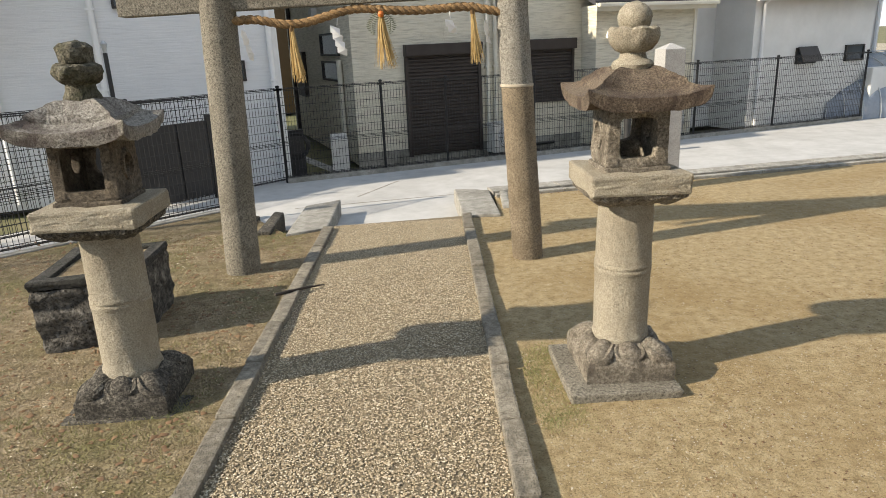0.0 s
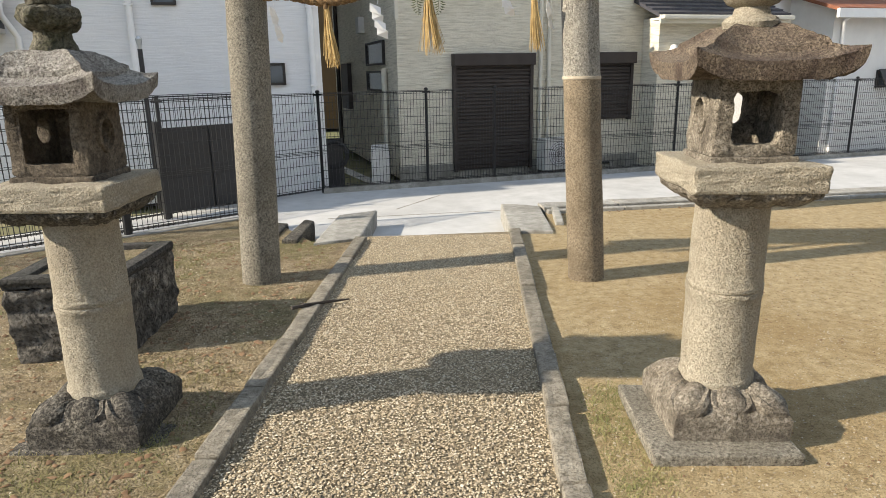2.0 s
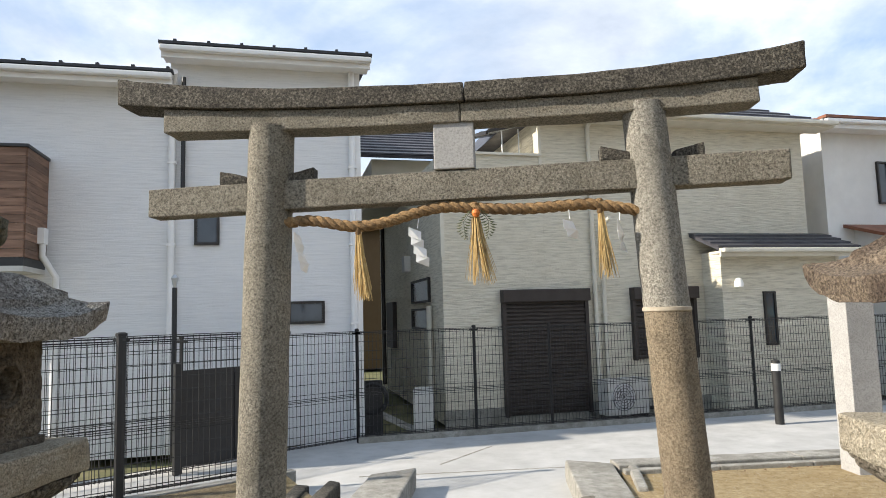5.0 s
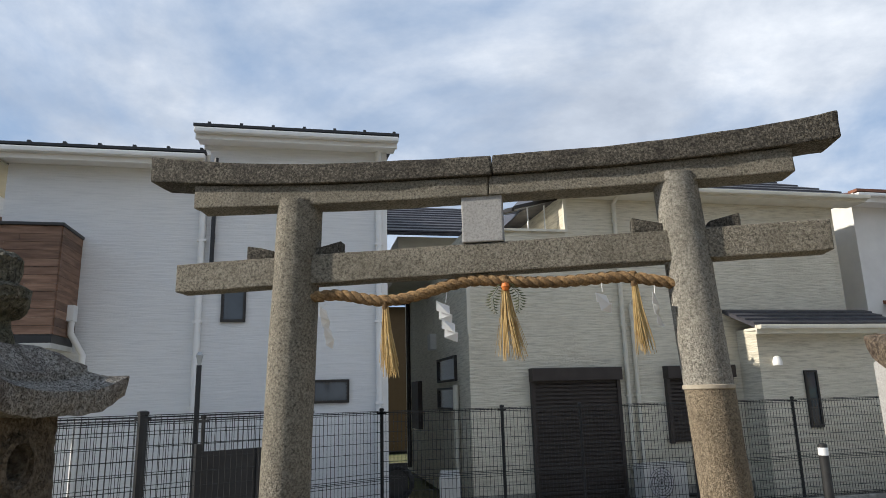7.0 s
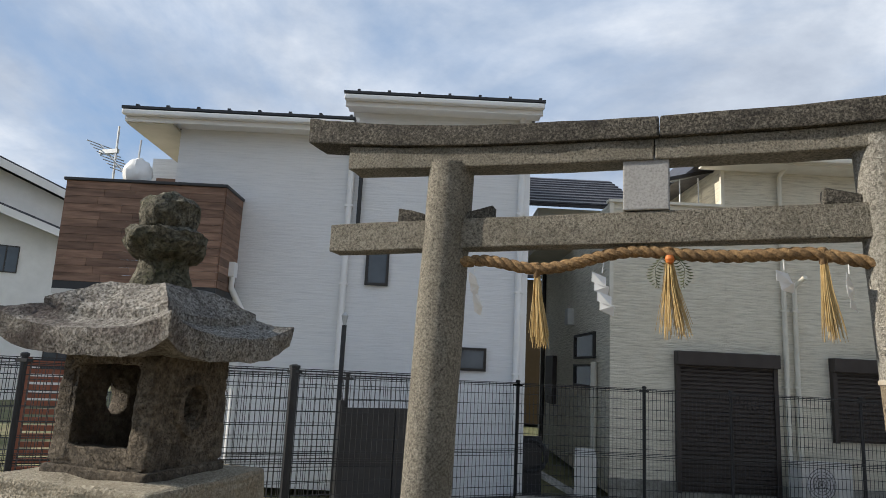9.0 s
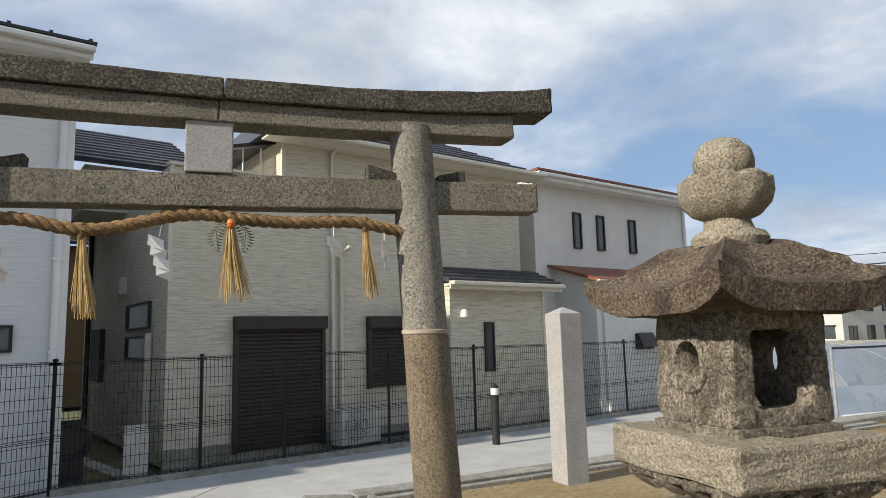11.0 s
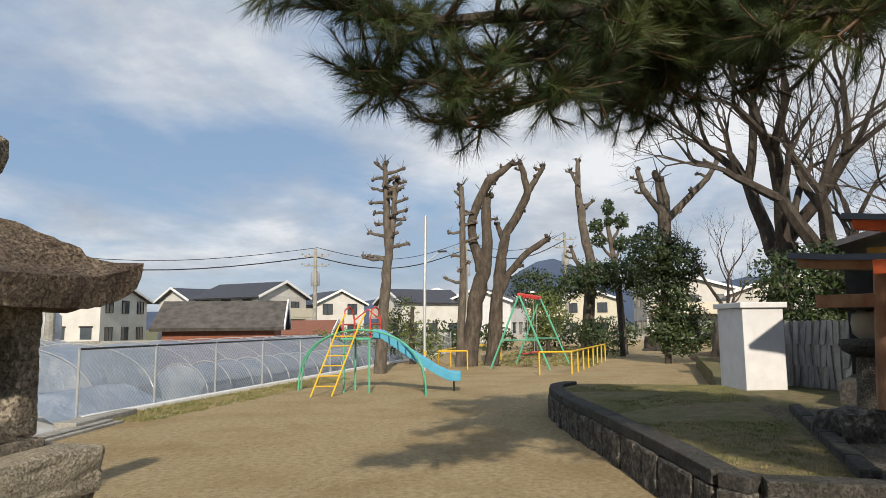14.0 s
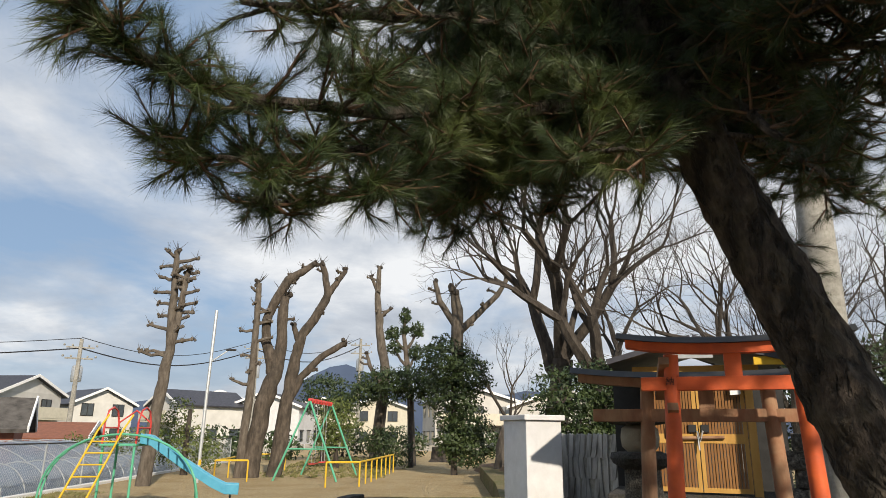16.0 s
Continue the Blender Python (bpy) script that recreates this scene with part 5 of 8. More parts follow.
part("roof_edge", Geo().box(-0.17, 6.13, -0.5, -0.3, 5.15, 5.2), ROOFBROWN, rh)
part("bay_roof", Geo().plate([(0.5, -1.4, 2.72), (4.45, -1.4, 2.72), (4.45, 0.02, 3.15), (0.5, 0.02, 3.15)], 0.06), ROOFBROWN, rh)
part("bay_fascia", Geo().box(0.48, 4.47, -1.45, -1.39, 2.6, 2.76), TRIMW, rh)
part("bay_gable", Geo().add([(0.75, -1.1, 2.77), (0.75, 0, 2.77), (0.75, 0, 3.12)], [(0, 1, 2)]), PLASTER_W, rh)
downpipe(rh, 0.95, -1.15, 0.0, 2.7, TRIMW)
window(rh, 2.0, 2.5, -1.1, 1.35, 1.62, depth=0.05)
window(rh, 3.45, 3.95, -1.1, 1.35, 1.62, depth=0.05)
part("awning_sash", Geo().plate([(1.98, -1.32, 1.36), (2.52, -1.32, 1.36), (2.52, -1.14, 1.66), (1.98, -1.14, 1.66)], 0.02), DARKFRAME, rh, "tilted open sash")
part("hose_cover", Geo().box(5.98, 6.1, 0.2, 0.5, 3.6, 4.0), BLACKMETAL, rh)
p = uc(16.6, 11.9, -0.25)
rb = thing("boundary_wall", pose(p.x, p.y, p.z, 0, 0, HOUSE_TURN), "white rendered boundary wall at the end of the lane", "wall", kind="structure")
part("wall", Geo().box(-2.0, 1.5, -1.8, -1.6, 0, 1.2), PLASTER_W, rb, bevel=0.02)

# air conditioners, hose reel, bollard
def ac_unit(u, c, turn, label):
    p = uc(u, c, -0.2)
    th = thing("air_conditioner", pose(p.x, p.y, p.z, 0, 0, HOUSE_TURN + turn), label, "air conditioner", group="outdoor units")
    part("casing", Geo().box(-0.38, 0.38, -0.14, 0.14, 0.07, 0.62), AC_WHITE, th, bevel=0.015)
    for s in (-0.28, 0.28):
        part("foot", Geo().box(s - 0.05, s + 0.05, -0.17, 0.17, 0.0, 0.07), RUBBER, th)
    ring = Geo()
    for rr in (0.21, 0.17, 0.13, 0.09, 0.05):
        ring.tube([(-0.1 + rr * math.cos(q), -0.155, 0.35 + rr * math.sin(q)) for q in [6.2832 * j / 24 for j in range(25)]], 0.004, 4)
    for j in range(12):
        q = 6.2832 * j / 12
        ring.tube([(-0.1, -0.15, 0.35), (-0.1 + 0.21 * math.cos(q), -0.15, 0.35 + 0.21 * math.sin(q))], 0.003, 4)
    part("fan_grille", ring, DARKFRAME, th)
    part("fan_recess", Geo().lathe([(0.215, 0), (0.215, 0.012)], 28), GREYPAINT, th).matrix_local = Matrix.Translation((-0.1, -0.138, 0.35)) @ Matrix.Rotation(math.pi / 2, 4, "X")
    g = Geo()
    for i in range(12):
        g.box(0.382, 0.392, -0.12, 0.12, 0.12 + i * 0.038, 0.14 + i * 0.038)
    part("side_grille", g, DARKFRAME, th)
    part("hose", Geo().tube([(0.39, 0.05, 0.25), (0.5, 0.05, 0.12), (0.75, 0.1, 0.1), (1.2, 0.12, 0.09)], 0.03, 8), BLACKMETAL, th, smooth=True)


ac_unit(2.62, 10.7, 78, "cream outdoor air conditioner unit beside the beige house")
ac_unit(5.85, 10.72, 8, "cream outdoor air conditioner unit with a round fan grille")
ac_unit(10.0, 10.9, 40, "grey outdoor air conditioner unit behind the fence")
p = uc(1.85, 10.5, -0.2)
reel = thing("hose_reel", pose(p.x, p.y, p.z, 0, 0, HOUSE_TURN), "dark round hose reel on a stand in the gap", "hose reel")
part("reel", Geo().tube([(0.2 * math.cos(q), -0.02, 0.55 + 0.2 * math.sin(q)) for q in [6.2832 * j / 20 for j in range(21)]], 0.035, 6), RUBBER, reel, smooth=True)
part("stand", Geo().bar((0, 0.05, 0), (0, 0.05, 0.8), 0.3, 0.06), BLACKMETAL, reel)
p = uc(2.2, 10.55, -0.2)
ramp_ob = part("ramp_board", Geo().plate([(-0.4, 0.1, 0.35), (0.3, -0.25, 0.02), (0.4, -0.1, 0.02), (-0.3, 0.25, 0.35)], 0.04), OLDCONC)
ramp_ob.matrix_world = pose(p.x, p.y, p.z, 0, 0, HOUSE_TURN)
tagged(ramp_ob, "pale sloping board leaning in the gap", "board")
bol = thing("bollard", pose(4.02, 11.1, -0.16), "black round bollard with a white reflective top", "bollard")
part("body", Geo().lathe([(0.06, 0), (0.06, 0.74)], 16), BLACKPAINT, bol, smooth=True)
part("reflective_band", Geo().lathe([(0.062, 0.74), (0.062, 0.84)], 16), TRIMW, bol, smooth=True)
part("cap", Geo().lathe([(0.06, 0.84), (0.055, 0.88), (0.02, 0.9)], 16), BLACKPAINT, bol, smooth=True)


# ---- houses and car beyond the yard fence ----
fh = thing("cream_house", pose(-19.1, 18.8, -0.3, 0, 0, 48), "cream rendered house with a stacked slate pillar", "house")


def gable_block(outline, y0, y1):
    return Geo().loft([[(x, y0, z) for x, z in outline], [(x, y1, z) for x, z in outline]])


part("wall", gable_block([(-12, 0), (-3.75, 0), (-3.75, 7.3), (-7.5, 8.55), (-12, 7.1)], 0.0, 7.0), PLASTER_W, fh)
part("wall", gable_block([(-3.75, 0), (1.5, 0), (1.5, 5.95), (-3.0, 7.7), (-3.75, 7.3)], 0.3, 7.0), PLASTER_W, fh)
part("slate_pillar", Geo().box(-4.2, -3.72, -0.12, 0.28, 0, 7.05), SLATE_CLAD, fh)
for xa, za, xb, zb, yy in ((-7.5, 8.75, -3.3, 7.35, -0.6), (-12.4, 7.2, -7.5, 8.75, -0.6), (-3.0, 7.9, 2.0, 5.95, -0.3), (-3.55, 7.5, -3.0, 7.9, -0.3)):
    r = part("roof", Geo().plate([(xa, yy, za), (xb, yy, zb), (xb, 7.2, zb), (xa, 7.2, za)], 0.1), ROOFTILE, fh)
    part("barge_board", Geo().bar((xa, yy - 0.04, za - 0.1), (xb, yy - 0.04, zb - 0.1), 0.06, 0.26), PLASTER_W, r)
r = part("porch_roof", Geo().plate([(-3.34, -0.5, 6.5), (0.3, -0.5, 5.3), (0.3, 0.3, 5.3), (-3.34, 0.3, 6.5)], 0.1), ROOFTILE, fh)
part("barge_board", Geo().bar((-3.34, -0.54, 6.4), (0.3, -0.54, 5.2), 0.06, 0.24), PLASTER_W, r)
window(fh, -2.44, -1.76, 0.3, 4.15, 4.98, rail=True)
window(fh, -4.65, -4.25, 0.0, 4.1, 5.2)
window(fh, -3.56, -3.19, 0.3, 1.92, 2.28)
window(fh, -0.6, 0.2, 0.3, 1.0, 2.6, rail=True)
part("string_course", Geo().box(-12, -4.2, -0.06, -0.004, 2.3, 2.5), PLASTER_W, fh)
# solid black block paints the shade inside the garage
part("garage_dark_block", Geo().box(-3.83, -2.47, -0.02, 0.32, 0, 1.8), BLACKMETAL, fh)

car = thing("parked_car", pose(-13.6, 9.7, -0.3, 0, 0, 215), "glossy black hatchback parked beside the lane", "car")
body_rings = []
for xx, zb, zs, w in ((-1.75, 0.45, 0.75, 0.7), (-1.65, 0.25, 0.85, 0.8), (-0.7, 0.22, 0.92, 0.84), (0.9, 0.22, 0.95, 0.84), (1.6, 0.25, 0.95, 0.8), (1.75, 0.4, 0.85, 0.7)):
    body_rings.append([(xx, -w, zb), (xx, w, zb), (xx, w * 1.02, (zb + zs) / 2), (xx, w * 0.94, zs), (xx, -w * 0.94, zs), (xx, -w * 1.02, (zb + zs) / 2)])
part("body", Geo().loft(body_rings), CARPAINT, car, bevel=0.03, smooth=True)
cab = [[(-0.95, -0.76, 0.9), (-0.95, 0.76, 0.9), (-0.3, 0.6, 1.48), (-0.3, -0.6, 1.48)], [(1.7, -0.76, 0.9), (1.7, 0.76, 0.9), (1.3, 0.6, 1.5), (1.3, -0.6, 1.5)]]
part("cabin_glass", Geo().loft(cab), PANE, car, bevel=0.03)
part("roof", Geo().box(-0.28, 1.3, -0.6, 0.6, 1.47, 1.53), CARPAINT, car, bevel=0.03)
for sx in (-1.1, 1.15):
    for sy in (-0.78, 0.78):
        wl = part("wheel", Geo().lathe([(0.3, -0.09), (0.31, -0.05), (0.31, 0.05), (0.3, 0.09)], 20), RUBBER, car, smooth=True)
        wl.matrix_local = Matrix.Translation((sx, sy, 0.31)) @ Matrix.Rotation(math.pi / 2, 4, "X")
        part("rim", Geo().lathe([(0.19, -0.095), (0.2, 0.0), (0.19, 0.095)], 16), GALV, wl, smooth=True)
for sy in (-0.55, 0.55):
    part("headlight", Geo().box(-1.72, -1.6, sy - 0.15, sy + 0.15, 0.6, 0.75), LAMPGLASS, car, bevel=0.03)
part("licence_plate", Geo().box(-1.775, -1.76, -0.16, 0.16, 0.42, 0.56), TRIMW, car)
lou = thing("louvre_screen", pose(-6.6, 7.4, -0.2, 0, 0, 40), "reddish brown louvred screen beside the lane", "screen")
for i in range(16):
    part("slat", Geo().box(-0.3, 0.3, -0.02, 0.02, 0.1 + i * 0.09, 0.16 + i * 0.09), TERRACOTTA, lou)
for s in (-0.32, 0.3):
    part("post", Geo().box(s, s + 0.04, -0.03, 0.03, 0, 1.55), TERRACOTTA, lou)


# ---- playground side ----
def tube_part(name, pts, r, material, parent, n=8, label=""):
    return part(name, Geo().tube(pts, r, n), material, parent, label, smooth=True)


# chain-link fence of the allotment
CL = [(9.3, 9.75), (11.2, 9.78), (13.2, 9.8), (15.2, 9.8), (17.3, 9.82), (19.4, 9.85), (21.6, 9.9), (24, 10.0), (27, 10.0), (31, 10.0), (36, 10.0)]
cl = thing("chain_link_fence", pose(0, 0, 0), "chain-link fence with green posts along the allotment", "fence", kind="structure")
for i, (px, py) in enumerate(CL):
    tube_part("post", [(px, py, -0.2), (px, py, 1.16)], 0.022, GALV, cl)
for (xa, ya), (xb, yb) in zip(CL, CL[1:]):
    ln = math.hypot(xb - xa, yb - ya)
    g = Geo()
    H = 1.1
    k = int(ln / 0.09)
    step = ln / k
    nh = int(H / step)
    vs, fs = [], []
    for i in range(-nh, k):
        for s in (0, 1):
            t0, t1 = max(i, 0), min(i + nh, k)
            if t1 <= t0:
                continue
            z0, z1 = (t0 - i) * step, (t1 - i) * step
            if s:
                z0, z1 = H - z0, H - z1
            pa = Vector((xa + (xb - xa) * t0 / k, ya, 0.04 + z0))
            pb = Vector((xa + (xb - xa) * t1 / k, yb, 0.04 + z1))
            w = Vector((0, 0, 0.0034))
            base = len(vs)
            vs += [pa - w, pb - w, pb + w, pa + w, pa + Vector((0, 0.004, 0)), pb + Vector((0, 0.004, 0))]
            fs += [(base, base + 1, base + 2, base + 3), (base + 3, base + 2, base + 5, base + 4), (base + 4, base + 5, base + 1, base)]
    fast_mesh("chain_mesh", np.array([tuple(v) for v in vs]), np.array(fs), GALV, cl)
    tube_part("top_rail", [(xa, ya, 1.14), (xb, yb, 1.14)], 0.018, BLACKMETAL, cl)
g = Geo().bar((9.4, 9.78, 0.03), (36, 9.98, 0.03), 0.14, 0.1)
structure("trim_fence_kerb", g, TRIMW, "pale concrete strip under the chain-link fence", "kerb", bevel=0.02)
slab([(8.6, 9.1), (10.3, 9.42), (10.25, 9.7), (8.6, 9.5)], -0.1, 0.1, OLDCONC, "broken concrete block at the end of the kerb")


def tunnel(x0, x1, yc, r, h, label, material=FILM):
    th = thing("polytunnel", pose((x0 + x1) / 2, yc, -0.3), label, "greenhouse", group="polytunnels")
    n, m = 26, 24
    rings = []
    for i in range(n + 1):
        xx = -(x1 - x0) / 2 + (x1 - x0) * i / n
        sag = 0.03 * math.cos(math.pi * i)
        rings.append([(xx, r * math.cos(math.pi * j / m), (h - 0.03 + sag) * math.sin(math.pi * j / m) ** 0.8) for j in range(m + 1)])
    part("film_cover", Geo().loft(rings), material, th, smooth=True, rough=(0.03, 0.5))
    for i in range(0, n + 1, 2):
        xx = -(x1 - x0) / 2 + (x1 - x0) * i / n
        tube_part("hoop", [(xx, (r + 0.02) * math.cos(math.pi * j / m), (h + 0.03) * math.sin(math.pi * j / m) ** 0.8) for j in range(m + 1)], 0.014, GALV, th, 5)


tunnel(11.5, 34.0, 13.6, 2.3, 1.4, "long polytunnel with cloudy plastic film over hoops")
tunnel(13.5, 26.0, 10.9, 0.75, 0.95, "low tunnel of sagging plastic film behind the fence")
tunnel(9.5, 15.0, 16.2, 2.0, 1.5, "polytunnel with cloudy plastic film over hoops")
ob = part("plastic_sheet", Geo().plate([(9.8, 10.3, -0.25), (12.8, 10.3, -0.25), (12.2, 11.3, 0.35), (9.7, 11.6, 0.3)], 0.02), FILM, cuts=4, rough=(0.08, 0.4), smooth=True)
tagged(ob, "crumpled bluish plastic sheet lying on the allotment", "plastic sheet")

# slide with climbing arch
sl = thing("playground_slide", pose(14.3, 6.9, 0), "playground slide with a green climbing arch and sky-blue chute", "slide")
for off in (0.0, 0.62):
    arc = []
    for i in range(21):
        f = math.pi * i / 20
        arc.append((-0.1 + off * 0.75 - 0.35 * math.cos(f) * -1, -1.62 * -math.cos(f) + off * 0.25, 1.38 * math.sin(f) ** 0.75))
    tube_part("arch_rail", arc, 0.02, P_GREEN, sl)
for i in range(2, 19):
    f = math.pi * i / 20
    p = Vector((-0.1 + 0.35 * math.cos(f), 1.62 * math.cos(f), 1.38 * math.sin(f) ** 0.75))
    if 8 < i < 12:
        continue
    tube_part("arch_rung", [p, p + Vector((0.465, 0.155, 0))], 0.014, P_GREEN, sl, 6)
for dx in (0.0, 0.42):
    tube_part("ladder_rail", [(-0.95 + dx * 0.3, 0.75 - dx, 0.0), (-0.2 + dx * 0.3, 0.45 - dx, 1.45), (0.1 + dx * 0.3, 0.4 - dx, 1.75)], 0.019, P_YELLOW, sl)
for i in range(6):
    f = (i + 1) / 7
    p = Vector((-0.95, 0.75, 0)).lerp(Vector((-0.2, 0.45, 1.45)), f)
    tube_part("ladder_rung", [p, p + Vector((0.126, -0.42, 0))], 0.014, P_YELLOW, sl, 6)
for yy in (0.42, -0.22):
    tube_part("guard_hoop", [(0.0, yy, 1.2), (0.0, yy, 1.6), (0.12, yy, 1.83), (0.34, yy, 1.9), (0.56, yy, 1.83), (0.68, yy, 1.6), (0.68, yy, 1.2)], 0.02, P_RED, sl)
    tube_part("guard_hoop", [(0.0, yy, 1.5), (0.68, yy, 1.5)], 0.016, P_RED, sl)
tube_part("guard_hoop", [(0.68, 0.42, 1.6), (0.7, 0.1, 1.85), (0.68, -0.22, 1.6)], 0.018, P_RED, sl)
part("deck", Geo().box(-0.05, 0.75, -0.25, 0.45, 1.16, 1.2), P_GREEN, sl, bevel=0.01)
for xx, yy in ((0.0, -0.2), (0.0, 0.4), (0.7, 0.4)):
    tube_part("leg", [(xx, yy, 0), (xx, yy, 1.2)], 0.024, P_GREEN, sl)
chute = [(0.35, -0.2, 1.24), (0.38, -0.4, 1.2), (0.5, -1.0, 0.78), (0.62, -1.6, 0.4), (0.67, -1.85, 0.28), (0.72, -2.1, 0.27)]
d = Vector((0.2, -0.98, 0)).normalized()
s = Vector((-d.y, d.x, 0)) * 0.24
rings = [[Vector(p) - s + Vector((0, 0, 0.16)), Vector(p) - s, Vector(p) + s, Vector(p) + s + Vector((0, 0, 0.16)), Vector(p) + s * 1.1 + Vector((0, 0, 0.16)), Vector(p) + s * 1.1 - Vector((0, 0, 0.03)), Vector(p) - s * 1.1 - Vector((0, 0, 0.03)), Vector(p) - s * 1.1 + Vector((0, 0, 0.16))] for p in chute]
part("chute", Geo().loft(rings), P_BLUE, sl, "sky-blue steel chute", bevel=0.008)
tube_part("chute_leg", [(0.68, -1.95, 0), (0.68, -1.95, 0.26)], 0.02, BLACKMETAL, sl)

# swing frame
sw = thing("swing_set", pose(23.9, 4.23, 0, 0, 0, -97.7), "green swing frame with a red top bar", "swing")
for yy in (-1.5, 1.5):
    for dx in (-1.0, 1.0):
        tube_part("leg", [(dx, yy * 1.06, 0), (0.0, yy, 2.45)], 0.032, P_GREEN, sw)
    tube_part("leg_brace", [(-0.62, yy * 1.04, 0.95), (0.62, yy * 1.04, 0.95)], 0.022, P_GREEN, sw)
tube_part("top_bar", [(0.0, -1.55, 2.46), (0.0, 1.55, 2.46)], 0.05, P_RED, sw)
for i in range(8):
    part("hanger", Geo().lathe([(0.06, -0.07), (0.08, 0.0), (0.06, 0.07)], 10, (0, -1.3 + 0.37 * i, 2.44)), P_RED, sw, smooth=True)
for yy in (-0.65, 0.65):
    for dy in (-0.2, 0.2):
        tube_part("chain", [(0, yy + dy, 2.42), (0, yy + dy, 0.5)], 0.008, GALV, sw, 5)
    part("seat", Geo().box(-0.1, 0.1, yy - 0.22, yy + 0.22, 0.46, 0.5), P_RED, sw, bevel=0.01)


def guard_rail(pts, n, h=0.62):
    th = thing("guard_rail", pose(pts[0][0], pts[0][1], 0), "low yellow tubular guard rail round the swings", "guard rail", group="yellow guard rails")
    o = Vector((pts[0][0], pts[0][1], 0))
    P = [Vector((x, y, 0)) - o for x, y in pts]
    tube_part("rail", [p + Vector((0, 0, h)) for p in P], 0.028, P_YELLOW, th)
    for a, b in zip(P, P[1:]):
        k = max(1, round((b - a).length / n))
        for i in range(k + 1):
            q = a.lerp(b, i / k)
            if i or a is P[0]:
                tube_part("upright", [q - Vector((0, 0, 0.05)), q + Vector((0, 0, h))], 0.024, P_YELLOW, th)


guard_rail([(21.6, 7.0), (21.9, 6.1)], 0.9)
guard_rail([(21.6, 7.0), (28.0, 7.3), (28.2, 6.0)], 2.0)
guard_rail([(19.9, 3.55), (20.3, 2.65), (27.5, 1.75)], 1.1, 0.66)

# park lamp pole
lpole = thing("park_lamp", pose(21.4, 7.42, 0), "tall thin galvanised lamp pole with a slanting arm", "street lamp")
tube_part("pole", [(0, 0, -0.2), (0.02, -0.02, 2.6), (0.03, -0.06, 5.1)], 0.05, GALV, lpole)
tube_part("arm", [(0.02, -0.03, 3.5), (0.1, -0.55, 3.9)], 0.02, GALV, lpole)
part("lamp_head", Geo().box(0.05, 0.15, -0.75, -0.45, 3.86, 3.92), BLACKMETAL, lpole, bevel=0.01)
tube_part("band", [(0.01, -0.01, 0.5), (0.01, -0.01, 0.65)], 0.055, P_YELLOW, lpole)


# ---- trees ----
def branch(g, a, b, r0, r1, rnd, n=7, k=4, wob=0.06):
    a, b = Vector(a), Vector(b)
    ln = (b - a).length
    pts = [a.lerp(b, i / k) + Vector((rnd.uniform(-1, 1), rnd.uniform(-1, 1), rnd.uniform(-1, 1))) * wob * ln * (0 < i < k) for i in range(k + 1)]
    g.tube(pts, [r0 + (r1 - r0) * i / k for i in range(k + 1)], n)
    return pts


def knob(g, p, r, rnd):
    for _ in range(4):
        q = Vector(p) + Vector((rnd.uniform(-1, 1), rnd.uniform(-1, 1), rnd.uniform(-0.6, 1))) * r * 0.8
        prof = [(r * 0.2, -r * 0.6), (r * 0.55, -r * 0.3), (r * 0.6, 0.1 * r), (r * 0.3, r * 0.55)]
        g.lathe(prof, 6, q)
    for _ in range(5):
        e = Vector(p) + Vector((rnd.uniform(-1, 1), rnd.uniform(-1, 1), rnd.uniform(0.2, 1.4))) * r * 2.4
        g.tube([p, e], [r * 0.12, r * 0.04], 4)


def pollard(x, y, stems, label, seed, material=BARK):
    """stems: lists of (dx, dy, z, radius) up each stem, then how many stubs it bears and their length."""
    rnd = random.Random(seed)
    th = thing("pollarded_tree", pose(x, y, -0.1), label, "tree", group="pollarded trees")
    for pts, stubs, sl_ in stems:
        P = [Vector(p[:3]) for p in pts]
        R = [p[3] * 0.86 for p in pts]
        dense, rad = [], []
        for i in range(len(P) - 1):
            for j in range(4):
                f = j / 4
                dense.append(P[i].lerp(P[i + 1], f) + Vector((rnd.uniform(-1, 1), rnd.uniform(-1, 1), 0)) * R[i] * 0.12)
                rad.append((R[i] + (R[i + 1] - R[i]) * f) * rnd.uniform(0.93, 1.08))
        dense.append(P[-1])
        rad.append(R[-1])
        part("trunk", Geo().tube(dense, rad, 12), material, th, smooth=True)
        g = Geo()
        knob(g, P[-1], max(0.1, R[-1] * 1.3), rnd)
        part("knob", g, BARK_DK, th)
        for i in range(stubs):
            f = 0.35 + 0.63 * (i + rnd.uniform(0, 0.7)) / stubs
            k = min(int(f * (len(P) - 1)), len(P) - 2)
            p = P[k].lerp(P[k + 1], f * (len(P) - 1) - k)
            a = rnd.uniform(0, 6.28)
            l2 = sl_ * rnd.uniform(0.6, 1.15) * (1.25 - 0.5 * f)
            e = p + Vector((math.cos(a) * l2 * 0.45, math.sin(a) * l2, l2 * rnd.uniform(0.0, 0.3)))
            g = Geo()
            branch(g, p, e, 0.06, 0.04, rnd, 6, 3, 0.08)
            knob(g, e, 0.075, rnd)
            part("stub_branch", g, material, th)


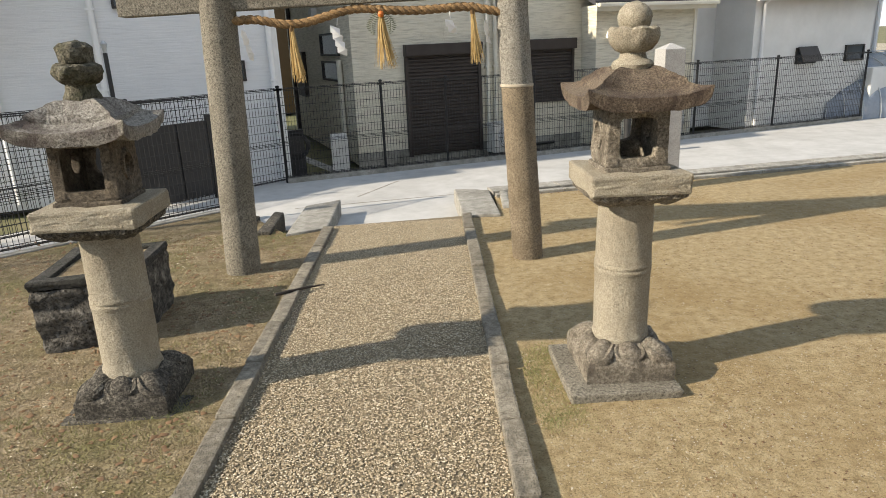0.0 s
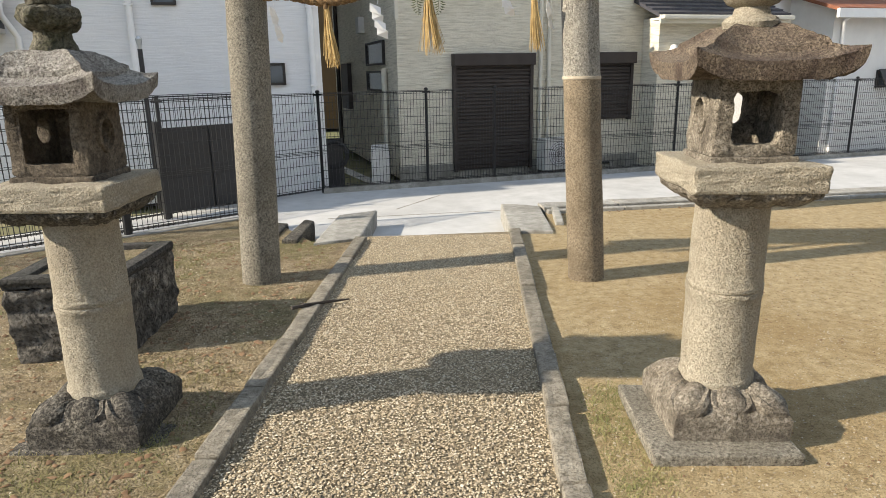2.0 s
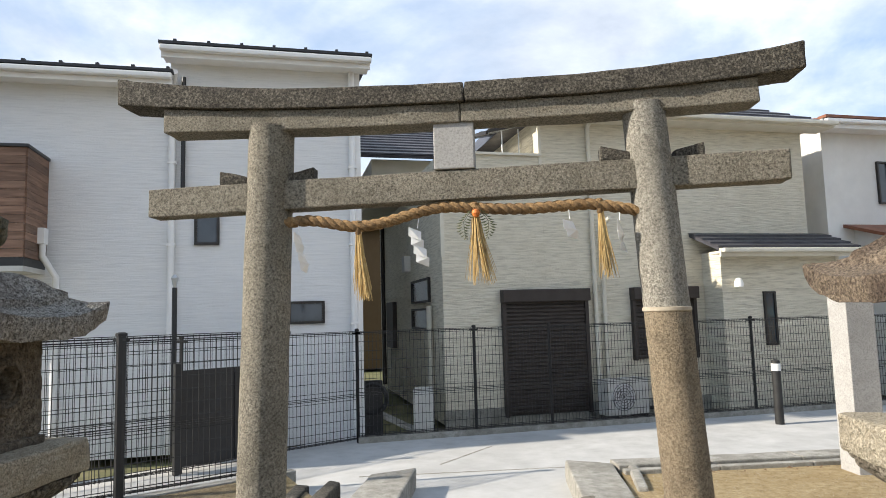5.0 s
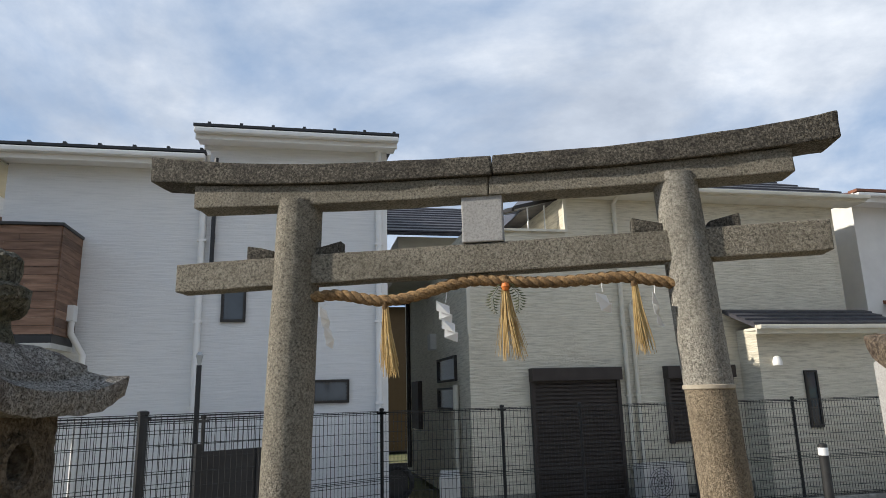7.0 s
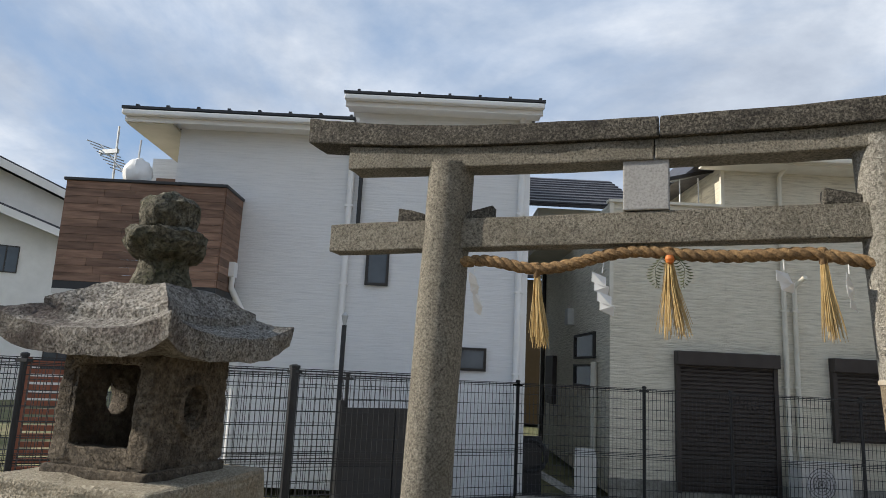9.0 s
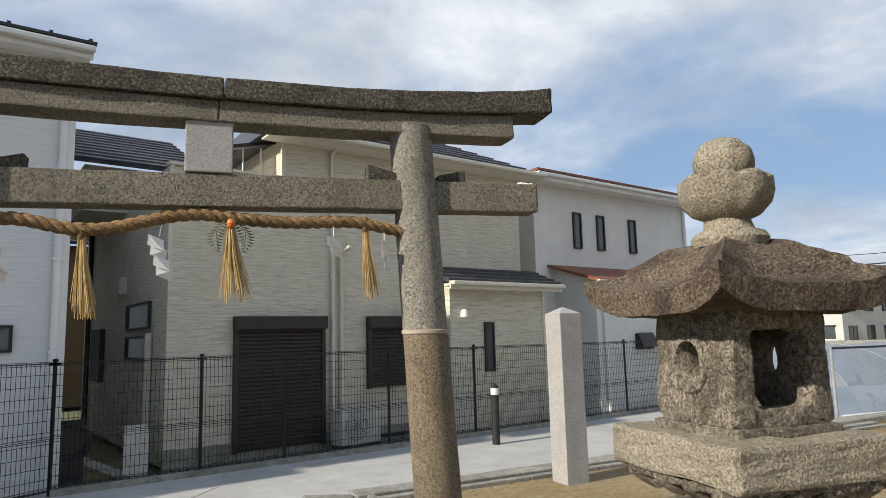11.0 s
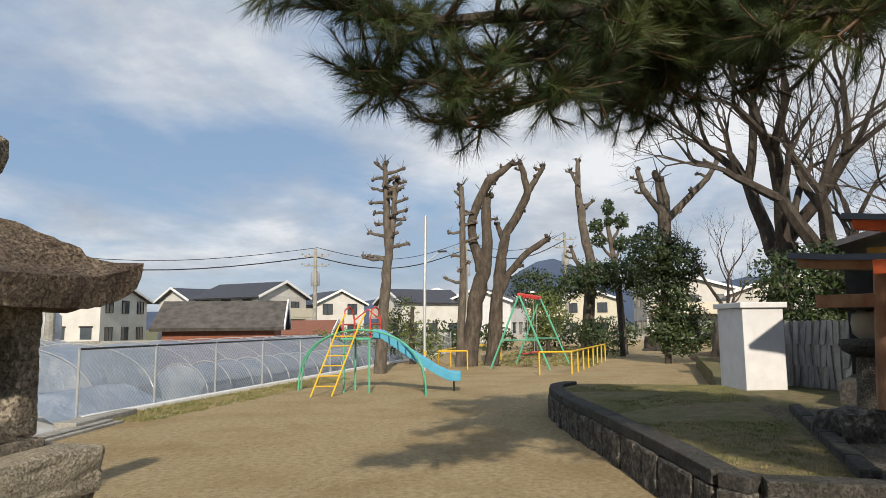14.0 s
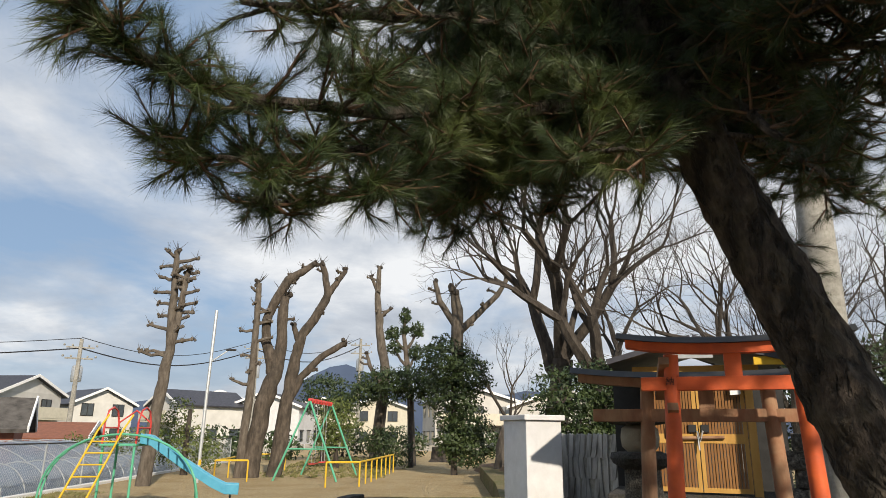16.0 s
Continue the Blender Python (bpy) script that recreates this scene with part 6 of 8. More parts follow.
pollard(20.1, 8.3, [([(0, 0.2, 0, 0.22), (0, 0.03, 2.66, 0.19), (0, -0.09, 3.75, 0.165), (0, -0.05, 4.85, 0.14), (0, 0.0, 6.06, 0.11), (0, 0.02, 6.75, 0.09)], 20, 0.75),
                    ([(0, -0.1, 3.7, 0.12), (0, -0.24, 4.84, 0.105), (0, -0.29, 5.58, 0.1), (0, -0.34, 6.1, 0.085)], 12, 0.6)], "pollarded grey trunk with many short knobbly stubs", 5)
pollard(23.7, 6.65, [([(0, 0.14, 0, 0.17), (0, -0.04, 3.0, 0.15), (0, -0.06, 4.89, 0.125), (0, -0.02, 6.6, 0.115)], 11, 0.6)], "slim pollarded trunk with short knobbly stubs", 6)
pollard(24.0, 6.2, [([(0, 0.36, 0, 0.42), (0, 0.01, 2.38, 0.34), (0, -0.28, 3.42, 0.31), (0, -0.46, 4.57, 0.23), (0, -0.42, 5.63, 0.2), (0, -0.48, 6.2, 0.18)], 4, 0.45),
                    ([(0, -0.2, 3.5, 0.22), (0, -0.1, 4.1, 0.22), (0, 0.08, 4.59, 0.19), (0, 0.12, 5.34, 0.19), (0, -0.16, 6.08, 0.2), (0, -0.55, 6.81, 0.19), (0, -0.98, 7.1, 0.15), (0, -1.47, 7.45, 0.11)], 6, 0.45)],
        "old twin-stemmed pollarded tree with dark wounds", 7, BARK_MID)
pollard(24.4, 5.2, [([(0, 0.55, 0, 0.33), (0, 0.28, 2.59, 0.27), (0, 0.09, 4.07, 0.22), (0, -0.09, 4.91, 0.2), (0, -0.58, 5.64, 0.18), (0, -0.92, 6.37, 0.17), (0, -0.78, 7.14, 0.13), (0, -0.63, 7.53, 0.11)], 3, 0.35),
                    ([(0, -0.87, 6.3, 0.14), (0, -1.19, 6.79, 0.125), (0, -1.52, 7.31, 0.1)], 2, 0.3), ([(0, 0.24, 2.6, 0.17), (0, -0.16, 3.42, 0.15), (0, -0.81, 4.14, 0.13), (0, -1.61, 4.64, 0.12)], 1, 0.3),
                    ([(0, 0.04, 4.7, 0.13), (0, 0.23, 5.27, 0.1)], 0, 0.3)], "forked pollarded tree with one long low limb", 8, BARK_MID)
pollard(33.0, 1.6, [([(0, 1.1, 0, 0.36), (0, 0.7, 4.53, 0.28), (0, 1.05, 6.37, 0.22), (0, 1.22, 8.1, 0.17), (0, 1.15, 9.61, 0.11)], 5, 0.7), ([(0, 1.0, 6.55, 0.13), (0, 0.95, 7.15, 0.11), (0, 0.53, 7.48, 0.08)], 2, 0.4),
                    ([(0, 1.21, 8.3, 0.11), (0, 1.54, 9.1, 0.08)], 1, 0.4), ([(0, 0.8, 3.6, 0.13), (0, 1.45, 4.7, 0.11), (0, 1.62, 5.27, 0.09)], 2, 0.5)], "tall slender pollarded tree", 9)


def leaf_cloud(centers, n, size, material, name, parent, seed, droop=0.0):
    """Small leaves scattered near the surfaces of clumps (x, y, z, rx, ry, rz)."""
    r = np.random.default_rng(seed)
    vs = []
    for (cx, cy, cz, rx, ry, rz) in centers:
        k = max(20, int(n * (rx * ry * rz) ** (2 / 3)))
        d = r.normal(size=(k, 3))
        d /= np.linalg.norm(d, axis=1)[:, None]
        lump = 1 + 0.22 * np.sin(d[:, 0] * 7 + cx * 3) * np.cos(d[:, 1] * 6 + cy) + 0.15 * np.sin(d[:, 2] * 9 + cz)
        rad = (0.55 + 0.45 * r.random(k) ** 0.45) * lump
        c = d * rad[:, None] * np.array((rx, ry, rz)) + np.array((cx, cy, cz))
        u = r.normal(size=(k, 3))
        u /= np.linalg.norm(u, axis=1)[:, None]
        w = np.cross(u, d + 0.3 * r.normal(size=(k, 3)))
        w /= np.linalg.norm(w, axis=1)[:, None] + 1e-6
        s = size * r.uniform(0.6, 1.3, (k, 1))
        vs.append(np.stack([c - u * s, c + w * s * 0.45, c + u * s, c - w * s * 0.45], 1))
    V = np.concatenate(vs).reshape(-1, 3)
    F = np.arange(len(V)).reshape(-1, 4)
    return fast_mesh(name, V, F, material, parent)


def shrub(name, x, y, z, clumps, trunk, label, seed, material=LEAF, n=900, size=0.09, category="tree"):
    th = thing(name, pose(x, y, z), label, category)
    if trunk:
        part("trunk", Geo().tube([(0, 0, -0.1), (0.05, 0.05, trunk * 0.5), (0, 0, trunk)], [0.13, 0.1, 0.07], 9), BARK_DK, th, smooth=True)
    leaf_cloud(clumps, n, size, material, "crown", th, seed)
    return th


shrub("ivy_clad_tree", 26.1, -0.5, 0.0, [(0, 0.4, 4.2, 0.9, 0.95, 0.9), (0, -0.5, 3.6, 0.9, 0.9, 0.9), (0, 0.1, 2.7, 0.8, 0.95, 0.9), (0, -0.5, 1.8, 0.7, 0.85, 0.8), (0, -0.45, 0.9, 0.65, 0.8, 0.7), (0, 0.15, 1.2, 0.5, 0.6, 0.6)], 5.2,
      "tall dark ivy-clad tree beside the path", 11, n=3120, size=0.074)
pollard(26.1, -0.6, [([(0.1, 0, 3.5, 0.25), (0.1, 0.0, 6.0, 0.28), (0.1, 0.1, 7.0, 0.2)], 2, 0.6), ([(0.1, 0.05, 5.6, 0.16), (0.1, 0.7, 6.6, 0.13), (0.1, 0.9, 7.4, 0.1)], 2, 0.5), ([(0.1, -0.1, 5.4, 0.17), (0.1, -0.9, 6.2, 0.14), (0.1, -1.6, 6.9, 0.12), (0.1, -2.0, 7.6, 0.1)], 3, 0.6)],
        "pollarded crown of reddish limbs above the ivy", 12)
shrub("broadleaf_tree", 31.5, 1.0, 0.0, [(0, 1.3, 3.6, 1.0, 1.3, 0.8), (0, 0.0, 3.7, 1.0, 1.3, 0.8), (0, -1.0, 3.5, 0.9, 0.9, 0.7), (0, 2.2, 3.2, 0.7, 0.7, 0.6)], 3.4, "spreading dark evergreen tree over the path", 13, n=2160, size=0.081)
tufted = shrub("broadleaf_tree", 33.5, -0.2, 0.0, [(0, 1.6, 7.1, 0.4, 0.3, 0.42), (0, 1.0, 6.4, 0.45, 0.36, 0.36), (0, 2.2, 6.2, 0.45, 0.38, 0.36), (0, 2.1, 5.5, 0.45, 0.4, 0.32), (0, 1.05, 5.3, 0.45, 0.38, 0.4), (0, 1.6, 6.4, 0.3, 0.25, 0.25)], 0,
               "tall tree with tufted evergreen clumps on its limbs", 14, n=2200, size=0.09)
part("trunk", Geo().tube([(0, 1.1, -0.1), (0, 1.25, 3.0), (0, 1.5, 5.2), (0, 1.65, 6.2), (0, 1.6, 7.1)], [0.2, 0.16, 0.13, 0.1, 0.05], 9), BARK, tufted, smooth=True)
for dy, z in ((1.0, 6.4), (2.2, 6.2), (2.1, 5.5), (1.05, 5.3)):
    part("limb", Geo().tube([(0, 1.45, z - 0.9), (0, (1.45 + dy) / 2, z - 0.55), (0, dy, z)], [0.09, 0.07, 0.04], 7), BARK, tufted, smooth=True)
shrub("round_bush", 29.5, 1.9, 0.0, [(0, 0, 0.85, 0.9, 0.95, 0.85), (0, 0.5, 1.2, 0.5, 0.6, 0.5)], 0, "rounded clipped evergreen bush", 15, n=2640, size=0.062, category="bush")
shrub("light_green_tree", 30.5, 4.2, 0.0, [(0, 0, 1.9, 0.9, 0.95, 1.1), (0, 0.5, 1.3, 0.6, 0.6, 0.7)], 1.4, "light green conical evergreen by the swings", 16, material=LEAF_Y, n=2400, size=0.062)
shrub("broadleaf_tree", 36.0, 5.4, 0.0, [(0, 0, 3.4, 1.0, 1.25, 1.1), (0, -0.8, 2.8, 0.8, 0.8, 0.8)], 2.8, "dark rounded evergreen tree at the park edge", 17, n=1920, size=0.087)
shrub("hedge", 25.0, 8.9, 0.0, [(0, 0.8, 1.2, 0.6, 0.8, 0.9), (0, -0.1, 0.9, 0.6, 0.8, 0.8), (0.2, 0.4, 2.0, 0.4, 0.5, 0.7), (0, -0.8, 0.7, 0.4, 0.5, 0.6)], 2.2, "ragged yellow-green hedge plant behind the slide", 18, material=LEAF_Y, n=1920, size=0.056, category="hedge")
shrub("hedge", 26.0, 10.9, 0.0, [(0, 0, 0.9, 0.5, 1.0, 0.7), (0, 1.1, 0.8, 0.5, 0.8, 0.6), (0, 2.1, 0.7, 0.5, 0.7, 0.6)], 0, "ragged low hedge by the allotment", 19, material=LEAF_Y, n=1920, size=0.056, category="hedge")
shrub("evergreen_shrub", 17.3, -2.9, 0.3, [(0, 0.3, 2.0, 0.8, 0.9, 0.9), (0, -0.7, 2.3, 0.8, 0.9, 0.8), (0, -1.6, 2.1, 0.8, 0.9, 0.9), (0, 0.0, 1.1, 0.8, 0.9, 0.9), (0, -1.2, 1.2, 0.8, 1.0, 0.9)], 1.6, "dense dark evergreen shrubs behind the white box", 20, n=3120, size=0.062, category="bush")
shrub("evergreen_shrub", 13.5, -7.2, 0.3, [(0, 0.6, 2.3, 1.0, 1.0, 0.9), (0, -0.6, 2.0, 1.0, 1.1, 1.0), (0, 0.1, 1.0, 1.0, 1.1, 1.0), (0.5, -1.8, 2.4, 1.0, 1.1, 1.0)], 1.6, "dense dark evergreen shrubs behind the stone wall", 21, n=2400, size=0.062, category="bush")


def bare_tree(x, y, z, h, label, seed, fork=0.3, spread=0.75, levels=6, r0=0.34, lean=(0, 0)):
    rnd = random.Random(seed)
    th = thing("bare_tree", pose(x, y, z), label, "tree", group="large bare trees")
    trunk, limbs, twigs = Geo(), Geo(), Geo()

    def grow(p, d, ln, r, lev):
        g = trunk if lev == 0 else limbs if lev < 3 else twigs
        k = 4 if lev < 4 else 2
        pts, q, dd = [p], p, d
        for i in range(k):
            dd = (dd + Vector((rnd.uniform(-1, 1), rnd.uniform(-1, 1), rnd.uniform(-0.5, 0.8))) * 0.16).normalized()
            q = q + dd * ln / k
            pts.append(q)
        r1 = r * 0.7
        g.tube(pts, [r + (r1 - r) * i / k for i in range(k + 1)], 10 if lev == 0 else 6 if lev < 3 else 3)
        if lev >= levels:
            return
        kids = 3 if lev in (0, 1) else rnd.choice((2, 3, 3))
        for c in range(kids):
            a = 6.283 * (c + rnd.random()) / kids
            side = dd.orthogonal().normalized()
            side = Matrix.Rotation(a, 3, dd) @ side
            nd = (dd + side * spread * rnd.uniform(0.6, 1.2) + Vector((0, 0, 0.15))).normalized()
            at = pts[-1] if c < 2 or lev > 3 else pts[-2]
            grow(at, nd, ln * rnd.uniform(0.62, 0.84), r1 * rnd.uniform(0.6, 0.85), lev + 1)

    grow(Vector((0, 0, -0.1)), Vector((lean[0], lean[1], 1)).normalized(), h * fork, r0, 0)
    part("trunk", trunk, BARK_DK, th, smooth=True)
    part("limb_crown", limbs, BARK_DK, th, smooth=True)
    tagged(part("twig_crown", twigs, BARK_DK, th), kind="stuff")


bare_tree(21.9, -3.0, 0.0, 11.0, "large leafless tree with a broad fan of limbs", 31, 0.36, 0.62, 7, 0.46, (0, 0.03))
bare_tree(20.6, -4.9, 0.0, 10.0, "large leafless tree with spreading crooked limbs", 36, 0.3, 0.8, 7, 0.4, (0, -0.1))
bare_tree(19.0, -8.5, 0.0, 9.5, "leafless tree with fine reddish twigs behind the wall", 33, 0.25, 0.75, 7, 0.24)
bare_tree(13.5, -6.2, 0.0, 7.5, "slender leafless tree with dense fine twigs beside the shrine", 38, 0.22, 0.8, 7, 0.15)
bare_tree(12.2, -5.4, 0.0, 8.0, "leafless tree with dense brown twigs beside the shrine", 41, 0.2, 0.85, 7, 0.16)
bare_tree(16.8, -7.2, 0.0, 10.0, "leafless tree with crooked limbs and fine twigs", 43, 0.25, 0.8, 7, 0.26)
bare_tree(31.0, -3.6, 0.0, 7.0, "small leafless tree among the evergreens", 34, 0.3, 0.6, 5, 0.15)
bare_tree(14.5, -9.5, 0.0, 9.0, "leafless tree with fine twigs near the shrine", 35, 0.25, 0.8, 6, 0.22)
bare_tree(-15.0, 16.0, -0.3, 3.6, "small leafless garden shrub by the cream house", 37, 0.2, 0.6, 4, 0.04)

stump = part("tree_stump", Geo().lathe([(0.55, 0), (0.42, 0.15), (0.36, 0.5), (0.34, 0.75), (0.1, 0.78)], 16), BARK_DK, rough=(0.06, 0.15), smooth=True, cuts=1)
stump.matrix_world = pose(38, -0.6, 0)
tagged(stump, "weathered stump at the end of the park path", "stump")
stump = part("tree_stump", Geo().lathe([(0.75, 0), (0.6, 0.25), (0.5, 0.9), (0.42, 1.5), (0.1, 1.55)], 16), BARK, rough=(0.12, 0.25), smooth=True, cuts=1)
stump.matrix_world = pose(22.5, -2.1, 0.2)
tagged(stump, "tall rugged stump on the earth bank", "stump")

# earth bank and grass verges
g = Geo()
rings = []
for i in range(9):
    f = i / 8
    rings.append([(17.0 + 14 * f, -1.3 - 0.6 * f + 1.2 * math.cos(q) - 1.0, 0.0 + 0.75 * max(0, math.sin(q)) * (0.6 + 0.4 * math.sin(3 * f + 1))) for q in [math.pi * j / 8 for j in range(9)]])
g.loft(rings)
structure("earth_bank", g, LITTER, "low bank of bare brown earth and dead leaves", "bank", smooth=True, rough=(0.1, 0.7), cuts=1)

# ---- utility box, fence panel, small shrine ----
box = thing("utility_cabinet", pose(12.17, -0.7, 0.4, 0, 0, 18), "pale grey painted concrete cabinet on the turf", "cabinet")
part("body", Geo().box(-0.41, 0.41, -0.335, 0.335, -0.02, 1.28), GREYPAINT, box, bevel=0.01)
part("lid", Geo().box(-0.46, 0.46, -0.385, 0.385, 1.282, 1.37), GREYPAINT, box, bevel=0.012)

pf = thing("weathered_screen", pose(9.72, -3.1, 0.38, 0, 0, 212), "weathered grey screen of overlapping split slats", "screen", kind="structure")
rnd = random.Random(3)
part("backing", Geo().box(-3.4, 0.0, 0.0, 0.08, 0, 1.08), OLDCONC, pf)
for i in range(26):
    for k in range(3):
        u = -3.35 + i * 0.13 + rnd.uniform(-0.02, 0.02)
        z = 0.02 + k * 0.34
        lean = rnd.uniform(-0.06, 0.06)
        q = [(u, -0.012, z), (u + 0.12, -0.03, z + 0.02), (u + 0.13 + lean, -0.02, z + 0.38), (u + 0.03 + lean, -0.008, z + 0.4)]
        part("slat", Geo().plate(q, -0.02), BAMBOO, pf)

tdir = Vector((-0.4, -0.92, 0)).normalized()
TA = math.degrees(math.atan2(tdir.y, tdir.x))


def wood_torii(x, y, z, w, h, wood, beamwood, label, foot=BLACKPAINT, top=BLACKPAINT, lean=0.0, ext=0.5):
    """Left pillar at the origin, the other along +x."""
    th = thing("wooden_torii", pose(x, y, z, 0, 0, TA), label, "torii", group="small wooden torii")
    for i, xx in enumerate((0.0, w)):
        ix = 0.06 if i == 0 else w - 0.06
        p = part("pillar", Geo().tube([(xx, 0, 0.0), (ix, lean, h)], [0.075, 0.065], 14), wood, th, smooth=True)
        part("foot_band", Geo().lathe([(0.082, -0.03), (0.082, 0.28)], 14, (xx, 0, 0)), foot, p, smooth=True)
    part("tie_beam", Geo().box(0.1 - ext * 0.95, w - 0.1 + ext * 0.95, -0.05 + lean, 0.05 + lean, h - 0.32, h - 0.2), beamwood, th, bevel=0.006)
    part("strut", Geo().box(w / 2 - 0.07, w / 2 + 0.07, -0.045 + lean, 0.045 + lean, h - 0.2, h), beamwood, th)
    g = Geo()
    xs = [-ext + (w + 2 * ext) * i / 8 for i in range(9)]
    up = [0.07 * abs(2 * i / 8 - 1) ** 2.5 for i in range(9)]
    g.loft([[(a, -0.07 + lean, h + c), (a, 0.07 + lean, h + c), (a, 0.07 + lean, h + 0.085 + c), (a, -0.07 + lean, h + 0.085 + c)] for a, c in zip(xs, up)])
    part("lintel", g, beamwood, th)
    g = Geo()
    xs = [-ext - 0.08 + (w + 2 * ext + 0.16) * i / 8 for i in range(9)]
    g.loft([[(a, -0.12 + lean, h + 0.087 + c), (a, 0.12 + lean, h + 0.087 + c), (a, 0.02 + lean, h + 0.15 + c), (a, -0.02 + lean, h + 0.15 + c)] for a, c in zip(xs, up)])
    part("cap", g, top, th, "black weathered cap")
    return th


wood_torii(6.45, -0.82, 0.4, 1.15, 1.76, VERMILION, VERMILION, "vermilion painted wooden torii with black feet and cap", ext=0.33)
wood_torii(7.05, -0.8, 0.4, 1.2, 1.5, OLDWOOD, OLDWOOD, "old faded wooden torii behind the vermilion one", ext=0.6)
brace = thing("timber_brace", pose(6.45, -0.82, 0.4, 0, 0, TA), "rough weathered timbers bracing the wooden torii", "brace")
part("timber", Geo().bar((0.05, -0.1, 1.3), (-0.02, 0.5, 1.05), 0.09, 0.07), OLDWOOD, brace)
part("timber", Geo().bar((0.0, -0.1, 1.7), (-0.08, 0.6, 1.42), 0.09, 0.07), OLDWOOD, brace)
sign = new("votive_mark", bpy.data.curves.new("votive_mark", "FONT"))
sign.data.body, sign.data.size, sign.data.extrude = "納", 0.08, 0.001
sign.data.materials.append(BLACKPAINT)
sign.matrix_world = pose(6.45, -0.82, 0.4, 0, 0, TA) @ pose(0.0, -0.078, 1.49, 90, 0, 0)
tagged(sign, "black painted dedication character on the vermilion pillar", "lettering")

# low weathered lantern between the torii and the gate
ml = thing("mushroom_lantern", pose(7.72, -1.0, 0.4, 0, 0, 10), "dark weathered stone lantern with a wide flat cap", "lantern")
part("base", Geo().lathe([(0.3, -0.05), (0.28, 0.1), (0.2, 0.16)], 12), BLOCKSTONE, ml, rough=(0.03, 0.12), smooth=True, cuts=1)
part("shaft", Geo().lathe([(0.22, 0.1), (0.2, 0.4), (0.18, 0.74)], 16), GRANITE_DK, ml, rough=(0.03, 0.1), smooth=True)
part("platform", Geo().lathe([(0.16, 0.7), (0.3, 0.76), (0.33, 0.82), (0.3, 0.87), (0.15, 0.885)], 22), CAPSTONE, ml, rough=(0.02, 0.1), smooth=True, cuts=1)
part("fire_box", Geo().lathe([(0.13, 0.88), (0.19, 0.94), (0.205, 1.03), (0.19, 1.12), (0.13, 1.17)], 20), GRANITE_L, ml, "pale rounded fire box", rough=(0.008, 0.1), smooth=True)
part("cap", Geo().lathe([(0.16, 1.16), (0.31, 1.18), (0.33, 1.23), (0.2, 1.3), (0.05, 1.33)], 22), CAPSTONE, ml, rough=(0.02, 0.1), smooth=True, cuts=1)
blk = part("rough_stone", Geo().box(-0.25, 0.25, -0.2, 0.2, 0, 0.28), BLOCKSTONE, bevel=0.04, rough=(0.05, 0.15), cuts=3, smooth=True)
blk.matrix_world = pose(7.15, -0.55, 0.38, 0, 0, 20)
tagged(blk, "rough dark stone beside the torii foot", "stone")

# plinth and gate
pl = thing("gate_plinth", pose(8.97, -2.98, 0.38, 0, 0, TA + 180), "grey concrete plinth under the wooden gate", "plinth", kind="structure")
# dark stone colour on plinth and step stands in for the pine's shade
part("plinth", Geo().box(-1.0, 1.9, -2.2, 0.12, 0, 0.33), CAPSTONE, pl, bevel=0.015)
part("step", Geo().box(-0.9, 1.8, 0.12, 0.34, 0, 0.08), CAPSTONE, pl, bevel=0.015)
gt = thing("wooden_gate", pose(9.72 + 1.22 * tdir.x, -1.88 + 1.22 * tdir.y, 0.72, 0, 0, TA + 180), "golden timber lattice gate with orange-brown slats", "gate")
GW, GH = 1.22, 1.5
for xx in (-0.05, GW + 0.05):
    part("gate_post", Geo().box(xx - 0.05, xx + 0.05, -0.06, 0.06, -0.02, GH + 0.15), GATEWOOD, gt, bevel=0.005)
for k in range(2):
    x0 = 0.01 + k * GW / 2
    leaf = part("gate_leaf", Geo().box(x0, x0 + 0.05, -0.02, 0.025, 0.02, GH - 0.05).box(x0 + GW / 2 - 0.06, x0 + GW / 2 - 0.012, -0.02, 0.025, 0.02, GH - 0.05), GATEWOOD, gt)
    for z in (0.02, 0.64, GH - 0.12):
        part("rail", Geo().box(x0 + 0.05, x0 + GW / 2 - 0.06, -0.02, 0.024, z, z + (0.12 if z > 0.5 and z < 1 else 0.06)), GATEWOOD, leaf)
    for i in range(13):
        xx = x0 + 0.06 + i * 0.038
        part("slat", Geo().box(xx, xx + 0.028, -0.015, 0.016, 0.08, GH - 0.12), SLATWOOD, leaf)
part("header", Geo().box(-0.2, GW + 0.2, -0.07, 0.07, GH + 0.02, GH + 0.16), GATEWOOD, gt, bevel=0.006)
part("bolt", Geo().tube([(0.3, 0.05, 0.72), (0.95, 0.05, 0.7)], 0.022, 8), OLDWOOD, gt, smooth=True)
for xx in (0.53, 0.69):
    part("lock_plate", Geo().box(xx - 0.05, xx + 0.05, 0.02, 0.045, 0.78, 0.88), BLACKPAINT, gt)
part("chain", Geo().tube([(0.56, 0.07, 0.8), (0.6, 0.08, 0.66), (0.63, 0.07, 0.8), (0.62, 0.08, 0.55)], 0.012, 6), GALV, gt)
# added black panel, standing in for the dark hedge and shade behind
back = part("gate_backing", Geo().box(-0.6, GW + 0.6, -1.3, -1.2, -0.3, 1.5), BLACKPAINT)
back.matrix_world = gt.matrix_world.copy()
tagged(back, "added black panel giving the dark behind the gate slats", "wall", kind="structure")
rf = thing("small_shrine_roof", gt.matrix_world.copy(), "green copper gable roof of the small shrine", "roof", kind="structure")
for s in (-1, 1):
    part("roof_slope", Geo().plate([(GW / 2, 0.5, 1.96), (GW / 2, -1.8, 1.96), (GW / 2 + s * 1.1, -1.8, 1.66), (GW / 2 + s * 1.1, 0.5, 1.66)], 0.07 * s), ROOFTILE, rf)
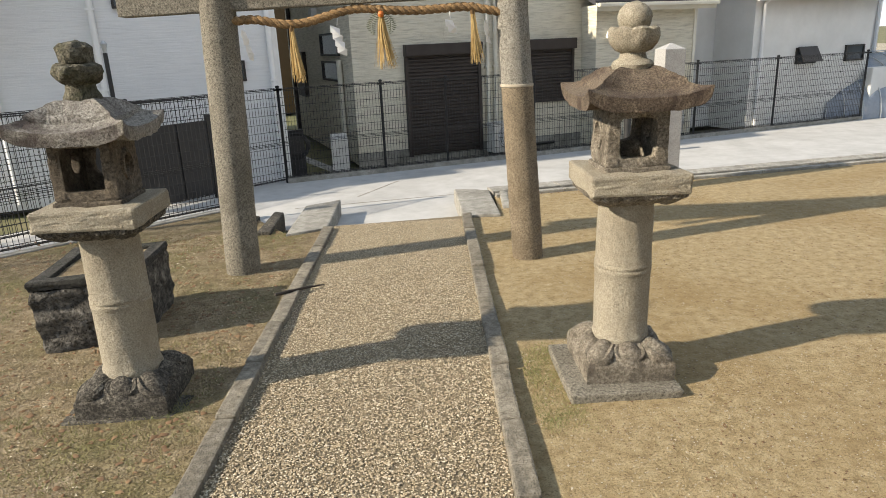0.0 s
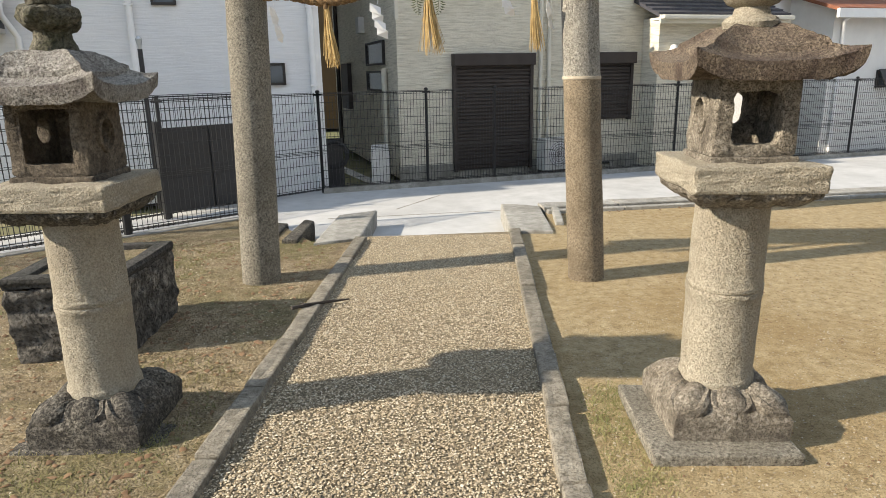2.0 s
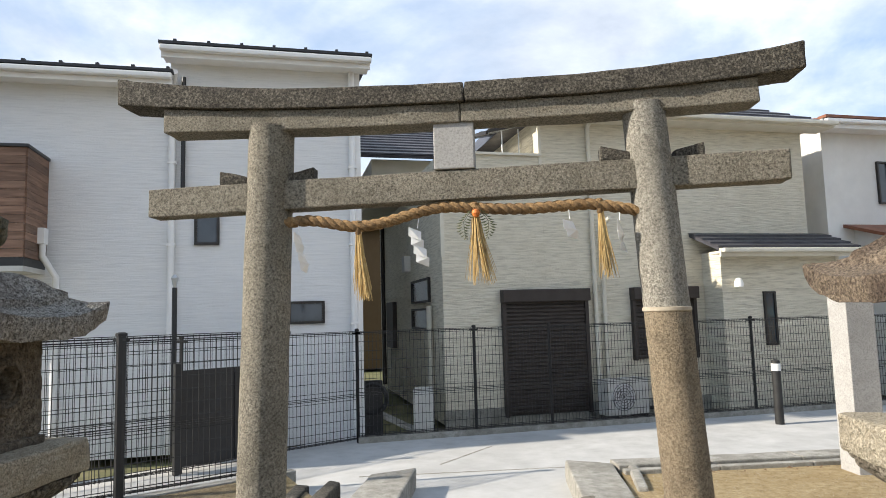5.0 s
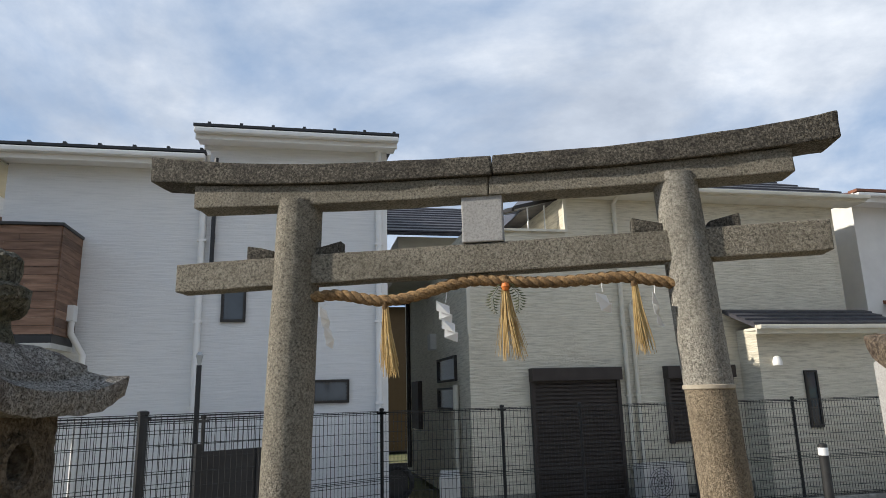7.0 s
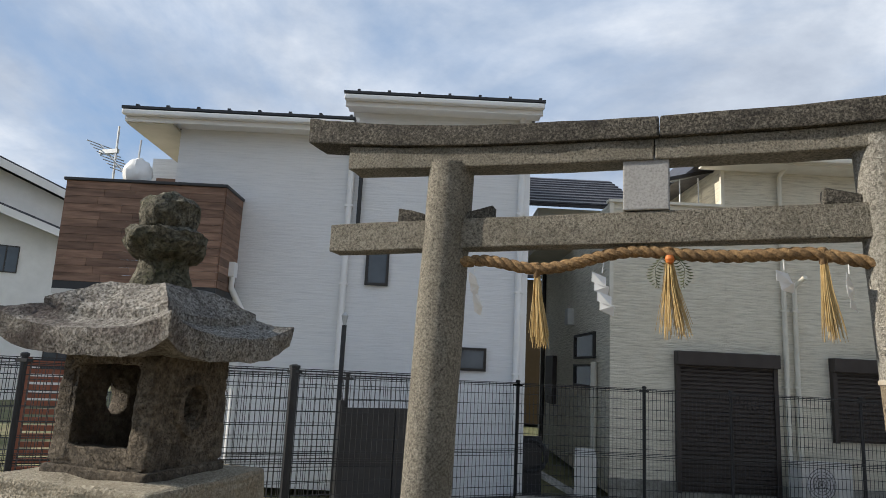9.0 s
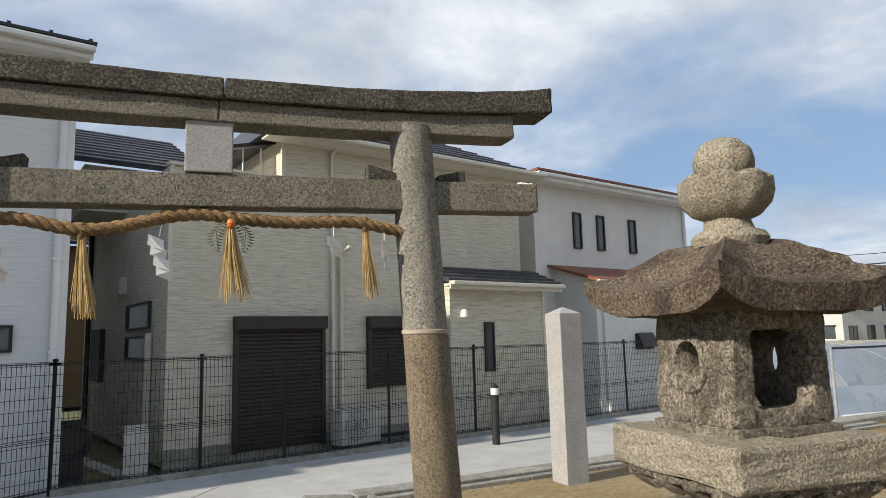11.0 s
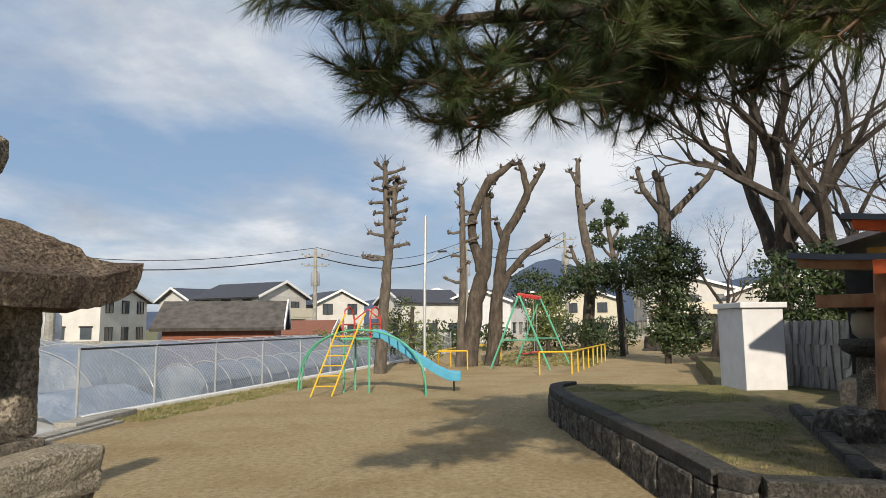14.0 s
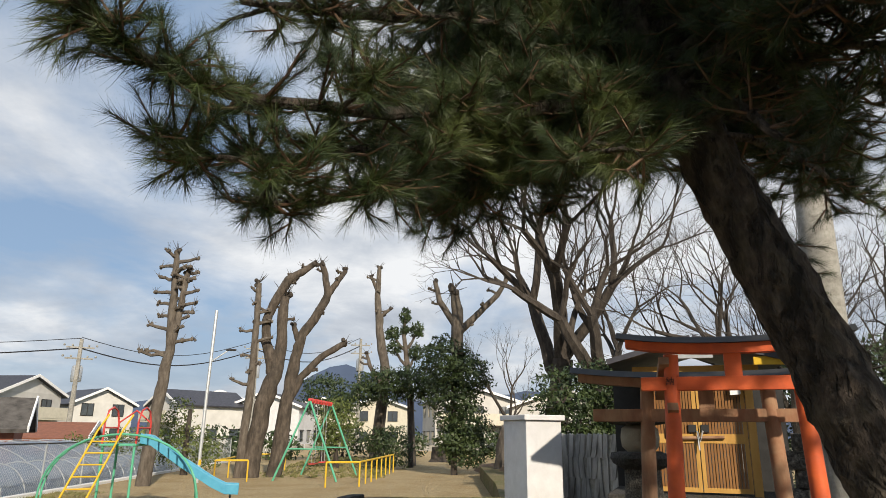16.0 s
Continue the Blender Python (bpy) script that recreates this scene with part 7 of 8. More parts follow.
part("gable_ornament", Geo().prism([(GW / 2 - 0.25, 0.44), (GW / 2 + 0.25, 0.44), (GW / 2 + 0.25, 0.48), (GW / 2 - 0.25, 0.48)], 1.72, 1.84), GALV, rf)
part("yellow_beam", Geo().box(-0.95, -0.12, 0.36, 0.46, 1.62, 1.72), P_YELLOW, rf)
for xx in (0.02, GW - 0.1):
    th = thing("paper_streamer", gt.matrix_world @ Matrix.Translation((xx, 0.1, 1.55)), "zigzag white paper streamer hanging at the gate", "streamer", group="gate streamers")
    for i in range(3):
        q = [(i * 0.04 - 0.05, 0.002 * i, -i * 0.09), (i * 0.04 + 0.08, 0.002 * i, -i * 0.09 - 0.02), (i * 0.04 + 0.08, 0.002 * i, -i * 0.09 - 0.11), (i * 0.04 - 0.05, 0.002 * i, -i * 0.09 - 0.1)]
        part("paper_fold", Geo().plate(q, 0.002), PAPER, th)
sw_ = thing("stone_block_wall", pose(7.95, -5.25, 0.4, 0, 0, TA + 180), "wall of squared dark stone blocks beside the gate", "wall", kind="structure")
for k in range(5):
    for i in range(5):
        xx = 0.0 + i * 0.42 + (0.2 if k % 2 else 0)
        part("stone_block", Geo().box(xx + 0.006, xx + 0.41, -0.28, random.uniform(-0.02, 0.03), k * 0.22 + 0.005, k * 0.22 + 0.215), BLOCKSTONE, sw_, bevel=0.02, rough=(0.015, 0.1), cuts=2)
g = Geo().tube([(7.98, -3.42, 0.3), (7.93, -3.46, 4.6)], [0.23, 0.19], 18)
tagged(part("concrete_pole", g, OLDCONC, smooth=True), "thick pale concrete pole behind the pine", "pole")


for sx, sy, sh, seed in ((36.0, 13.5, 1.5, 61), (40.0, 11.6, 1.8, 62), (38.5, 8.6, 1.6, 63), (44.0, 5.0, 2.2, 64), (45.0, 1.5, 1.9, 65), (41.0, -3.0, 2.0, 66)):
    shrub("garden_shrub", sx, sy, -0.1, [(0, 0, sh * 0.55, 0.9, 1.5, sh * 0.5), (0.3, 1.2, sh * 0.4, 0.7, 0.9, sh * 0.4), (-0.2, -1.1, sh * 0.45, 0.7, 0.8, sh * 0.42)], 0.4, "dark evergreen garden shrub at the far edge of the park", seed, n=380, size=0.13, category="shrub")


# ---- far houses, poles and hills ----
def far_house(dist, px_deg, w, d, h, turn, wallm, roofm, label, gable=1.3, balcony=False):
    """At a distance and a bearing (degrees to the left of +x)."""
    a = radians(px_deg)
    dist, h, gable = dist * 1.45, h * 0.95, gable * 0.95
    x, y = 0.3 + dist * math.cos(a), 1.5 + dist * math.sin(a)
    th = thing("far_house", pose(x, y, -0.3, 0, 0, px_deg - 90 + turn), label, "house", group="far houses")
    part("wall", Geo().box(-w / 2, w / 2, 0, d, 0, h), wallm, th)
    for yy in (0.0, d - 0.1):
        part("gable_wall", Geo().loft([[(-w / 2, yy, h), (w / 2, yy, h), (0, yy, h + gable)], [(-w / 2, yy + 0.1, h), (w / 2, yy + 0.1, h), (0, yy + 0.1, h + gable)]]), wallm, th)
    o = 0.4
    for s in (-1, 1):
        r = part("roof", Geo().plate([(0, -o, h + gable + 0.02), (0, d + o, h + gable + 0.02), (s * (w / 2 + o), d + o, h - gable * o / (w / 2)), (s * (w / 2 + o), -o, h - gable * o / (w / 2))], 0.14 * s), roofm, th)
        part("barge_board", Geo().bar((0, -o - 0.02, h + gable), (s * (w / 2 + o), -o - 0.02, h - gable * o / (w / 2)), 0.06, 0.22), TRIMW, r)
    n = max(2, int(w / 2.6))
    for lv in range(2 if h > 4 else 1):
        for i in range(n):
            u = -w / 2 + w * (i + 0.5) / n
            z = 0.8 + lv * 2.35
            if z + 1.15 < h:
                window(th, u - 0.55, u + 0.55, -0.02, z, z + 1.1, rail=True, depth=0.06)
    for s in (-1, 1):
        for lv in range(2 if h > 4 else 1):
            for i in range(3):
                v, z = d * (i + 0.5) / 3, 0.9 + lv * 2.4
                if z + 1.1 < h:
                    pane = part("side_window", Geo().box(s * w / 2 - 0.03, s * w / 2 + 0.03, v - 0.5, v + 0.5, z, z + 1.0), PANE, th)
                    part("window_hood", Geo().box(s * w / 2 - 0.1, s * w / 2 + 0.1, v - 0.6, v + 0.6, z + 1.02, z + 1.12), DARKFRAME, pane)
    if balcony:
        b = part("balcony", Geo().box(-w / 2 + 0.3, w / 2 - 0.3, -1.1, 0, 2.55, 2.7), SIDING_BP, th)
        part("balcony_front", Geo().box(-w / 2 + 0.3, w / 2 - 0.3, -1.12, -1.04, 2.7, 3.6), SIDING_BP, b)
    return th


FAR = [
    (46, 39.5, 8, 7, 4.6, 62, FARWALL, ROOFTILE, "white two-storey house with a dark gable roof", 1.2, False),
    (50, 36.0, 7, 7, 4.8, -65, FARWALL, ROOFTILE, "white house with a dark gable roof", 1.3, False),
    (21, 27.9, 4, 4.4, 2.05, 86, TERRACOTTA, ROOFOLD, "low shed with reddish walls and a dark tiled roof", 1.0, False),
    (52, 31.5, 6, 7, 4.4, 15, FARWALL, ROOFBROWN, "white house with a reddish roof", 1.3, False),
    (46, 27.5, 7, 8, 5.0, 50, FARWALL, ROOFTILE, "white house with a beige balcony and dark roof", 1.5, True),
    (25, 23.6, 4, 4.5, 1.6, 82, TERRACOTTA, ROOFBROWN, "low shed with a rusty red roof", 0.6, False),
    (52, 22.8, 6, 7, 4.6, 25, FARWALL, ROOFTILE, "white house with a dark gable roof", 1.5, False),
    (48, 18.6, 6, 7, 4.5, -65, FARWALL, ROOFTILE, "grey-white house half hidden by the trees", 1.4, True),
    (54, 14.6, 8, 7, 5.0, 10, SIDING_BP, ROOFTILE, "beige house half hidden by the trees", 1.4, False),
    (48, 11.0, 7, 7, 4.5, -20, GREYPAINT, ROOFTILE, "white house behind the pollarded trees", 1.4, False),
    (52, 6.5, 8, 7, 4.5, 8, FARWALL, ROOFTILE, "white house behind the swings", 1.2, True),
    (56, 1.8, 7, 7, 5.0, -8, SIDING_BP, ROOFTILE, "white house at the end of the park", 1.3, False),
    (44, -6.5, 8, 7, 5.0, 14, FARWALL, ROOFTILE, "white house with an upper veranda behind the trees", 1.2, True),
    (38, -13.5, 8, 7, 4.2, 0, FARWALL, ROOFTILE, "white house with a grey tiled roof behind the shrine", 1.4, False),
    (34, -22.0, 9, 7, 4.5, 0, FARWALL, ROOFTILE, "pale house with a grey tiled roof behind the shrine", 1.6, False),
]
for row in FAR:
    far_house(*row[:9], gable=row[9], balcony=row[10])
g = Geo()
for a in range(-20, 20):
    a0, a1 = radians(a * 3 + 0.03), radians(a * 3 + 2.97)
    x0, y0, x1, y1 = 62 * math.cos(a0), 62 * math.sin(a0), 62 * math.cos(a1), 62 * math.sin(a1)
    g.bar((x0, y0, 0.0), (x1, y1, 0.0), 0.2, 1.0)
structure("wall_far_boundary", g, OLDCONC, "grey boundary walls at the far edge of the park", "wall")


def utility_pole(dist, deg, h, label="grey concrete utility pole with crossarms"):
    a = radians(deg)
    th = thing("utility_pole", pose(0.3 + dist * math.cos(a), 1.5 + dist * math.sin(a), -0.3, 0, 0, deg), label, "utility pole", group="utility poles")
    tube_part("pole", [(0, 0, 0), (0, 0, h)], [0.16, 0.1], OLDCONC, th)
    for z in (h - 0.5, h - 1.1):
        part("crossarm", Geo().box(-0.05, 0.05, -0.7, 0.7, z, z + 0.08), OLDCONC, th)
        for yy in (-0.8, -0.4, 0.4, 0.8):
            part("insulator", Geo().lathe([(0.04, z + 0.1), (0.06, z + 0.16), (0.03, z + 0.22)], 8, (0, yy, 0)), OLDCONC, th)
    part("transformer", Geo().lathe([(0.25, h - 2.3), (0.28, h - 2.2), (0.28, h - 1.5), (0.2, h - 1.4)], 12, (0.35, 0, 0)), GALV, th, smooth=True)
    return Vector((0.3 + dist * math.cos(a), 1.5 + dist * math.sin(a), h - 0.8))


P1 = utility_pole(42, 24.9, 6.6)
P2 = utility_pole(46, 12.0, 7.5)
P3 = utility_pole(44, 52.0, 6.6)
P4 = utility_pole(50, 3.5, 8.5)
P5 = utility_pole(20.5, 44.5, 3.6, "thin grey pole behind the polytunnel")
wires = thing("overhead_cables", pose(0, 0, 0), "black overhead cables strung between the poles", "cable")
for a, b, dz in ((P3, P1, 0.0), (P3, P1, 0.55), (P1, P2, 0.0), (P1, P2, 0.6), (P2, P4, 0.0), (P2, P4, 0.6)):
    pts = [a.lerp(b, i / 12) + Vector((0, 0, dz - 1.0 * math.sin(math.pi * i / 12))) for i in range(13)]
    tube_part("cable", pts, 0.035 if dz == 0 else 0.02, BLACKMETAL, wires, 5)

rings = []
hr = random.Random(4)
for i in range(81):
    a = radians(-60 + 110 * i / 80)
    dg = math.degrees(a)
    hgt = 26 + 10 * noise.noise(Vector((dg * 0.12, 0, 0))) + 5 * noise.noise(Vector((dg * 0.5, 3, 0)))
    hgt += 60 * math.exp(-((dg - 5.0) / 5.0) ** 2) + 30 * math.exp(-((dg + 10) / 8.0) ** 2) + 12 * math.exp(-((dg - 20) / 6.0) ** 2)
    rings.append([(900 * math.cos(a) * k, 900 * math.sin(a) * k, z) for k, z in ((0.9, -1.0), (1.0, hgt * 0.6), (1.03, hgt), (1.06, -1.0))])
# the hill colour carries the haze; the air itself is clear
structure("backdrop_hills", Geo().loft(rings), HILL, "wooded hills on the skyline, tinted blue-grey for haze", "hills", smooth=True)


# ---- pine over the path ----
pine = thing("pine_tree", pose(3.48, -0.98, -0.05), "leaning black pine with long drooping needle branches", "pine")
PO = Vector((3.48, -0.98, -0.05))
rnd = random.Random(21)
trunk_pts = [(3.48, -0.98, -0.1), (3.58, -0.86, 0.6), (3.69, -0.755, 1.26), (3.82, -0.58, 1.92), (3.94, -0.34, 2.6), (4.0, -0.12, 3.21), (4.11, 0.12, 3.92), (4.2, 0.36, 4.52), (4.25, 0.6, 5.3)]
dense, rad = [], []
for i in range(len(trunk_pts) - 1):
    a, b = Vector(trunk_pts[i]) - PO, Vector(trunk_pts[i + 1]) - PO
    for j in range(5):
        dense.append(a.lerp(b, j / 5))
        rad.append(0.212 - 0.0022 * (i * 5 + j))
part("trunk", Geo().tube(dense, rad, 28), PINEBARK, pine, smooth=True, rough=(0.03, 0.07), cuts=1)
PINE_LIMBS = [
    ([(4.02, -0.1, 3.29), (4.03, 0.47, 3.37), (3.88, 1.18, 3.21), (3.6, 1.66, 3.04), (3.26, 2.12, 2.88), (2.88, 2.42, 2.76), (2.66, 2.58, 2.77), (2.5, 2.74, 2.85)], 0.055),
    ([(4.11, 0.12, 3.92), (4.11, 0.79, 3.65), (3.99, 1.33, 3.05), (3.9, 1.65, 2.75), (3.68, 2.04, 2.55), (3.53, 2.32, 2.5)], 0.06),
    ([(4.2, 0.36, 4.52), (4.15, 0.96, 4.02), (3.9, 1.68, 3.83), (3.57, 2.09, 3.59), (3.3, 2.4, 3.45)], 0.06),
    ([(4.0, -0.12, 3.21), (3.63, -0.19, 3.2), (3.35, -0.27, 2.85), (3.11, -0.43, 2.9)], 0.04),
    ([(3.88, 1.18, 3.21), (3.8, 1.66, 2.93), (3.45, 2.19, 2.7), (3.19, 2.43, 2.6), (3.03, 2.59, 2.62)], 0.035),
    ([(4.11, 0.12, 3.92), (3.59, -0.06, 3.71), (3.14, -0.23, 3.35), (2.68, -0.33, 3.3)], 0.05),
    ([(4.03, 0.47, 3.37), (3.98, 0.67, 3.1), (3.6, 0.47, 2.9), (3.4, 0.43, 2.75)], 0.03),
    ([(4.25, 0.6, 5.3), (4.4, 1.2, 5.2), (4.4, 1.8, 4.9), (4.4, 2.2, 4.6)], 0.06),
    ([(4.25, 0.6, 5.3), (5.0, 1.2, 5.0), (5.6, 1.6, 4.5), (6.0, 1.9, 4.1)], 0.06),
    ([(4.11, 0.12, 3.92), (4.9, 0.3, 3.9), (5.6, 0.4, 3.8), (6.2, 0.6, 3.7)], 0.05),
    ([(4.25, 0.6, 5.3), (3.9, 0.2, 5.8), (3.2, -0.2, 5.7), (2.5, -0.4, 5.4)], 0.05),
    ([(4.2, 0.36, 4.52), (4.7, -0.5, 4.4), (5.0, -1.2, 4.1), (5.3, -1.9, 3.8)], 0.05),
    ([(4.08, 0.05, 3.75), (4.3, 0.5, 3.5), (4.3, 0.85, 3.3), (4.25, 1.1, 3.2)], 0.03),
    ([(4.05, 0.0, 3.6), (4.25, 0.35, 3.4), (4.3, 0.6, 3.15), (4.35, 0.8, 3.05)], 0.03),
    ([(4.04, -0.05, 3.45), (4.1, 0.25, 3.25), (4.05, 0.4, 3.15), (4.0, 0.5, 3.1)], 0.025),
    ([(4.02, -0.1, 3.3), (3.9, 0.1, 3.2), (3.8, 0.2, 3.08), (3.75, 0.28, 3.0)], 0.022),
    ([(4.0, -0.12, 3.21), (3.75, -0.45, 3.3), (3.45, -0.65, 3.22), (3.25, -0.75, 3.12)], 0.025),
    ([(4.11, 0.12, 3.92), (4.8, -0.9, 3.85), (5.1, -1.7, 3.45), (5.1, -2.1, 3.15)], 0.035),
    ([(4.11, 0.12, 3.92), (4.6, -0.5, 3.75), (4.75, -1.1, 3.45), (4.7, -1.5, 3.2)], 0.03),
    ([(4.2, 0.36, 4.52), (4.9, 0.0, 4.2), (5.4, -0.6, 3.9), (5.6, -1.1, 3.6)], 0.03),
    ([(4.15, 0.96, 4.02), (4.6, 1.5, 3.8), (4.9, 2.0, 3.5), (5.1, 2.5, 3.2)], 0.04),
]
prnd = random.Random(77)
# limbs from k = 60 on are unseen, added to shade the gravel court
for k in range(140):
    base = Vector(trunk_pts[5]).lerp(Vector(trunk_pts[8]), prnd.random())
    ang = radians(prnd.uniform(-75, 105) if k < 60 else prnd.uniform(192, 228))
    ln = prnd.uniform(0.9, 2.2) if k < 60 else prnd.uniform(1.6, 4.6)
    p1 = base + Vector((math.cos(ang), math.sin(ang), prnd.uniform(-0.05, 0.35))) * ln * 0.5
    p2 = p1 + Vector((math.cos(ang + 0.3), math.sin(ang + 0.3), prnd.uniform(-0.35, 0.1))) * ln * 0.5
    if (p2.x < 3.0 and p2.y > -0.5) or (p2.y > 1.6 and p2.z < 3.2):
        continue
    PINE_LIMBS.append(([tuple(base), tuple(base.lerp(p1, 0.5) + Vector((0, 0, 0.05))), tuple(p1), tuple(p2)], 0.035))
for k in range(52):
    base = Vector(trunk_pts[6]).lerp(Vector(trunk_pts[7]), prnd.random())
    tip = Vector((prnd.uniform(4.0, 5.3), prnd.uniform(-0.25, 1.5), prnd.uniform(2.98, 3.6)))
    PINE_LIMBS.append(([tuple(base), tuple(base.lerp(tip, 0.5) + Vector((0, 0, 0.12))), tuple(tip)], 0.022))
for k in range(12):
    base = Vector(trunk_pts[5]).lerp(Vector(trunk_pts[7]), prnd.random())
    tip = Vector((prnd.uniform(4.1, 5.4), prnd.uniform(-2.3, -0.55), prnd.uniform(2.75, 3.9)))
    PINE_LIMBS.append(([tuple(base), tuple(base.lerp(tip, 0.55) + Vector((0, 0, 0.25))), tuple(tip)], 0.024))
for k in range(20):
    base = Vector(trunk_pts[6]).lerp(Vector(trunk_pts[8]), prnd.random())
    u = prnd.random()
    tip = Vector((prnd.uniform(4.4, 5.3), 1.0 + 0.75 * u, prnd.uniform(2.85, 3.05) if k < 6 else prnd.uniform(3.0, 3.5)))
    PINE_LIMBS.append(([tuple(base), tuple(base.lerp(tip, 0.55) + Vector((0, 0, 0.2))), tuple(tip)], 0.024))
for src in (0, 1, 1, 2, 2, 4, 6):
    P = [Vector(p) for p in PINE_LIMBS[src][0]]
    for i in range(1, len(P)):
        b = P[i].lerp(P[i - 1], prnd.random())
        d = Vector((prnd.uniform(-0.8, 0.8), prnd.uniform(-0.9, 0.9), prnd.uniform(-0.2, 0.5))).normalized() * prnd.uniform(0.25, 0.45)
        if b.x < 3.2:
            d *= 0.3
        PINE_LIMBS.append(([tuple(b), tuple(b + d * 0.5 + Vector((0, 0, 0.03))), tuple(b + d)], 0.016))
tips = []
for pts, r0 in PINE_LIMBS:
    P = [Vector(p) - PO for p in pts]
    g = Geo()
    dense = []
    for a, b in zip(P, P[1:]):
        m = max(3, round((b - a).length / 0.16))
        for j in range(m):
            dense.append(a.lerp(b, j / m) + Vector((rnd.uniform(-1, 1), rnd.uniform(-1, 1), rnd.uniform(-1, 1))) * 0.014)
    dense.append(P[-1])
    k = len(dense) - 1
    g.tube(dense, [r0 * (1 - 0.75 * i / k) for i in range(k + 1)], 8)
    part("limb", g, PINEBARK, pine, smooth=True)
    tw = Geo()
    for i in range(3, k + 1):
        for _ in range(3):
            p = dense[i]
            dd = (dense[i] - dense[i - 1]).normalized()
            side = Vector((rnd.uniform(-1, 1), rnd.uniform(-1, 1), rnd.uniform(-0.45, 0.6))).normalized()
            d2 = (dd * 0.5 + side).normalized()
            if dense[i].z + PO.z > 3.2 and dense[i].y + PO.y > 2.35:
                continue
            ln = rnd.uniform(0.12, 0.4) * (1.0 if i < k - 3 else 0.6)
            if dense[i].x + PO.x < 3.0 and dense[i].y + PO.y > 1.5:
                ln = rnd.uniform(0.08, 0.17)
            q = p + d2 * ln * 0.6 + Vector((0, 0, -0.02))
            e = q + (d2 + Vector((0, 0, 0.4))).normalized() * ln * 0.4
            tw.tube([p, q, e], [0.009, 0.007, 0.004], 5)
            tips.append((e, (e - q).normalized()))
            if rnd.random() < 0.5:
                tips.append((q, (q - p).normalized()))
            s2 = (d2 + Vector((rnd.uniform(-1, 1), rnd.uniform(-1, 1), rnd.uniform(-0.2, 0.8))) * 0.8).normalized()
            e2 = q + s2 * rnd.uniform(0.08, 0.2)
            tw.tube([q, e2], [0.006, 0.004], 4)
            tips.append((e2, s2))
    for j in range(4):
        tips.append((dense[-1 - j], (dense[-1] - dense[-2]).normalized()))
    tagged(part("twig_spray", tw, PINETWIG, pine), kind="stuff")
r = np.random.default_rng(5)
V = []
for e, d in tips:
    k = 62
    d = np.array(d)
    s = r.uniform(-0.1, 0.02, (k, 1))
    base = np.array(e) + d * s
    rnd_dir = r.normal(size=(k, 3))
    rnd_dir -= (rnd_dir @ d)[:, None] * d
    rnd_dir /= np.linalg.norm(rnd_dir, axis=1)[:, None]
    out = d * r.uniform(0.25, 1.3, (k, 1)) + rnd_dir * r.uniform(0.3, 1.0, (k, 1))
    out /= np.linalg.norm(out, axis=1)[:, None]
    ln = r.uniform(0.085, 0.14, (k, 1))
    w = np.cross(out, rnd_dir + 0.2)
    w /= np.linalg.norm(w, axis=1)[:, None] + 1e-6
    wd = 0.0015
    end = base + out * ln + np.array((0, 0, -0.012))
    V.append(np.stack([base - w * wd, base + w * wd, end], 1))
V = np.concatenate(V).reshape(-1, 3)
tagged(fast_mesh("needle_foliage", V, np.arange(len(V)).reshape(-1, 3), NEEDLE, pine), kind="stuff")


# ---- grass, litter and pebbles on the ground ----
def blades(name, n, area, hgt, material, label, seed, keep=None, wid=0.003, z=0.0, clump=14):
    q = np.random.default_rng(seed)
    m = n // clump
    c = np.stack([q.uniform(area[0], area[1], m), q.uniform(area[2], area[3], m)], 1)
    if keep is not None:
        c = c[keep(c[:, 0], c[:, 1])]
    p = np.repeat(c, clump, 0) + q.normal(0, 0.03, (len(c) * clump, 2))
    k = len(p)
    a = q.uniform(0, 6.283, k)
    h = hgt * q.uniform(0.4, 1.2, k)
    lean = q.uniform(0.2, 1.3, k)
    base = np.stack([p[:, 0], p[:, 1], np.full(k, z - 0.002)], 1)
    side = np.stack([-np.sin(a), np.cos(a), np.zeros(k)], 1) * wid
    tip = base + np.stack([np.cos(a) * h * lean, np.sin(a) * h * lean, h], 1)
    Vv = np.stack([base - side, base + side, tip], 1).reshape(-1, 3)
    ob = fast_mesh(name, Vv, np.arange(len(Vv)).reshape(-1, 3), material)
    return tagged(ob, label, "grass", kind="stuff")


def patch(scale, lim):
    def f(x, y):
        return np.sin(x * scale + 1.3) * np.cos(y * scale * 0.8 + 0.4) + 0.6 * np.sin(x * scale * 2.3 + y * 1.9) > lim
    return f


blades("grass_left", 60000, (-4.0, -0.9, 0.3, 6.4), 0.022, GRASS, "sparse short winter grass beside the path", 41, patch(1.7, 0.0))
blades("grass_lantern", 4200, (0.88, 1.12, 2.35, 3.3), 0.013, GRASS, "short green grass round the lantern foot", 42)
blades("grass_bed", 52000, (5.4, 12.5, -0.3, 2.4), 0.02, GRASS, "thin patchy turf on the raised bed", 43, lambda x, y: patch(1.1, -0.2)(x, y) & (y < 0.27 * x - 0.8) & (y > -0.05 * x), 0.004, 0.4)
blades("grass_verge", 16000, (9.5, 18, 8.6, 9.7), 0.06, GRASS, "rough dry grass along the fence foot", 44, None, 0.004)
blades("grass_park", 20000, (24, 44, 2.0, 6.5), 0.08, GRASS, "grassy slope behind the swings", 45, None, 0.012)


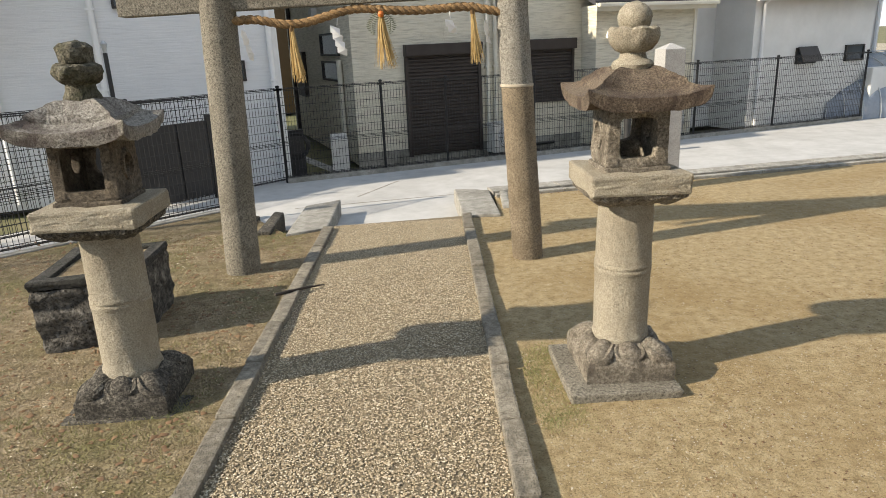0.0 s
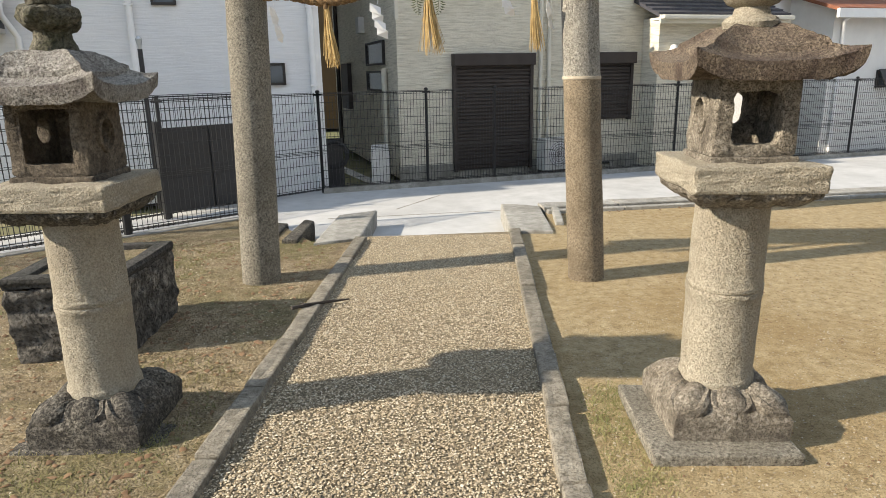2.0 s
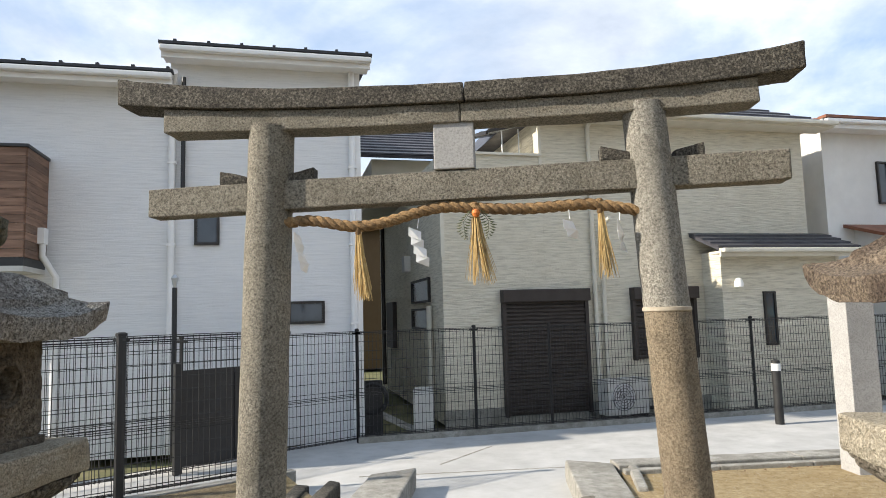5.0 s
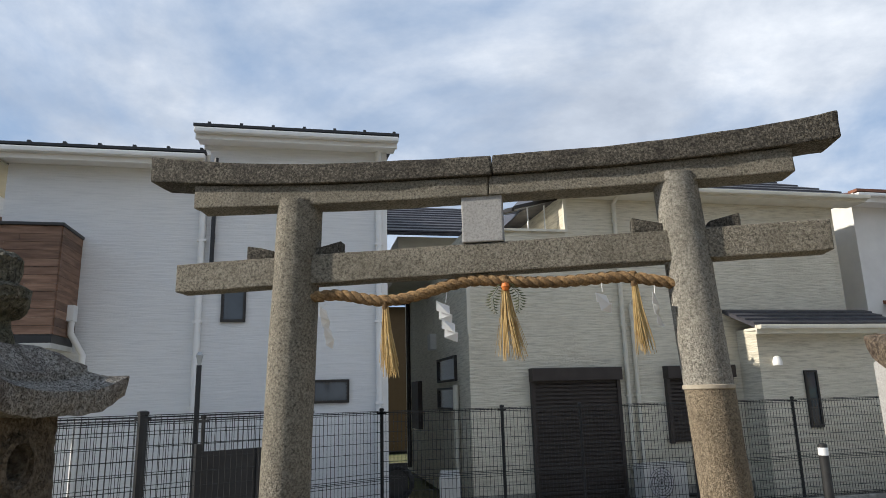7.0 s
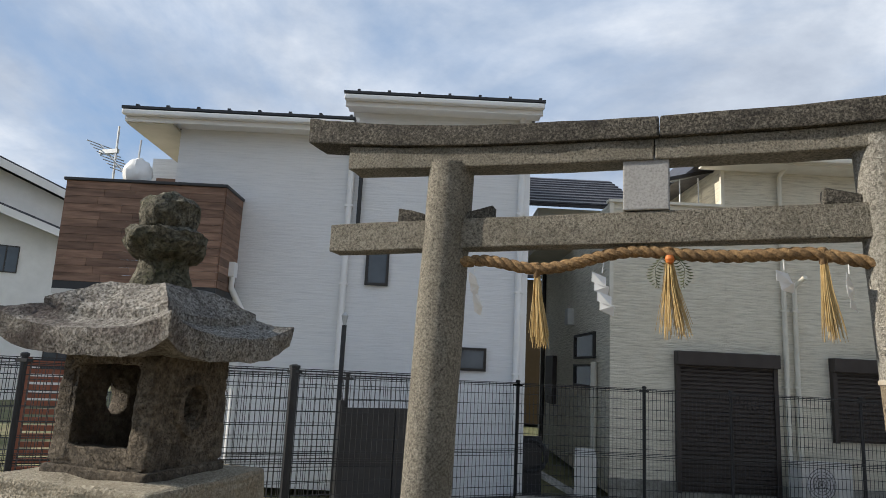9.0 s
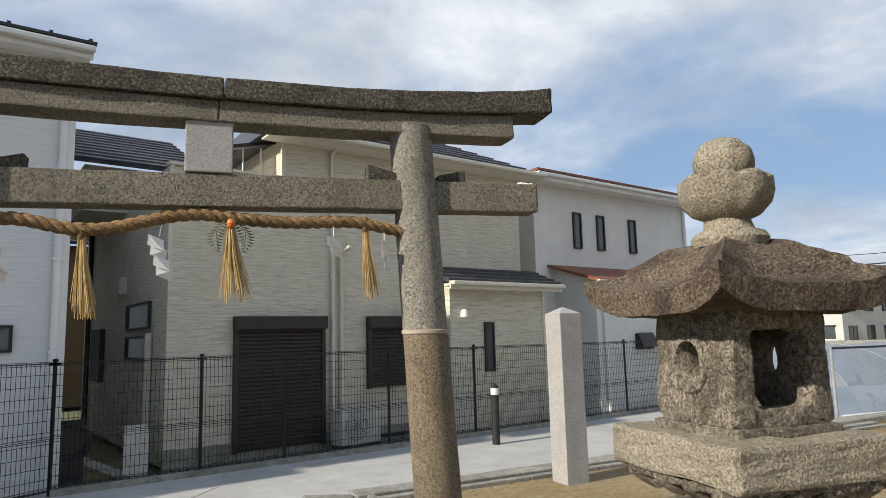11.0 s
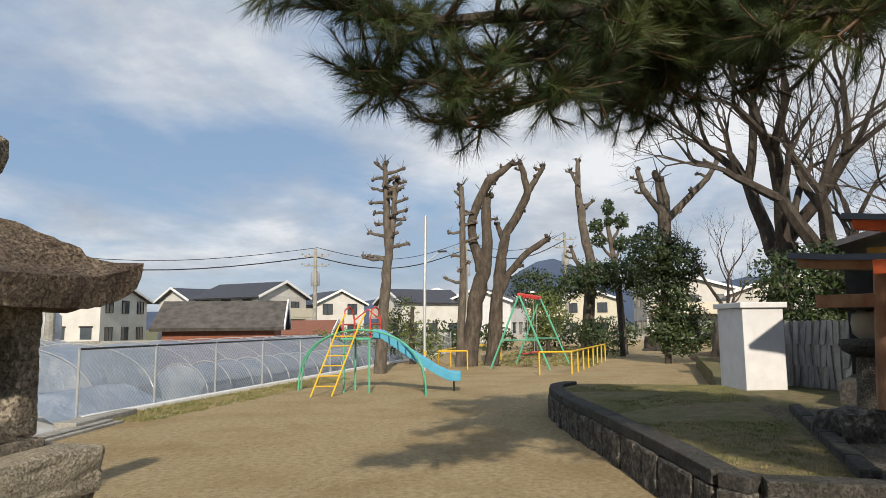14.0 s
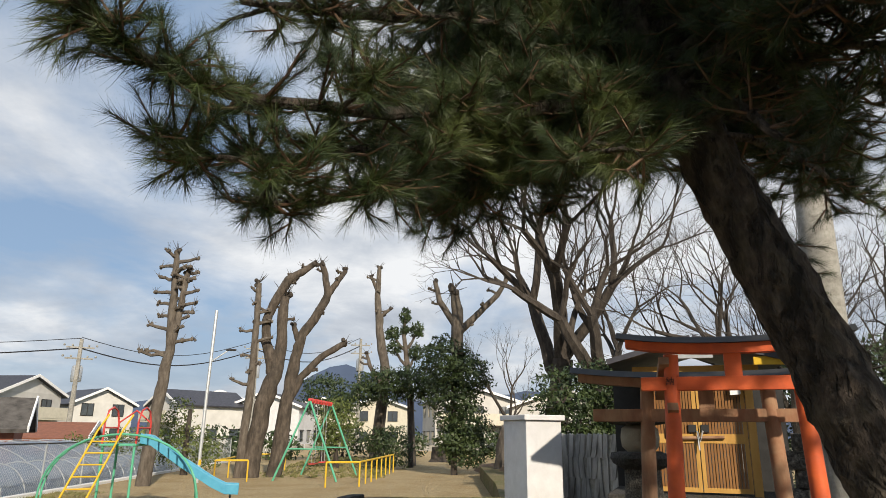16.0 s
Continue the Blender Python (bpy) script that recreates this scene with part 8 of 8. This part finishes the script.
def scatter(name, n, area, size, material, label, seed, z=0.004, keep=None):
    q = np.random.default_rng(seed)
    c = np.stack([q.uniform(area[0], area[1], n), q.uniform(area[2], area[3], n)], 1)
    if keep is not None:
        c = c[keep(c[:, 0], c[:, 1])]
    k = len(c)
    a = q.uniform(0, 6.283, k)
    s = size * q.uniform(0.4, 1.3, k)
    vv = octa[None] * (q.uniform(0.6, 1.3, (k, 1, 3)) * s[:, None, None] * np.array((1.2, 0.9, 0.55))) + q.normal(0, 0.15, (k, 6, 3)) * s[:, None, None]
    ca, sa = np.cos(a)[:, None], np.sin(a)[:, None]
    X = vv[..., 0] * ca - vv[..., 1] * sa + c[:, :1]
    Y = vv[..., 0] * sa + vv[..., 1] * ca + c[:, 1:]
    Vv = np.stack([X, Y, vv[..., 2] + z], -1).reshape(-1, 3)
    F = (fo[None] + 6 * np.arange(k)[:, None, None]).reshape(-1, 3)
    return tagged(fast_mesh(name, Vv, F, material), label, "pebbles", kind="stuff")


scatter("pebbles_right", 30000, (0.85, 6.5, 0.6, 7.6), 0.0046, GRAVEL, "fine loose grit on the sandy yard", 51, 0.002)
scatter("pebbles_left", 14000, (-3.2, -0.88, 0.5, 6.4), 0.007, PEBBLE, "stray gravel scattered beside the path", 52, 0.002, patch(2.3, -0.3))
scatter("pebbles_court", 16000, (5.2, 9.6, -4.0, -0.2), 0.011, COURTSTONE, "grey gravel of the court", 53, 0.408)
scatter("dead_leaves", 2200, (-4.0, -0.9, 1.0, 6.5), 0.016, LITTER, "brown dead leaves scattered on the ground", 54, 0.006)
scatter("leaf_crumbs", 9000, (0.9, 8.0, 0.4, 7.6), 0.0062, LITTER, "small brown crumbs of dead leaf on the sandy yard", 56, 0.004, patch(0.9, -0.15))
scatter("dead_leaves_kerb", 1200, (1.3, 9.0, 6.9, 9.0), 0.014, LITTER, "brown dead leaves along the roadside kerb", 55, 0.005, lambda x, y: (y > 7.35 + 0.2 * (x - 1.2)) & (y < 7.65 + 0.2 * (x - 1.2)))
